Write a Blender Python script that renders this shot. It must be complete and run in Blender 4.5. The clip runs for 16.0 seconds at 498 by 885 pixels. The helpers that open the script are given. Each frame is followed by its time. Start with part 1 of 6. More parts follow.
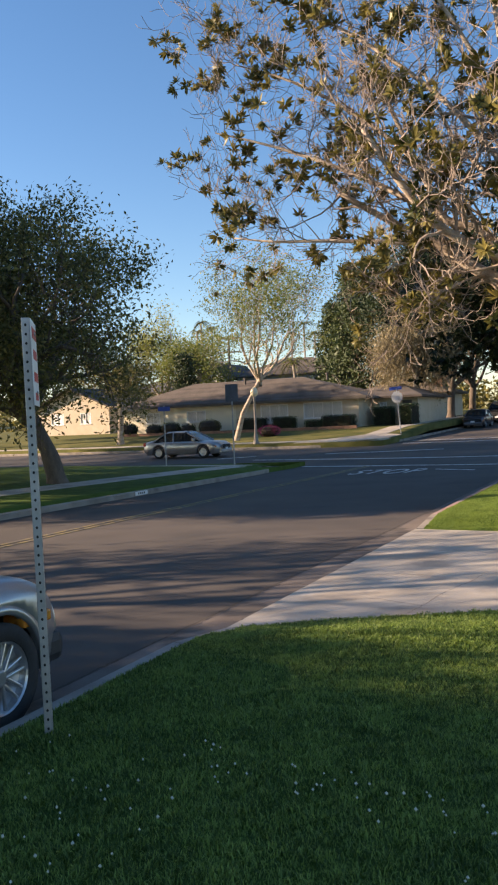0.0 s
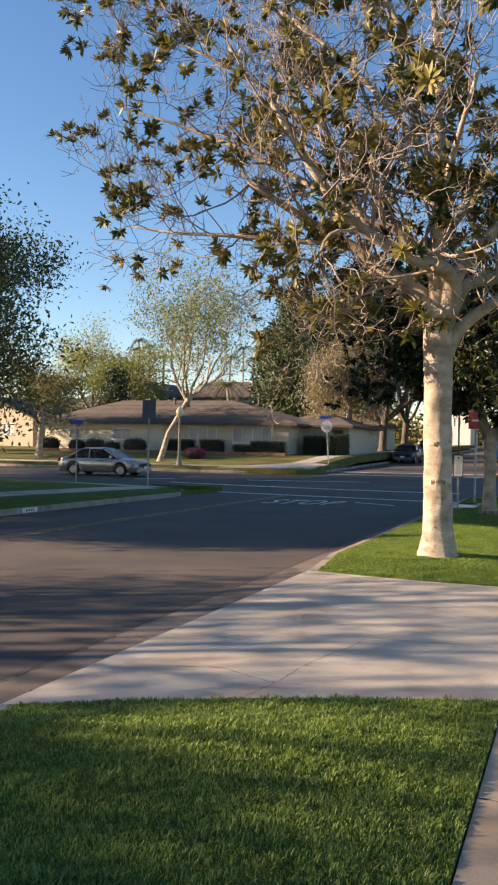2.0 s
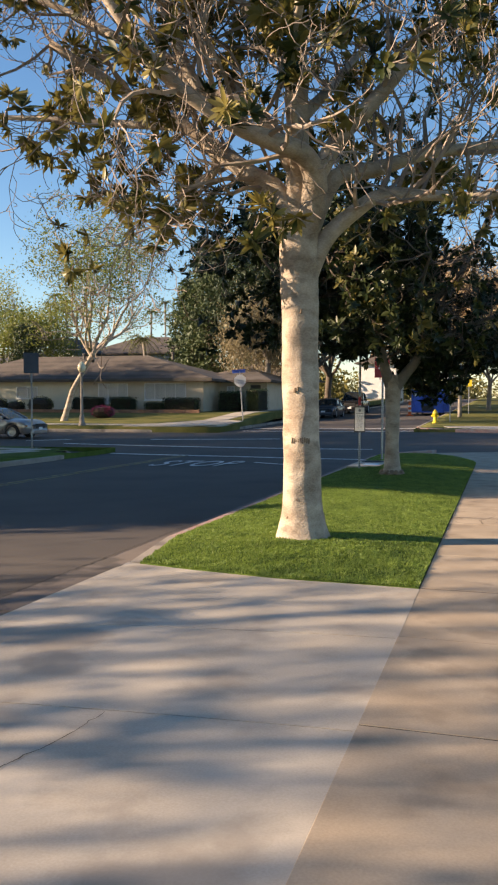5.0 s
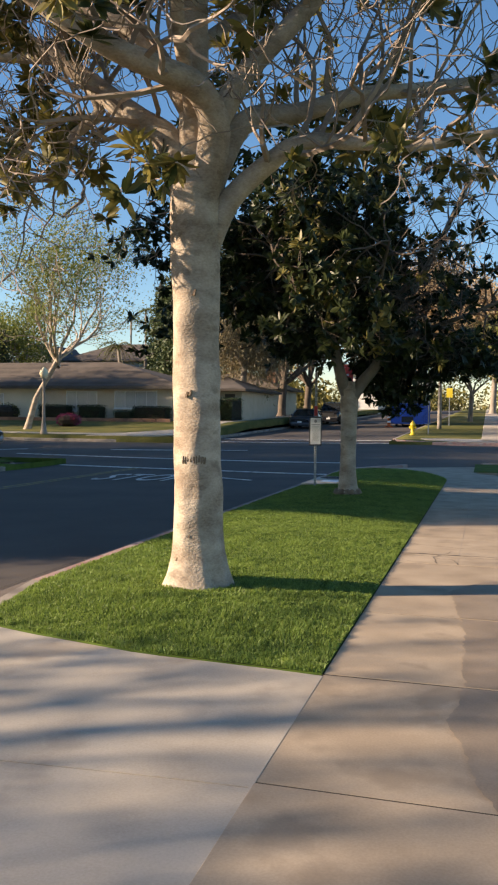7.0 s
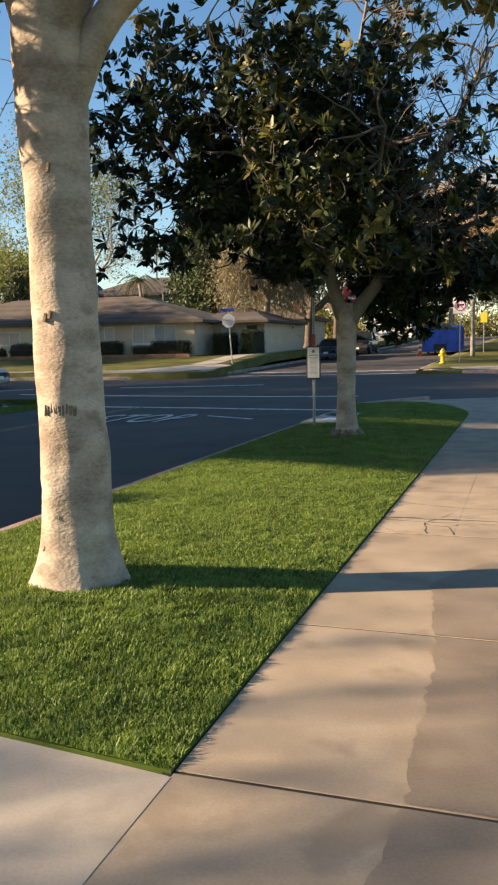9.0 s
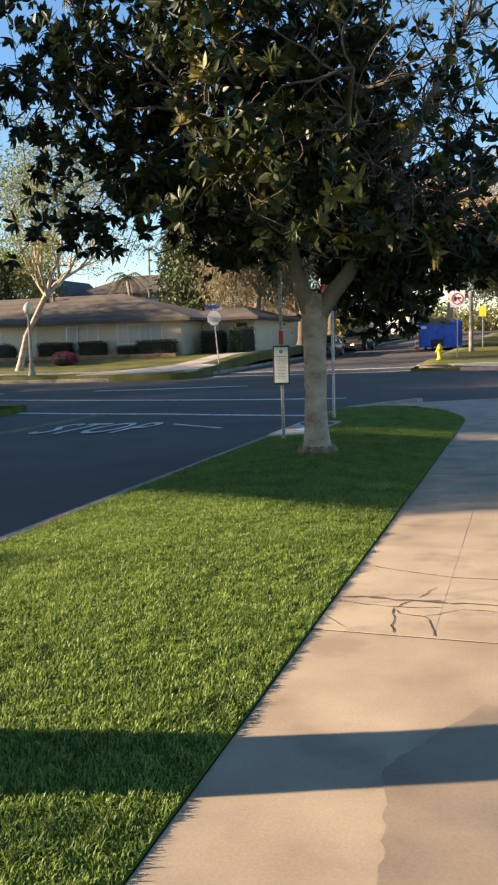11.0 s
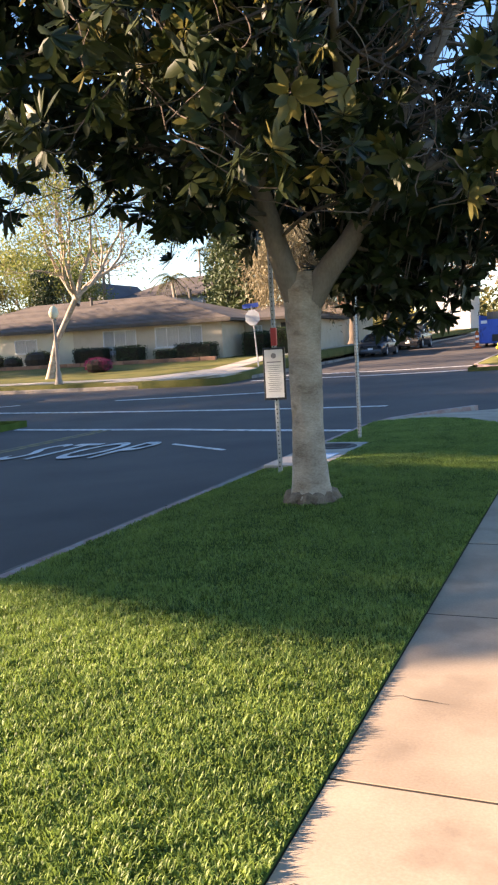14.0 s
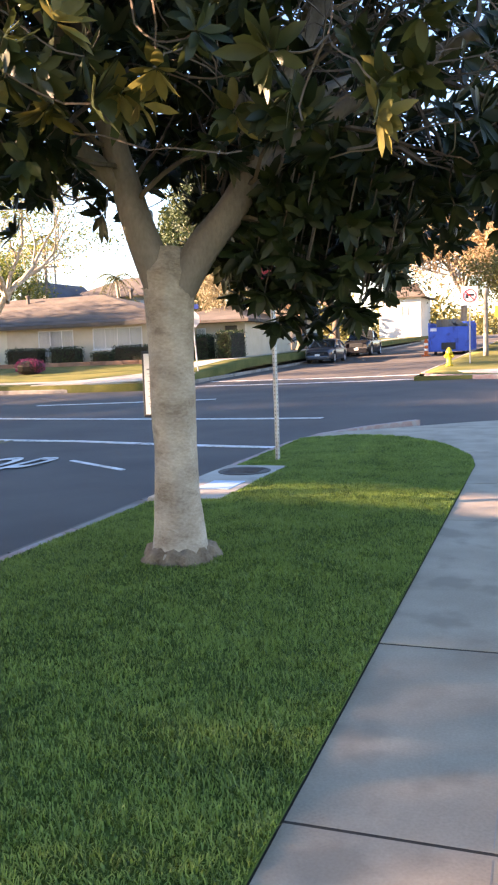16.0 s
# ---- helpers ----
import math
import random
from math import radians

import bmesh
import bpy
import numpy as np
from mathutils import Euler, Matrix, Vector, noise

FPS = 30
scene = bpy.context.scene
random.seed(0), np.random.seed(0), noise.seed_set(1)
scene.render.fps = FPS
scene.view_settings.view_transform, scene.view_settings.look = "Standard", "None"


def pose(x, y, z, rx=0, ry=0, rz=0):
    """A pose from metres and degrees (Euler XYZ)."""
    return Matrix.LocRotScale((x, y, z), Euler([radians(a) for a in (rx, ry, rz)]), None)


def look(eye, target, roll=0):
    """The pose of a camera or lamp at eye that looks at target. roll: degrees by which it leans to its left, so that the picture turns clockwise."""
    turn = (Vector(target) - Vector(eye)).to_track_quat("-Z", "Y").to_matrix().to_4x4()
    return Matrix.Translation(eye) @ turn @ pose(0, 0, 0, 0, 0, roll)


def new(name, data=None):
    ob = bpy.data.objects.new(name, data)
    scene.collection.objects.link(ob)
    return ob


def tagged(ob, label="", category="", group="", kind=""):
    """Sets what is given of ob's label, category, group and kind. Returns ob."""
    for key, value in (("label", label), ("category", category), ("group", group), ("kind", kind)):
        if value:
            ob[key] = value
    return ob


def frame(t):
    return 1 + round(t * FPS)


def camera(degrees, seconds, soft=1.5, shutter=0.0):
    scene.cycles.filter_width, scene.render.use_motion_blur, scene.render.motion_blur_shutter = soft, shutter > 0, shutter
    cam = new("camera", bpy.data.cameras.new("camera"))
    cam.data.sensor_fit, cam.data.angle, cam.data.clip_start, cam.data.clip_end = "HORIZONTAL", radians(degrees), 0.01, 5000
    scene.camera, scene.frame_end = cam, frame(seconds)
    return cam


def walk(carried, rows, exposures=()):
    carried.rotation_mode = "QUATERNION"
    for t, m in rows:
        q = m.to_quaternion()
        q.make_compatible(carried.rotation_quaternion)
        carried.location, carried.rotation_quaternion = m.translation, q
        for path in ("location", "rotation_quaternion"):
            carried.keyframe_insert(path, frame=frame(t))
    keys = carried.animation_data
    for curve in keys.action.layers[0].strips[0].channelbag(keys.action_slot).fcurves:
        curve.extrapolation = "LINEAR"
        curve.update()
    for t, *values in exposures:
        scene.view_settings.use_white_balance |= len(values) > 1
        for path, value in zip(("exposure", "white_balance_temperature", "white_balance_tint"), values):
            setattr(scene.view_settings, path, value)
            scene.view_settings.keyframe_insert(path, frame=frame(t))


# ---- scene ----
cam = camera(33.0, 16.0, soft=2.2)
PATH = [
    (0, (0.424, -12.178, 1.686), (-0.441, -10.376, 1.637), -2.4),
    (0.5, (0.315, -11.39, 1.616), (-0.589, -9.607, 1.564), -3.8),
    (1, (0.321, -11.03, 1.585), (-0.587, -9.248, 1.538), -3.3),
    (1.5, (0.328, -10.645, 1.599), (-0.499, -8.824, 1.613), -1.6),
    (2, (0.397, -10.088, 1.563), (-0.332, -8.226, 1.571), 1.2),
    (2.5, (0.449, -9.593, 1.546), (-0.222, -7.709, 1.511), -0.5),
    (3, (0.558, -9.081, 1.53), (-0.066, -7.183, 1.448), -0.7),
    (3.5, (0.556, -8.529, 1.496), (-0.026, -6.617, 1.411), -0.2),
    (3.7, (0.589, -8.343, 1.527), (0.005, -6.431, 1.439), -1.1),
    (5.8, (0.667, -5.966, 1.48), (0.105, -4.049, 1.387), 1.1),
    (6, (0.702, -5.763, 1.507), (0.152, -3.843, 1.414), 1.0),
    (6.5, (0.828, -5.231, 1.523), (0.3, -3.304, 1.437), 0.5),
    (7, (0.881, -4.703, 1.492), (0.336, -2.78, 1.424), 0.7),
    (7.5, (1.011, -4.094, 1.486), (0.455, -2.174, 1.415), 0.1),
    (8, (1.038, -3.568, 1.44), (0.404, -1.679, 1.267), -1.0),
    (8.5, (1.118, -3.031, 1.438), (0.526, -1.133, 1.224), -1.6),
    (9, (1.139, -2.507, 1.457), (0.512, -0.621, 1.231), -1.0),
    (9.5, (1.126, -2.112, 1.538), (0.539, -0.213, 1.323), -1.6),
    (9.7, (1.223, -1.985, 1.51), (0.691, -0.067, 1.314), -1.6),
    (11.8, (0.981, 1.1, 1.46), (0.29, 2.96, 1.212), -2.0),
    (12, (0.994, 1.357, 1.432), (0.298, 3.218, 1.207), -1.9),
    (12.5, (0.972, 1.851, 1.439), (0.269, 3.712, 1.229), -1.6),
    (13, (0.908, 2.379, 1.441), (0.209, 4.239, 1.206), -2.3),
    (13.5, (0.912, 2.843, 1.457), (0.133, 4.664, 1.182), -2.8),
    (14, (0.855, 3.224, 1.465), (0.089, 5.058, 1.241), -3.2),
    (14.5, (0.855, 3.811, 1.466), (0.172, 5.683, 1.29), -3.4),
    (15, (0.798, 4.259, 1.45), (0.135, 6.142, 1.326), -2.5),
    (15.5, (0.794, 4.795, 1.429), (0.09, 6.658, 1.254), -4.1),
    (16, (0.75, 5.3, 1.429), (0.088, 7.175, 1.21), -2.1),
]
walk(cam, [(t, look(eye, target, roll)) for t, eye, target, roll in PATH],
     [(0, 1.38, 7600, 21), (3.7, 1.42, 8000, 19), (6.5, 1.2, 7400, 17), (9.6, 1.43, 8100, 15), (12.0, 1.78, 7500, 16), (14.0, 2.25, 7800, 26), (16.0, 3.1, 8800, 33)])

# ---- light ----
SUN_AZ, SUN_EL = 249.0, 20.0          # degrees clockwise from +y, and above the horizon
world = bpy.data.worlds.new("sky")
scene.world = world
world.use_nodes = True
wn = world.node_tree.nodes
sky = wn.new("ShaderNodeTexSky")
sky.sky_type, sky.sun_disc = "NISHITA", False
sky.sun_elevation, sky.sun_rotation = radians(SUN_EL), radians(SUN_AZ)
sky.air_density, sky.dust_density, sky.ozone_density = 1.0, 0.12, 3.4
wn["Background"].inputs["Strength"].default_value = 0.088
richer = wn.new("ShaderNodeHueSaturation")
richer.inputs["Saturation"].default_value = 1.18
world.node_tree.links.new(sky.outputs["Color"], richer.inputs["Color"])
world.node_tree.links.new(richer.outputs["Color"], wn["Background"].inputs["Color"])
sun_data = bpy.data.lights.new("sun", "SUN")
sun_data.energy, sun_data.angle, sun_data.color = 5.0, radians(0.6), (1.0, 0.86, 0.68)
sun = new("sun", sun_data)
SUN_DIR = Vector((math.sin(radians(SUN_AZ)) * math.cos(radians(SUN_EL)), math.cos(radians(SUN_AZ)) * math.cos(radians(SUN_EL)), math.sin(radians(SUN_EL))))
sun.matrix_world = look(SUN_DIR * 60, (0, 0, 0))


# ---- materials ----
def material(name, low, high, scale=4.0, rough=0.8, metal=0.0, fine=60.0, bump=0.3, depth=0.01, spread=0.0, coords="Object", spec=0.5, stain=None, stretch=None):
    """Two scales of noise between two colours, with a fine relief; spread varies it from piece to piece."""
    m = bpy.data.materials.new(name)
    m.use_nodes = True
    nt = m.node_tree
    n, link = nt.nodes, nt.links.new
    out = n["Principled BSDF"]
    tc = n.new("ShaderNodeTexCoord")
    src = tc.outputs[coords]
    if stretch:
        mp = n.new("ShaderNodeMapping")
        mp.inputs["Scale"].default_value = stretch
        link(src, mp.inputs["Vector"])
        src = mp.outputs["Vector"]
    big, small = n.new("ShaderNodeTexNoise"), n.new("ShaderNodeTexNoise")
    big.inputs["Scale"].default_value, big.inputs["Detail"].default_value = scale, 4
    small.inputs["Scale"].default_value, small.inputs["Detail"].default_value = fine, 3
    link(src, big.inputs["Vector"])
    link(src, small.inputs["Vector"])
    mix = n.new("ShaderNodeMath")
    mix.operation = "MULTIPLY_ADD"
    mix.inputs[1].default_value = 0.45
    link(small.outputs["Fac"], mix.inputs[0])
    half = n.new("ShaderNodeMath")
    half.operation = "MULTIPLY_ADD"
    half.inputs[1].default_value, half.inputs[2].default_value = 1.0, -0.22
    link(big.outputs["Fac"], half.inputs[0])
    link(half.outputs[0], mix.inputs[2])
    fac = mix.outputs[0]
    if spread:
        info = n.new("ShaderNodeObjectInfo")
        geo = n.new("ShaderNodeNewGeometry")
        s1, s2 = n.new("ShaderNodeMath"), n.new("ShaderNodeMath")
        s1.operation = s2.operation = "MULTIPLY_ADD"
        s1.inputs[1].default_value = s2.inputs[1].default_value = spread
        link(info.outputs["Random"], s1.inputs[0])
        link(fac, s1.inputs[2])
        link(geo.outputs["Random Per Island"], s2.inputs[0])
        link(s1.outputs[0], s2.inputs[2])
        sub = n.new("ShaderNodeMath")
        sub.operation = "SUBTRACT"
        sub.inputs[1].default_value = spread
        link(s2.outputs[0], sub.inputs[0])
        fac = sub.outputs[0]
    ramp = n.new("ShaderNodeValToRGB")
    ramp.color_ramp.elements[0].position, ramp.color_ramp.elements[1].position = 0.25, 0.75
    ramp.color_ramp.elements[0].color, ramp.color_ramp.elements[1].color = (*low, 1), (*high, 1)
    link(fac, ramp.inputs["Fac"])
    colour = ramp.outputs["Color"]
    if stain:
        st = n.new("ShaderNodeTexNoise")
        st.inputs["Scale"].default_value, st.inputs["Detail"].default_value = stain[1], 5
        link(src, st.inputs["Vector"])
        sr = n.new("ShaderNodeValToRGB")
        sr.color_ramp.elements[0].position, sr.color_ramp.elements[1].position = stain[2], stain[2] + 0.09
        sr.color_ramp.elements[0].color, sr.color_ramp.elements[1].color = (0, 0, 0, 1), (stain[3],) * 3 + (1,)
        link(st.outputs["Fac"], sr.inputs["Fac"])
        mx = n.new("ShaderNodeMix")
        mx.data_type = "RGBA"
        link(sr.outputs["Color"], mx.inputs["Factor"])
        link(colour, mx.inputs["A"])
        mx.inputs["B"].default_value = (*stain[0], 1)
        colour = mx.outputs["Result"]
    link(colour, out.inputs["Base Color"])
    out.inputs["Roughness"].default_value, out.inputs["Metallic"].default_value = rough, metal
    out.inputs["Specular IOR Level"].default_value = spec
    if bump:
        b = n.new("ShaderNodeBump")
        b.inputs["Strength"].default_value, b.inputs["Distance"].default_value = bump, depth
        link(mix.outputs[0], b.inputs["Height"])
        link(b.outputs["Normal"], out.inputs["Normal"])
    return m


def leafy(name, low, high, through_light=0.3, rough=0.45, spread=0.5, spec=0.4):
    """Leaves: colour by piece, some light comes through."""
    m = material(name, low, high, 3.0, rough, 0, 20, 0, spread=spread, spec=spec)
    nt = m.node_tree
    p, out = nt.nodes["Principled BSDF"], nt.nodes["Material Output"]
    tr, mix = nt.nodes.new("ShaderNodeBsdfTranslucent"), nt.nodes.new("ShaderNodeMixShader")
    nt.links.new(p.inputs["Base Color"].links[0].from_socket, tr.inputs["Color"])
    mix.inputs["Fac"].default_value = through_light
    nt.links.new(p.outputs[0], mix.inputs[1])
    nt.links.new(tr.outputs[0], mix.inputs[2])
    nt.links.new(mix.outputs[0], out.inputs["Surface"])
    return m


ASPHALT = material("asphalt", (0.046, 0.037, 0.031), (0.09, 0.073, 0.06), 0.5, 0.85, 0, 160, 0.5, 0.006, stain=((0.03, 0.028, 0.027), 0.35, 0.6, 0.5))
PATH_CONCRETE = material("tan footpath concrete", (0.275, 0.21, 0.146), (0.445, 0.35, 0.25), 1.9, 0.85, 0, 90, 0.25, 0.004, spread=0.2, stain=((0.2, 0.152, 0.107), 2.1, 0.55, 0.5))
CONCRETE = material("concrete", (0.34, 0.29, 0.23), (0.50, 0.44, 0.36), 1.6, 0.85, 0, 90, 0.25, 0.004, spread=0.12, coords="Object", stain=((0.24, 0.2, 0.16), 1.3, 0.54, 0.55))
KERB = material("kerb concrete", (0.2, 0.17, 0.142), (0.36, 0.315, 0.265), 2.0, 0.88, 0, 60, 0.4, 0.006, stain=((0.12, 0.1, 0.09), 1.4, 0.55, 0.7))
GUTTER = material("stained gutter concrete", (0.1, 0.078, 0.064), (0.19, 0.155, 0.13), 1.8, 0.88, 0, 70, 0.4, 0.006, stain=((0.05, 0.042, 0.036), 1.4, 0.52, 0.7))
DAMP = material("damp footpath concrete", (0.2, 0.152, 0.108), (0.33, 0.257, 0.184), 2.4, 0.62, 0, 90, 0.2, 0.003)
RED_KERB = material("faded red kerb paint", (0.33, 0.16, 0.13), (0.42, 0.3, 0.26), 5, 0.8, 0, 50, 0.3, 0.004, stain=((0.36, 0.32, 0.28), 6, 0.52, 0.8))
SOIL = material("dark soil", (0.02, 0.015, 0.01), (0.05, 0.035, 0.022), 8, 0.95, 0, 60, 0.6, 0.01)
TURF = material("turf", (0.045, 0.08, 0.015), (0.1, 0.15, 0.03), 2.5, 0.9, 0, 120, 0.6, 0.015, spec=0.1)
DRY_TURF = material("dry turf", (0.06, 0.075, 0.02), (0.17, 0.15, 0.05), 0.8, 0.9, 0, 40, 0.6, 0.02, spec=0.1)
BLADE = leafy("grass blades", (0.06, 0.115, 0.02), (0.27, 0.37, 0.078), 0.45, 0.5, 0.8)
CLOVER = leafy("clover flowers", (0.55, 0.55, 0.45), (0.7, 0.7, 0.6), 0.2, 0.7, 0.2)
PALE_BARK = material("pale smooth bark", (0.23, 0.17, 0.12), (0.54, 0.45, 0.355), 3.4, 0.9, 0, 42, 0.9, 0.016, stain=((0.16, 0.12, 0.085), 6.0, 0.59, 0.5), stretch=(1, 1, 1.8))
ROOT_BARK = material("rough root bark", (0.13, 0.085, 0.055), (0.3, 0.22, 0.15), 14, 0.95, 0, 60, 0.9, 0.02)
GREY_BARK = material("grey bark", (0.2, 0.17, 0.14), (0.36, 0.31, 0.26), 4, 0.9, 0, 50, 0.7, 0.015, stretch=(1, 1, 0.5))
# limb bark with the shade under the dense crown put into its colour
SHADED_BARK = material("bark darkened for crown shade", (0.13, 0.105, 0.082), (0.26, 0.215, 0.17), 4, 0.92, 0, 50, 0.7, 0.015, stretch=(1, 1, 0.5))
DARK_BARK = material("dark bark", (0.07, 0.055, 0.042), (0.16, 0.12, 0.09), 5, 0.9, 0, 40, 0.8, 0.02, stretch=(1, 1, 0.4))
TWIG = material("bare twigs", (0.21, 0.165, 0.135), (0.4, 0.32, 0.255), 3, 0.9, 0, 30, 0, spread=0.3)
MAGNOLIA = leafy("magnolia leaves", (0.035, 0.05, 0.015), (0.2, 0.17, 0.05), 0.3, 0.42, 0.7, 0.3)
MAGNOLIA_DARK = leafy("dark magnolia leaves", (0.016, 0.029, 0.011), (0.062, 0.076, 0.025), 0.2, 0.42, 0.6, 0.3)
# lighter olive: sunlight on some rosettes put into the leaf colour
SUNLIT_LEAF = leafy("magnolia leaves in sunlit tint", (0.14, 0.12, 0.03), (0.34, 0.28, 0.08), 0.35, 0.5, 0.6)
OLIVE_LEAF = leafy("olive green leaves", (0.07, 0.078, 0.024), (0.25, 0.21, 0.06), 0.4, 0.5, 0.6)
SPRING_LEAF = leafy("yellow green leaves", (0.12, 0.15, 0.03), (0.3, 0.3, 0.08), 0.4, 0.5, 0.6)
CONIFER = leafy("conifer needles", (0.025, 0.045, 0.018), (0.07, 0.095, 0.035), 0.15, 0.6, 0.6)
CYPRESS = leafy("cypress green", (0.05, 0.09, 0.02), (0.12, 0.17, 0.045), 0.15, 0.6, 0.5)
WEEPING = leafy("dry weeping leaves", (0.16, 0.13, 0.07), (0.34, 0.28, 0.16), 0.3, 0.6, 0.6)
BRONZE = leafy("bronze autumn leaves", (0.26, 0.17, 0.09), (0.5, 0.37, 0.22), 0.4, 0.6, 0.6)
HEDGE = leafy("clipped hedge leaves", (0.014, 0.03, 0.01), (0.045, 0.075, 0.02), 0.15, 0.45, 0.6)
PINK = leafy("magenta flowers", (0.3, 0.03, 0.09), (0.45, 0.06, 0.15), 0.2, 0.6, 0.4)
PALM_LEAF = leafy("palm fronds", (0.08, 0.09, 0.02), (0.22, 0.2, 0.06), 0.25, 0.5, 0.5)
STUCCO = material("beige stucco", (0.5, 0.41, 0.29), (0.6, 0.5, 0.37), 1.2, 0.9, 0, 80, 0.4, 0.006)
# own colour of the cream houses; on the corner house a sunlit beige
CREAM_AND_SUNLIT = material("cream stucco and sunlit beige stucco", (0.62, 0.55, 0.4), (0.7, 0.63, 0.47), 1.2, 0.9, 0, 80, 0.4, 0.006)
GREY_SIDING = material("grey blue siding", (0.32, 0.36, 0.43), (0.4, 0.44, 0.5), 1.0, 0.8, 0, 40, 0.2, 0.004)
SHINGLE = material("brown shingles", (0.062, 0.05, 0.042), (0.135, 0.108, 0.088), 0.9, 0.92, 0, 30, 0.6, 0.02, spread=0.4)
DARK_ROOF = material("dark roof", (0.05, 0.05, 0.055), (0.09, 0.09, 0.1), 1.0, 0.9, 0, 30, 0.5, 0.02, spread=0.3)
WHITE_PAINT = material("white paint", (0.68, 0.67, 0.64), (0.8, 0.79, 0.76), 3, 0.5, 0, 40, 0.1, 0.002)
ROAD_WHITE = material("worn white road paint", (0.42, 0.41, 0.385), (0.72, 0.71, 0.68), 3, 0.8, 0, 40, 0.2, 0.002, stain=((0.12, 0.11, 0.1), 7, 0.57, 0.7))
ROAD_YELLOW = material("worn yellow road paint", (0.2, 0.15, 0.06), (0.3, 0.22, 0.09), 3, 0.8, 0, 40, 0.2, 0.002, stain=((0.09, 0.085, 0.08), 6, 0.47, 0.8))
BLIND = material("vertical blinds", (0.74, 0.74, 0.7), (0.84, 0.84, 0.8), 2, 0.7, 0, 20, 0.1, 0.002, spread=0.3)
TRIM = material("dark trim", (0.06, 0.05, 0.042), (0.1, 0.085, 0.07), 3, 0.7, 0, 30, 0.2, 0.003)
BRICK = material("red brick", (0.2, 0.1, 0.065), (0.32, 0.17, 0.11), 2, 0.9, 0, 40, 0.4, 0.006, spread=0.3)
STEEL = material("galvanised steel", (0.3, 0.31, 0.31), (0.45, 0.46, 0.46), 6, 0.5, 0.75, 40, 0.15, 0.002)
HOLE = material("punched hole", (0.01, 0.01, 0.01), (0.02, 0.02, 0.02), 3, 0.9, 0, 20, 0)
SIGN_WHITE = material("sign white", (0.7, 0.7, 0.68), (0.78, 0.78, 0.76), 3, 0.45, 0, 30, 0.05, 0.001)
SIGN_BACK = material("sign back aluminium", (0.36, 0.37, 0.38), (0.48, 0.49, 0.5), 3, 0.45, 0.6, 30, 0.1, 0.001)
SIGN_SLATE = material("dark slate sign back", (0.07, 0.08, 0.095), (0.11, 0.12, 0.14), 3, 0.5, 0.2, 30, 0.1, 0.001)
SIGN_BLACK = material("black frame", (0.012, 0.012, 0.013), (0.025, 0.025, 0.027), 3, 0.4, 0, 30, 0.05, 0.001)
SIGN_RED = material("sign red", (0.5, 0.03, 0.03), (0.62, 0.05, 0.05), 3, 0.45, 0, 30, 0.05, 0.001)
SIGN_BLUE = material("sign blue", (0.03, 0.07, 0.3), (0.05, 0.1, 0.38), 3, 0.45, 0, 30, 0.05, 0.001)
SIGN_YELLOW = material("sign yellow", (0.6, 0.45, 0.03), (0.7, 0.55, 0.05), 3, 0.45, 0, 30, 0.05, 0.001)
INK = material("grey print", (0.18, 0.18, 0.19), (0.25, 0.25, 0.26), 3, 0.6, 0, 30, 0)
DUMP_BLUE = material("blue dumpster paint", (0.02, 0.09, 0.45), (0.03, 0.14, 0.6), 1.4, 0.55, 0, 30, 0.25, 0.004, stain=((0.02, 0.05, 0.2), 2.5, 0.58, 0.7))
HYDRANT = material("yellow hydrant paint", (0.62, 0.42, 0.02), (0.75, 0.52, 0.04), 6, 0.5, 0, 40, 0.2, 0.002)
ORANGE = material("orange barrier", (0.6, 0.1, 0.02), (0.7, 0.15, 0.03), 4, 0.6, 0, 30, 0.1, 0.002)
SILVER = material("silver car paint", (0.36, 0.36, 0.36), (0.44, 0.44, 0.44), 2, 0.28, 0.7, 60, 0.02, 0.001)
PEARL = material("white car paint", (0.66, 0.65, 0.62), (0.74, 0.73, 0.7), 2, 0.22, 0.0, 60, 0.02, 0.001, spec=0.7)
GUNMETAL = material("dark grey car paint", (0.09, 0.095, 0.105), (0.13, 0.135, 0.15), 2, 0.3, 0.6, 60, 0.02, 0.001)
BLACK_PAINT = material("black car paint", (0.012, 0.012, 0.014), (0.02, 0.02, 0.022), 2, 0.25, 0.0, 60, 0.02, 0.001)
TYRE = material("tyre rubber", (0.012, 0.012, 0.012), (0.03, 0.03, 0.03), 6, 0.85, 0, 60, 0.3, 0.003)
ALLOY = material("machined alloy", (0.5, 0.5, 0.5), (0.62, 0.62, 0.62), 6, 0.3, 0.9, 40, 0.05, 0.001)
PLASTIC = material("black plastic", (0.015, 0.015, 0.016), (0.035, 0.035, 0.036), 6, 0.6, 0, 60, 0.1, 0.001)
AMBER = material("amber lens", (0.6, 0.18, 0.02), (0.7, 0.25, 0.04), 6, 0.25, 0, 60, 0)
LENS = material("clear lamp lens", (0.5, 0.52, 0.55), (0.62, 0.64, 0.66), 6, 0.12, 0.3, 60, 0)
TAIL = material("red lamp lens", (0.35, 0.01, 0.01), (0.45, 0.02, 0.02), 6, 0.2, 0, 60, 0)
GLASS = material("tinted window glass", (0.015, 0.018, 0.02), (0.03, 0.034, 0.036), 1, 0.06, 0, 20, 0, spec=0.9)
GLOBE = material("lamp globe", (0.72, 0.62, 0.4), (0.8, 0.7, 0.48), 4, 0.35, 0, 20, 0)
CAST_IRON = material("cast iron cover", (0.07, 0.06, 0.055), (0.13, 0.115, 0.1), 6, 0.7, 0.5, 60, 0.5, 0.004)
CRACK = material("crack filled with dirt", (0.02, 0.016, 0.012), (0.06, 0.048, 0.036), 9, 0.95, 0, 60, 0.5, 0.004)
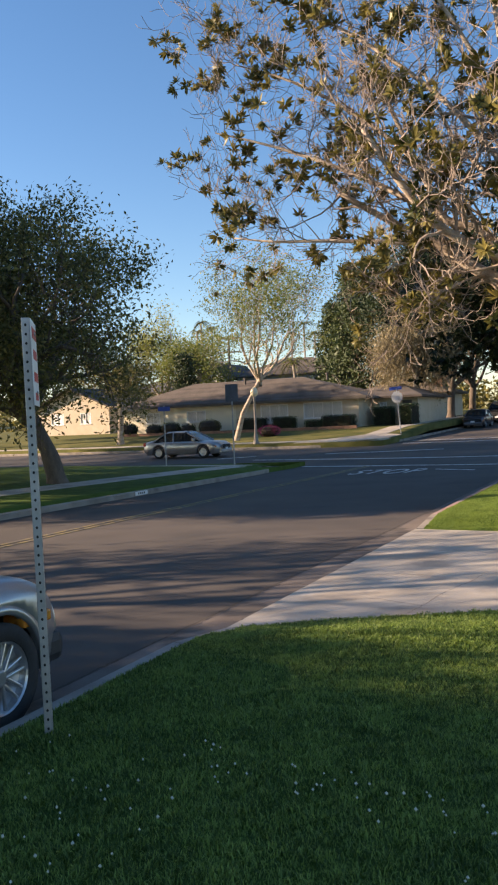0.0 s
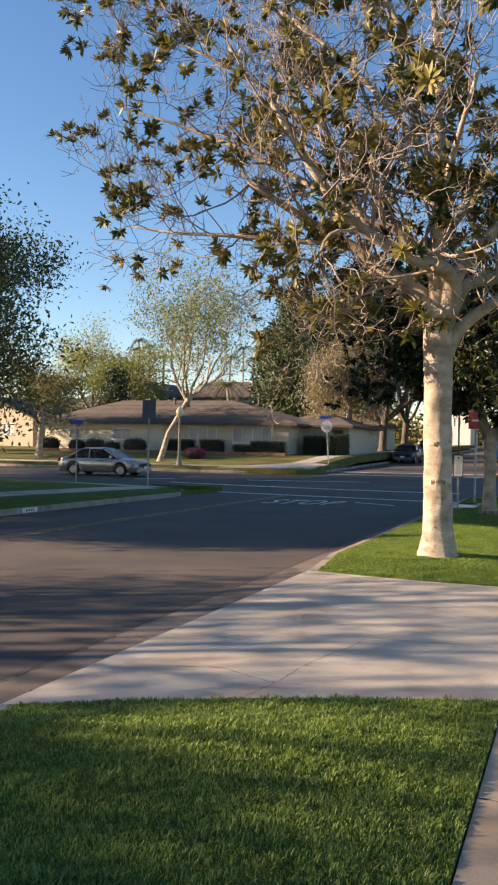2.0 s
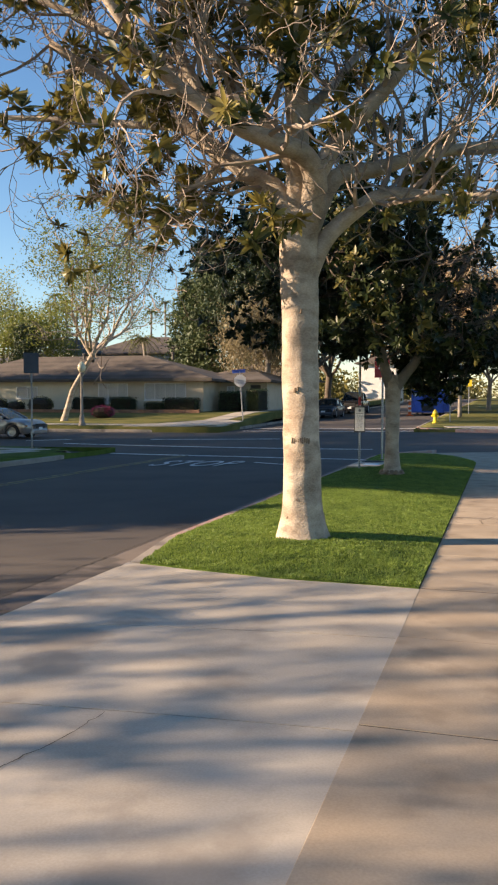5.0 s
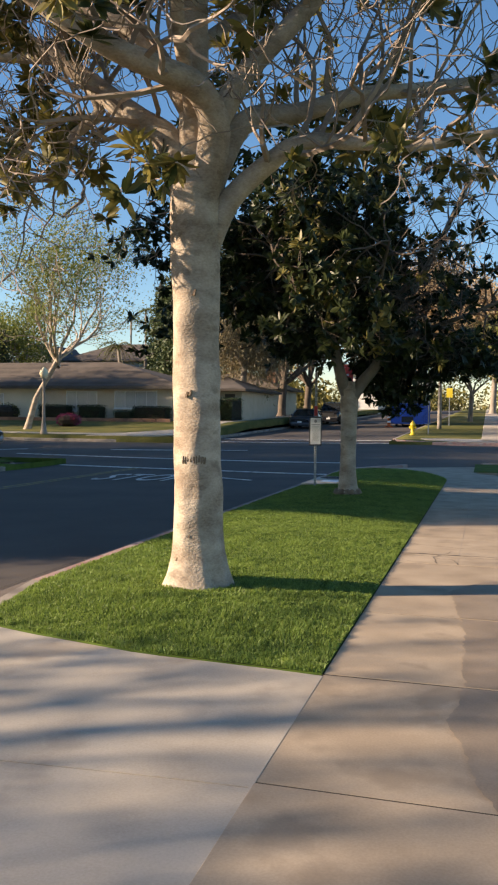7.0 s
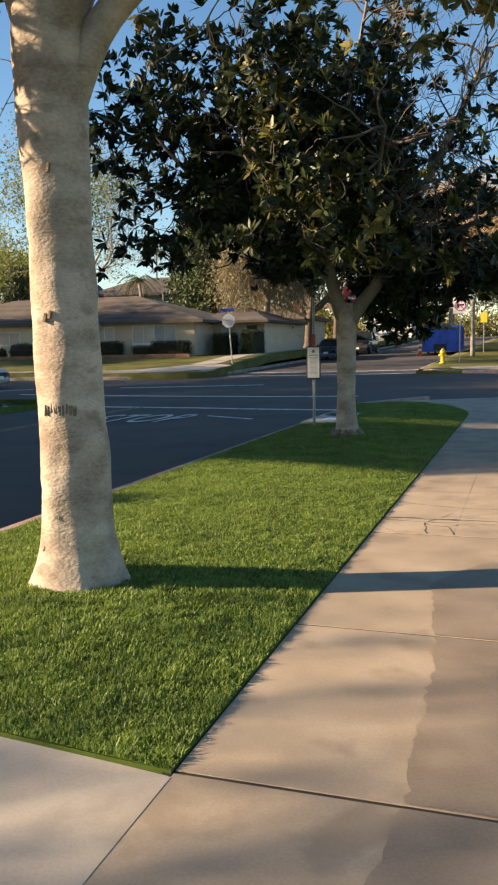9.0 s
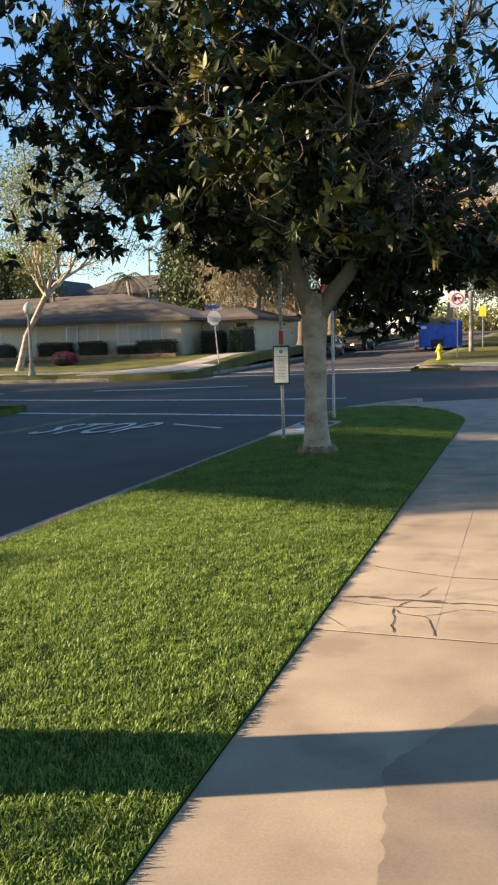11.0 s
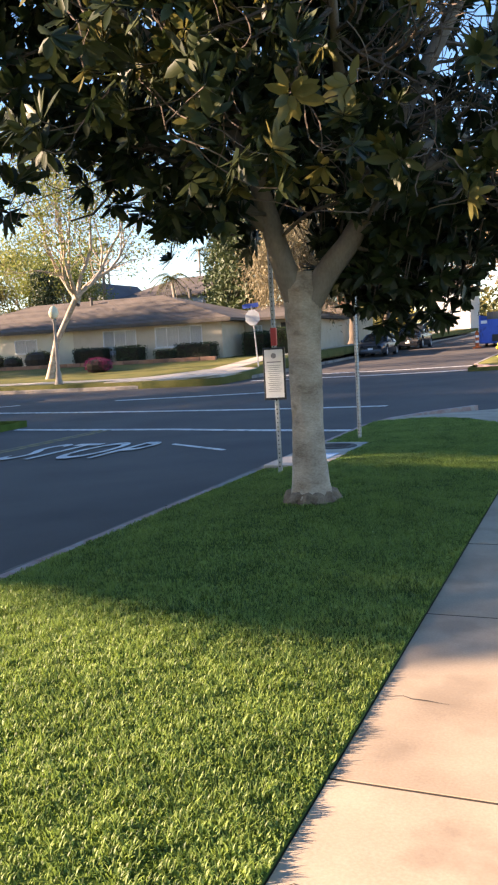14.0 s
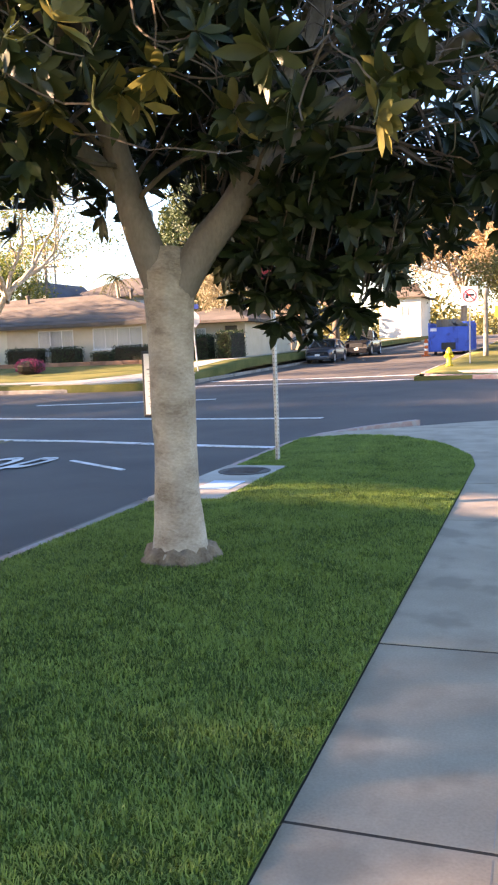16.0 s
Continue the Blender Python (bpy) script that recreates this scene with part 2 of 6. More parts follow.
PATCH = material("dark crack patch", (0.06, 0.05, 0.042), (0.14, 0.115, 0.09), 9, 0.95, 0, 60, 0.5, 0.004)
TILE_BLUE = material("pale blue utility lid", (0.35, 0.5, 0.6), (0.45, 0.6, 0.7), 5, 0.7, 0, 50, 0.2, 0.003)
FENCE_GREEN = material("dark green screen mesh", (0.02, 0.04, 0.03), (0.04, 0.065, 0.05), 3, 0.9, 0, 60, 0.3, 0.004)
WOOD = material("weathered wood pole", (0.16, 0.12, 0.09), (0.28, 0.22, 0.17), 3, 0.9, 0, 40, 0.5, 0.006, stretch=(1, 1, 0.2))
CLOUD = material("white wall", (0.62, 0.6, 0.57), (0.72, 0.7, 0.67), 2, 0.8, 0, 40, 0.1, 0.003)


# ---- building helpers ----
class Geo:
    """Collects vertices and faces of one mesh."""

    def __init__(self):
        self.v, self.f = [], []

    def add(self, verts, faces):
        o = len(self.v)
        self.v += [tuple(p) for p in verts]
        self.f += [tuple(i + o for i in f) for f in faces]

    def box(self, x0, y0, z0, x1, y1, z1):
        self.add([(x0, y0, z0), (x1, y0, z0), (x1, y1, z0), (x0, y1, z0), (x0, y0, z1), (x1, y0, z1), (x1, y1, z1), (x0, y1, z1)],
                 [(0, 3, 2, 1), (4, 5, 6, 7), (0, 1, 5, 4), (1, 2, 6, 5), (2, 3, 7, 6), (3, 0, 4, 7)])

    def soft_box(self, x0, y0, z0, x1, y1, z1, b=0.01):
        """A box with chamfered edges."""
        bm = bmesh.new()
        bmesh.ops.create_cube(bm, size=1, matrix=Matrix.Translation(((x0 + x1) / 2, (y0 + y1) / 2, (z0 + z1) / 2)) @ Matrix.Diagonal((x1 - x0, y1 - y0, z1 - z0, 1)))
        b = min(b, 0.45 * min(abs(x1 - x0), abs(y1 - y0), abs(z1 - z0)))
        bmesh.ops.bevel(bm, geom=bm.edges[:], offset=b, segments=2, profile=0.5, affect="EDGES")
        bm.verts.index_update()
        self.add([v.co[:] for v in bm.verts], [[v.index for v in f.verts] for f in bm.faces])
        bm.free()

    def tube(self, pts, radii, n=8, cap=True, wobble=0.0, seed=0):
        pts = [Vector(p) for p in pts]
        o, side = len(self.v), None
        for i, p in enumerate(pts):
            d = (pts[min(i + 1, len(pts) - 1)] - pts[max(i - 1, 0)]).normalized()
            if side is None:
                side = d.cross(Vector((0.31, 0.9, 0.2))).normalized()
            side = (side - d * side.dot(d)).normalized()
            up = d.cross(side)
            for k in range(n):
                a = 2 * math.pi * k / n
                w = side * math.cos(a) + up * math.sin(a)
                r = radii[i] * (1 + wobble * noise.noise(p * 2.3 + w * 1.1 + Vector((seed, 0, 0))))
                self.v.append(tuple(p + w * r))
        for i in range(len(pts) - 1):
            for k in range(n):
                a, b = o + i * n + k, o + i * n + (k + 1) % n
                self.f.append((a, b, b + n, a + n))
        if cap:
            self.f.append(tuple(o + k for k in range(n))[::-1])
            self.f.append(tuple(o + (len(pts) - 1) * n + k for k in range(n)))

    def lathe(self, profile, n=16, at=(0, 0, 0)):
        o = len(self.v)
        for r, z in profile:
            for k in range(n):
                a = 2 * math.pi * k / n
                self.v.append((at[0] + r * math.cos(a), at[1] + r * math.sin(a), at[2] + z))
        for i in range(len(profile) - 1):
            for k in range(n):
                a, b = o + i * n + k, o + i * n + (k + 1) % n
                self.f.append((a, b, b + n, a + n))
        self.f.append(tuple(o + k for k in range(n))[::-1])
        self.f.append(tuple(o + (len(profile) - 1) * n + k for k in range(n)))

    def turned(self, m, start=0):
        self.v[start:] = [tuple(m @ Vector(p)) for p in self.v[start:]]
        return self

    def mesh(self, name, mat, smooth=False):
        me = bpy.data.meshes.new(name)
        me.from_pydata(self.v, [], self.f)
        me.materials.append(mat)
        if smooth:
            me.shade_smooth()
        me.update()
        return me


def part(name, geo, mat, parent=None, label="", smooth=False):
    """One mesh object, under a thing or a part where parent is given."""
    ob = new(name, geo.mesh(name, mat, smooth) if isinstance(geo, Geo) else geo)
    if parent:
        ob.parent = parent
    return tagged(ob, label)


def thing(name, label, category, at=(0, 0, 0), turn=0, group=""):
    ob = new(name)
    ob.matrix_basis = pose(*at, 0, 0, turn)
    return tagged(ob, label, category, group)


def fast_mesh(name, verts, faces, mat, smooth=False):
    """A mesh of faces with one count of corners, from arrays."""
    me = bpy.data.meshes.new(name)
    verts, faces = np.asarray(verts, np.float32), np.asarray(faces, np.int32)
    k = faces.shape[1]
    me.vertices.add(len(verts))
    me.vertices.foreach_set("co", verts.ravel())
    me.loops.add(faces.size)
    me.loops.foreach_set("vertex_index", faces.ravel())
    me.polygons.add(len(faces))
    me.polygons.foreach_set("loop_start", np.arange(0, faces.size, k, dtype=np.int32))
    me.polygons.foreach_set("loop_total", np.full(len(faces), k, dtype=np.int32))
    me.materials.append(mat)
    me.update(calc_edges=True)
    if smooth:
        me.shade_smooth()
    return me


# ---- the lie of the land ----
KERB_X, WALK_X0, WALK_X1 = -3.0, 0.0, 1.55
LEFT_KERB, FAR_KERB_L, FAR_KERB_R = -12.95, -13.6, -3.7
CROSS_Y0, CROSS_Y1 = 21.6, 35.0


def fall(x):
    """The street falls away from the near kerb, and levels out."""
    d = min(0.0, x - KERB_X)
    return -0.2 * (1 - math.exp(d / 8)) if d < 0 else 0.0


def land(x, y):
    """Height of kerb tops and lawns by the street; the road lies 0.15 lower."""
    rise = 0.02 * max(0.0, y - 20) if y < 160 else 2.8
    return fall(x) * 1.18 + rise


def road_z(x, y):
    return land(x, y) - 0.15


def lot_z(x, y):
    """The far house's lot climbs from the kerb."""
    return land(x, y) + 0.16 + 0.42 * min(1.0, max(0.0, (y - 38.0) / 9.0))


def sheet(name, x0, x1, y0, y1, step, height, mat, edge=0.0, keep=None):
    """A draped grid; edge: depth of a skirt all round."""
    g = Geo()
    nx, ny = max(1, round((x1 - x0) / step)), max(1, round((y1 - y0) / step))
    for j in range(ny + 1):
        for i in range(nx + 1):
            x, y = x0 + (x1 - x0) * i / nx, y0 + (y1 - y0) * j / ny
            g.v.append((x, y, height(x, y)))
    for j in range(ny):
        for i in range(nx):
            a = j * (nx + 1) + i
            if keep and not keep(x0 + (x1 - x0) * (i + 0.5) / nx, y0 + (y1 - y0) * (j + 0.5) / ny):
                continue
            g.f.append((a, a + 1, a + nx + 2, a + nx + 1))
    if edge:
        ring = [i for i in range(nx + 1)] + [j * (nx + 1) + nx for j in range(1, ny + 1)] + [ny * (nx + 1) + i for i in range(nx - 1, -1, -1)] + [j * (nx + 1) for j in range(ny - 1, 0, -1)]
        low = len(g.v)
        g.v += [(g.v[k][0], g.v[k][1], g.v[k][2] - edge) for k in ring]
        for a in range(len(ring)):
            b = (a + 1) % len(ring)
            g.f.append((ring[a], low + a, low + b, ring[b]))
    return g


def outline_slab(points, height, thick, mat_name=None, lift=0.0):
    """A flat-topped slab over an outline, draped on a height function, with walls all round."""
    g = Geo()
    n = len(points)
    top = [(x, y, height(x, y) + lift) for x, y in points]
    g.v = top + [(x, y, z - thick) for x, y, z in top]
    g.f = [tuple(range(n))] + [(i, i + n, (i + 1) % n + n, (i + 1) % n) for i in range(n)]
    return g


def arc(cx, cy, r, a0, a1, n=10):
    return [(cx + r * math.cos(radians(a0 + (a1 - a0) * i / n)), cy + r * math.sin(radians(a0 + (a1 - a0) * i / n))) for i in range(n + 1)]


def strip(line, width, height, lift, thick, step=0.5, side=1):
    """A band that follows a line of points, width to its left (side 1) or right (-1)."""
    pts = []
    for a, b in zip(line, line[1:]):
        n = max(1, int(math.dist(a, b) / step))
        pts += [(a[0] + (b[0] - a[0]) * i / n, a[1] + (b[1] - a[1]) * i / n) for i in range(n)]
    pts.append(line[-1])
    g = Geo()
    m = len(pts)
    for i, p in enumerate(pts):
        a, b = pts[max(i - 1, 0)], pts[min(i + 1, m - 1)]
        d = Vector((b[0] - a[0], b[1] - a[1])).normalized()
        q = (p[0] - d.y * width * side, p[1] + d.x * width * side)
        z = height(*p) + lift
        z2 = height(*q) + lift
        c = min(0.025, width * 0.2)
        p2 = (p[0] - d.y * c * side, p[1] + d.x * c * side)
        g.v += [(*p, z - thick), (*p, z - min(c, thick * 0.5)), (*p2, z), (*q, z2), (*q, z2 - thick)]
    for i in range(m - 1):
        for k in range(4):
            a = i * 5 + k
            g.f.append((a, a + 1, a + 6, a + 5))
    g.f += [(0, 1, 2, 3, 4), tuple((m - 1) * 5 + k for k in (4, 3, 2, 1, 0))]
    return g


# ---- ground, roads, pavements ----
def setting(name, geo, mat, label, category, smooth=False):
    return tagged(part(name, geo, mat, None, label, smooth), "", category, "", "structure")


g = Geo()
g.add([(-2500, -2500, -2.2), (2500, -2500, -2.2), (2500, 2500, -2.2), (-2500, 2500, -2.2)], [(0, 1, 2, 3)])
setting("ground", g, DRY_TURF, "dry grassy ground that reaches the horizon", "ground")
road = setting("road", sheet("road", -140, 100, -80, 260, 2.0, road_z, ASPHALT), ASPHALT, "worn grey asphalt street crossing another street", "road", True)


block = [(KERB_X + 0.14, -80)] + [(KERB_X + 0.14, 17.6)] + arc(2.0, 17.6, 4.86, 180, 90)[1:] + [(100, 22.46), (100, -80)]
ground_near = setting("ground_near_block", outline_slab(block, lambda x, y: land(x, y) * 0, 0.4, lift=-0.13), SOIL, "dark soil under the lawns and pavement", "soil")
setting("lawn_private", sheet("l", WALK_X1 + 0.02, 60, -80, 14, 2.0, lambda x, y: 0.02 + 0.02 * min(x, 8.0), TURF, 0.2), TURF, "mown green lawn beside the concrete footpath", "lawn")
setting("lawn_cross_verge", sheet("l", 0.55, 60, 18.6, 21.6, 0.6, lambda x, y: 0.02 + 0.02 * max(0, y - 20), TURF, 0.2), TURF, "mown green verge beside the cross street", "lawn")
setting("pavement_cross", sheet("p", WALK_X1 + 0.02, 60, 14.05, 18.5, 1.5, lambda x, y: -0.002, CONCRETE, 0.15), CONCRETE, "concrete footpath along the cross street", "pavement")


def kerb_run(name, line, side, label, red=None):
    """A kerb of many cast lengths along a line."""
    run = tagged(new(name), label, "kerb", "", "structure")
    step = 3.0
    for a, b in zip(line, line[1:]):
        n = max(1, round(math.dist(a, b) / step)) if math.dist(a, b) < 90 else 30
        for i in range(n):
            p = [(a[0] + (b[0] - a[0]) * k / n, a[1] + (b[1] - a[1]) * k / n) for k in (i, i + 1)]
            d = (Vector(p[1]) - Vector(p[0])).normalized() * (0.004 if math.dist(*p) > 1 else 0.0)
            p = [tuple(Vector(p[0]) + d), tuple(Vector(p[1]) - d)]
            mat = RED_KERB if red and red(p[0]) else KERB
            part("kerb_stone", strip(p, 0.15, land, 0.0, 0.3, 1.5, side), mat, run)
    return run


for y0, y1, a, b in ((0.9, 1.9, -0.105, 0.0), (-6.6, -5.68, 0.0, -0.105)):
    setting("kerb_ramp", strip([(KERB_X, y0), (KERB_X, y1)], 0.15, lambda x, y, y0=y0, y1=y1, a=a, b=b: a + (b - a) * (y - y0) / (y1 - y0), 0.0, 0.25, 0.1, -1), KERB, "sloping kerb end beside the driveway", "kerb")
kerb_run("kerb_near", [(KERB_X, 1.905), (KERB_X, 17.6)] + arc(2.0, 17.6, 5.0, 180, 90, 6)[1:4], -1, "concrete street kerb with faded red paint", lambda p: 0.5 < p[1] < 9 or p[1] > 12)
kerb_run("kerb_near_south", [(KERB_X, -40), (KERB_X, -6.605)], -1, "plain concrete street kerb beside the lawn")
kerb_run("kerb_cross", arc(2.0, 17.6, 5.0, 180, 90, 6)[5:] + [(60, 22.6)], -1, "concrete kerb of the cross street")
left_line = [(LEFT_KERB, -40), (LEFT_KERB, 16.6)] + arc(LEFT_KERB - 5, 16.6, 5.0, 0, 90, 6)[1:] + [(-90, 21.6)]
kerb_run("kerb_left", left_line, 1, "stained concrete kerb with faded red at the corner", lambda p: p[0] > -17.5 and p[1] > 17)
far_line = [(-90, CROSS_Y1), (FAR_KERB_L - 5, CROSS_Y1)] + arc(FAR_KERB_L - 5, CROSS_Y1 + 5, 5.0, -90, 0, 6)[1:] + [(FAR_KERB_L, 120)]
kerb_run("kerb_far_left", far_line, 1, "concrete kerb in front of the corner house")
right_line = [(60, CROSS_Y1), (FAR_KERB_R + 3, CROSS_Y1)] + arc(FAR_KERB_R + 3, CROSS_Y1 + 3, 3.0, 270, 180, 6)[1:] + [(FAR_KERB_R, 120)]
kerb_run("kerb_far_right", right_line, -1, "concrete kerb beside the fire hydrant, partly red", lambda p: p[1] < 38 and p[0] < 4)

gutter = tagged(new("gutter_near"), "stained concrete gutter along the kerb", "gutter", "", "structure")
for i in range(24):
    y = -40 + i * 2.43
    part("gutter_slab", strip([(KERB_X - 0.004, y + 0.006), (KERB_X - 0.004, y + 2.42)], 0.42, road_z, 0.004 + 0.003 * math.sin(i * 2.1), 0.1, 0.8, 1), GUTTER, gutter)


# apron of the driveway: falls towards the gutter
def apron_z(x, y):
    return -0.115 * min(1.0, max(0.0, -x / 3.0)) ** 1.3


def inside(x, y, poly):
    hit = False
    for (x0, y0), (x1, y1) in zip(poly, poly[1:] + poly[:1]):
        if (y0 > y) != (y1 > y) and x < (x1 - x0) * (y - y0) / (y1 - y0) + x0:
            hit = not hit
    return hit


APRON_NEAR = [(0.0, -4.6), (-1.0, -4.9), (-1.9, -5.22), (-3.0, -5.68)]
APRON_FAR = [(0.0, 0.0), (-1.2, 0.2), (-2.2, 0.55), (-3.0, 0.9)]
driveway = tagged(new("driveway"), "pale cracked concrete driveway apron that flares to the gutter", "driveway", "", "structure")


def near_edge(x):
    return np.interp(-x, [-p[0] for p in APRON_NEAR], [p[1] for p in APRON_NEAR])


def far_edge(x):
    return np.interp(-x, [-p[0] for p in APRON_FAR], [p[1] for p in APRON_FAR])


for lo, hi in ((None, -3.12), (-3.108, -1.52), (-1.508, None)):
    g = Geo()
    xs = [-0.006 - 2.994 * i / 14 for i in range(15)]
    for x in xs:
        a = float(near_edge(x)) + 0.006 if lo is None else lo
        b = float(far_edge(x)) - 0.006 if hi is None else hi
        for k in range(5):
            y = a + (b - a) * k / 4
            g.v.append((x, y, apron_z(x, y)))
        g.v += [(x, b, apron_z(x, b) - 0.1), (x, a, apron_z(x, a) - 0.1)]
    for i in range(14):
        for k in range(7):
            a, b = i * 7 + k, i * 7 + (k + 1) % 7
            g.f.append((a, b, b + 7, a + 7))
    g.f += [tuple(range(7)), tuple(14 * 7 + k for k in range(6, -1, -1))]
    part("concrete_slab", g, CONCRETE, driveway)


def crack(name, pts, w, z, parent, mat=CRACK, seed=1):
    """A crack: a thin ragged strip of dirt that lies just over its slab."""
    rnd = random.Random(seed)
    line = []
    for a, b in zip(pts, pts[1:]):
        n = max(2, int(math.dist(a, b) / 0.04))
        for i in range(n):
            t = i / n
            line.append((a[0] + (b[0] - a[0]) * t + rnd.gauss(0, 0.006), a[1] + (b[1] - a[1]) * t + rnd.gauss(0, 0.006)))
    line.append(pts[-1])
    g = Geo()
    for i, p in enumerate(line):
        a, b = line[max(0, i - 1)], line[min(len(line) - 1, i + 1)]
        d = Vector((b[0] - a[0], b[1] - a[1])).normalized()
        h = w * rnd.choice((0.25, 0.35, 0.45, 0.6)) * (0.3 if i in (0, len(line) - 1) else 1)
        for s in (-1, 1):
            q = (p[0] - d.y * h * s, p[1] + d.x * h * s)
            g.v.append((*q, z(*q) + 0.004))
    g.f = [(2 * i, 2 * i + 1, 2 * i + 3, 2 * i + 2) for i in range(len(line) - 1)]
    return part(name, g, mat, parent, "dark crack filled with dirt")


crack("crack", [(-1.62, -5.3), (-1.5, -4.75), (-1.42, -4.0), (-1.28, -3.5), (-1.24, -3.15)], 0.006, apron_z, driveway, seed=2)
crack("crack", [(-1.5, -4.7), (-2.0, -4.4), (-2.6, -4.5)], 0.006, apron_z, driveway, seed=3)

crack("crack", [(-3.01, -5.6), (-3.03, -4.6), (-3.02, -3.0), (-3.04, -1.4), (-3.01, 0.8)], 0.03, lambda x, y: max(apron_z(x, y), road_z(x, y)) if x > -3.0 else road_z(x, y) + 0.012, driveway, seed=14)
crack("crack", [(-3.44, -7.5), (-3.43, -5.0), (-3.45, -2.0), (-3.43, 1.0), (-3.45, 4.0)], 0.022, lambda x, y: road_z(x, y) + 0.008, driveway, seed=15)
crack("crack", [(-3.4, -3.6), (-3.2, -3.5), (-3.05, -3.55)], 0.012, lambda x, y: road_z(x, y) + 0.012, driveway, seed=16)

# footpath of separate slabs
footpath = tagged(new("pavement"), "tan concrete footpath of cast slabs with open joints", "pavement", "", "structure")
rnd = random.Random(7)
JOINTS = [-20, -18.4, -16.9, -15.3, -13.8, -12.2, -10.7, -9.2, -7.7, -6.17, -4.6, -3.03, -1.46, 0.03, 1.65, 3.93, 5.8, 7.6, 9.2, 12.15, 14.0]
SLAB_LIFT = []
for y0, y1 in zip(JOINTS, JOINTS[1:]):
    cols = [(WALK_X0, WALK_X1)] 
    lift = rnd.uniform(-0.001, 0.003)
    SLAB_LIFT.append((y0, y1, lift))
    for x0, x1 in cols:
        g = Geo()
        g.soft_box(x0 + 0.003, y0 + 0.008, -0.1, x1, y1 - 0.008, lift + rnd.uniform(-0.001, 0.001), 0.003)
        part("concrete_slab", g, PATH_CONCRETE, footpath)
for y in JOINTS[6:-1]:
    g = Geo()
    g.box(0.004, y - 0.009, -0.1, 1.545, y + 0.009, -0.0025)
    part("joint_dirt", g, SOIL, footpath, "dark soil in an open joint")
tip = [(0.0, 14.012), (0.0, 15.3)] + [(-0.1, 16.13), (-0.48, 17.05), (-1.2, 17.74), (-2.0, 18.09), (-2.83, 18.04)] + arc(2.0, 17.6, 4.85, 173, 90, 8) + [(2.0, 18.55), (0.5, 18.55), (0.7, 18.0), (1.54, 17.0), (1.54, 14.012)]
part("corner_slab", outline_slab(tip, lambda x, y: 0.02 * max(0, y - 20) - 0.12 * max(0.0, min(1.0, (y - 19.0) / 2.0)), 0.12), PATH_CONCRETE, footpath)
flat = lambda x, y: max([q for a, b, q in SLAB_LIFT if a <= y <= b] or [0.0]) - 0.0015
crack("crack", [(0.02, 4.51), (0.11, 4.53), (0.17, 4.53)], 0.042, flat, footpath, PATCH, 5)
crack("crack", [(0.17, 4.53), (0.24, 4.53), (0.35, 4.51), (0.47, 4.52)], 0.03, flat, footpath, PATCH, 11)
crack("crack", [(0.45, 4.52), (0.54, 4.52), (0.64, 4.51)], 0.05, flat, footpath, PATCH, 12)
crack("crack", [(0.63, 4.51), (0.8, 4.53), (1.15, 4.5), (1.53, 4.54)], 0.018, flat, footpath, PATCH, 13)
crack("crack", [(0.02, 4.42), (0.09, 4.42), (0.2, 4.38), (0.3, 4.39), (0.38, 4.38), (0.49, 4.4), (0.62, 4.42)], 0.008, flat, footpath, seed=6)
crack("crack", [(0.47, 4.57), (0.51, 4.69), (0.55, 4.82)], 0.007, flat, footpath, seed=9)
crack("crack", [(0.36, 4.36), (0.38, 4.21), (0.4, 4.06), (0.42, 3.95)], 0.009, flat, footpath, seed=7)
crack("crack", [(0.37, 4.35), (0.39, 4.44), (0.45, 4.52)], 0.007, flat, footpath, seed=17)
crack("crack", [(0.37, 4.32), (0.4, 4.27), (0.52, 4.25), (0.56, 4.22)], 0.007, flat, footpath, seed=8)
crack("crack", [(0.56, 4.22), (0.6, 4.11), (0.63, 3.95)], 0.01, flat, footpath, PATCH, 18)
crack("crack", [(0.54, 4.25), (0.64, 4.34), (0.73, 4.4), (0.82, 4.42), (1.1, 4.4), (1.53, 4.45)], 0.006, flat, footpath, seed=10)
crack("crack", [(0.02, 4.16), (0.05, 4.12), (0.12, 4.03), (0.18, 3.97)], 0.006, flat, footpath, seed=19)
crack("crack", [(0.02, 5.21), (0.08, 5.22), (0.25, 5.14), (0.45, 5.09), (0.62, 5.03), (0.77, 5.05), (1.1, 5.04), (1.53, 5.0)], 0.009, flat, footpath, seed=20)
crack("crack", [(0.01, 6.5), (0.1, 6.51), (0.3, 6.48)], 0.006, flat, footpath, seed=21)

for y0, y1 in ((3.96, 5.77), (5.83, 7.57), (7.63, 9.17), (9.23, 12.12)):
    g = Geo()
    z = flat(0, (y0 + y1) / 2) + 0.0018
    g.box(0.617, y0, -0.02, 0.621, y1, z)
    part("score_line", g, KERB, footpath)
g = Geo()
g.box(-0.007, -4.59, -0.1, 0.006, -0.01, 0.0005)
part("joint_filler", g, CONCRETE, footpath, "sandy filler in the joint")
for y0, y1 in ((-20.0, -4.62), (0.01, 15.2)):
    g = Geo()
    g.soft_box(-0.04, y0, -0.12, 0.001, y1, -0.006, 0.003)
    part("soil_edge", g, SOIL, footpath, "dark soil edge of the lawn")


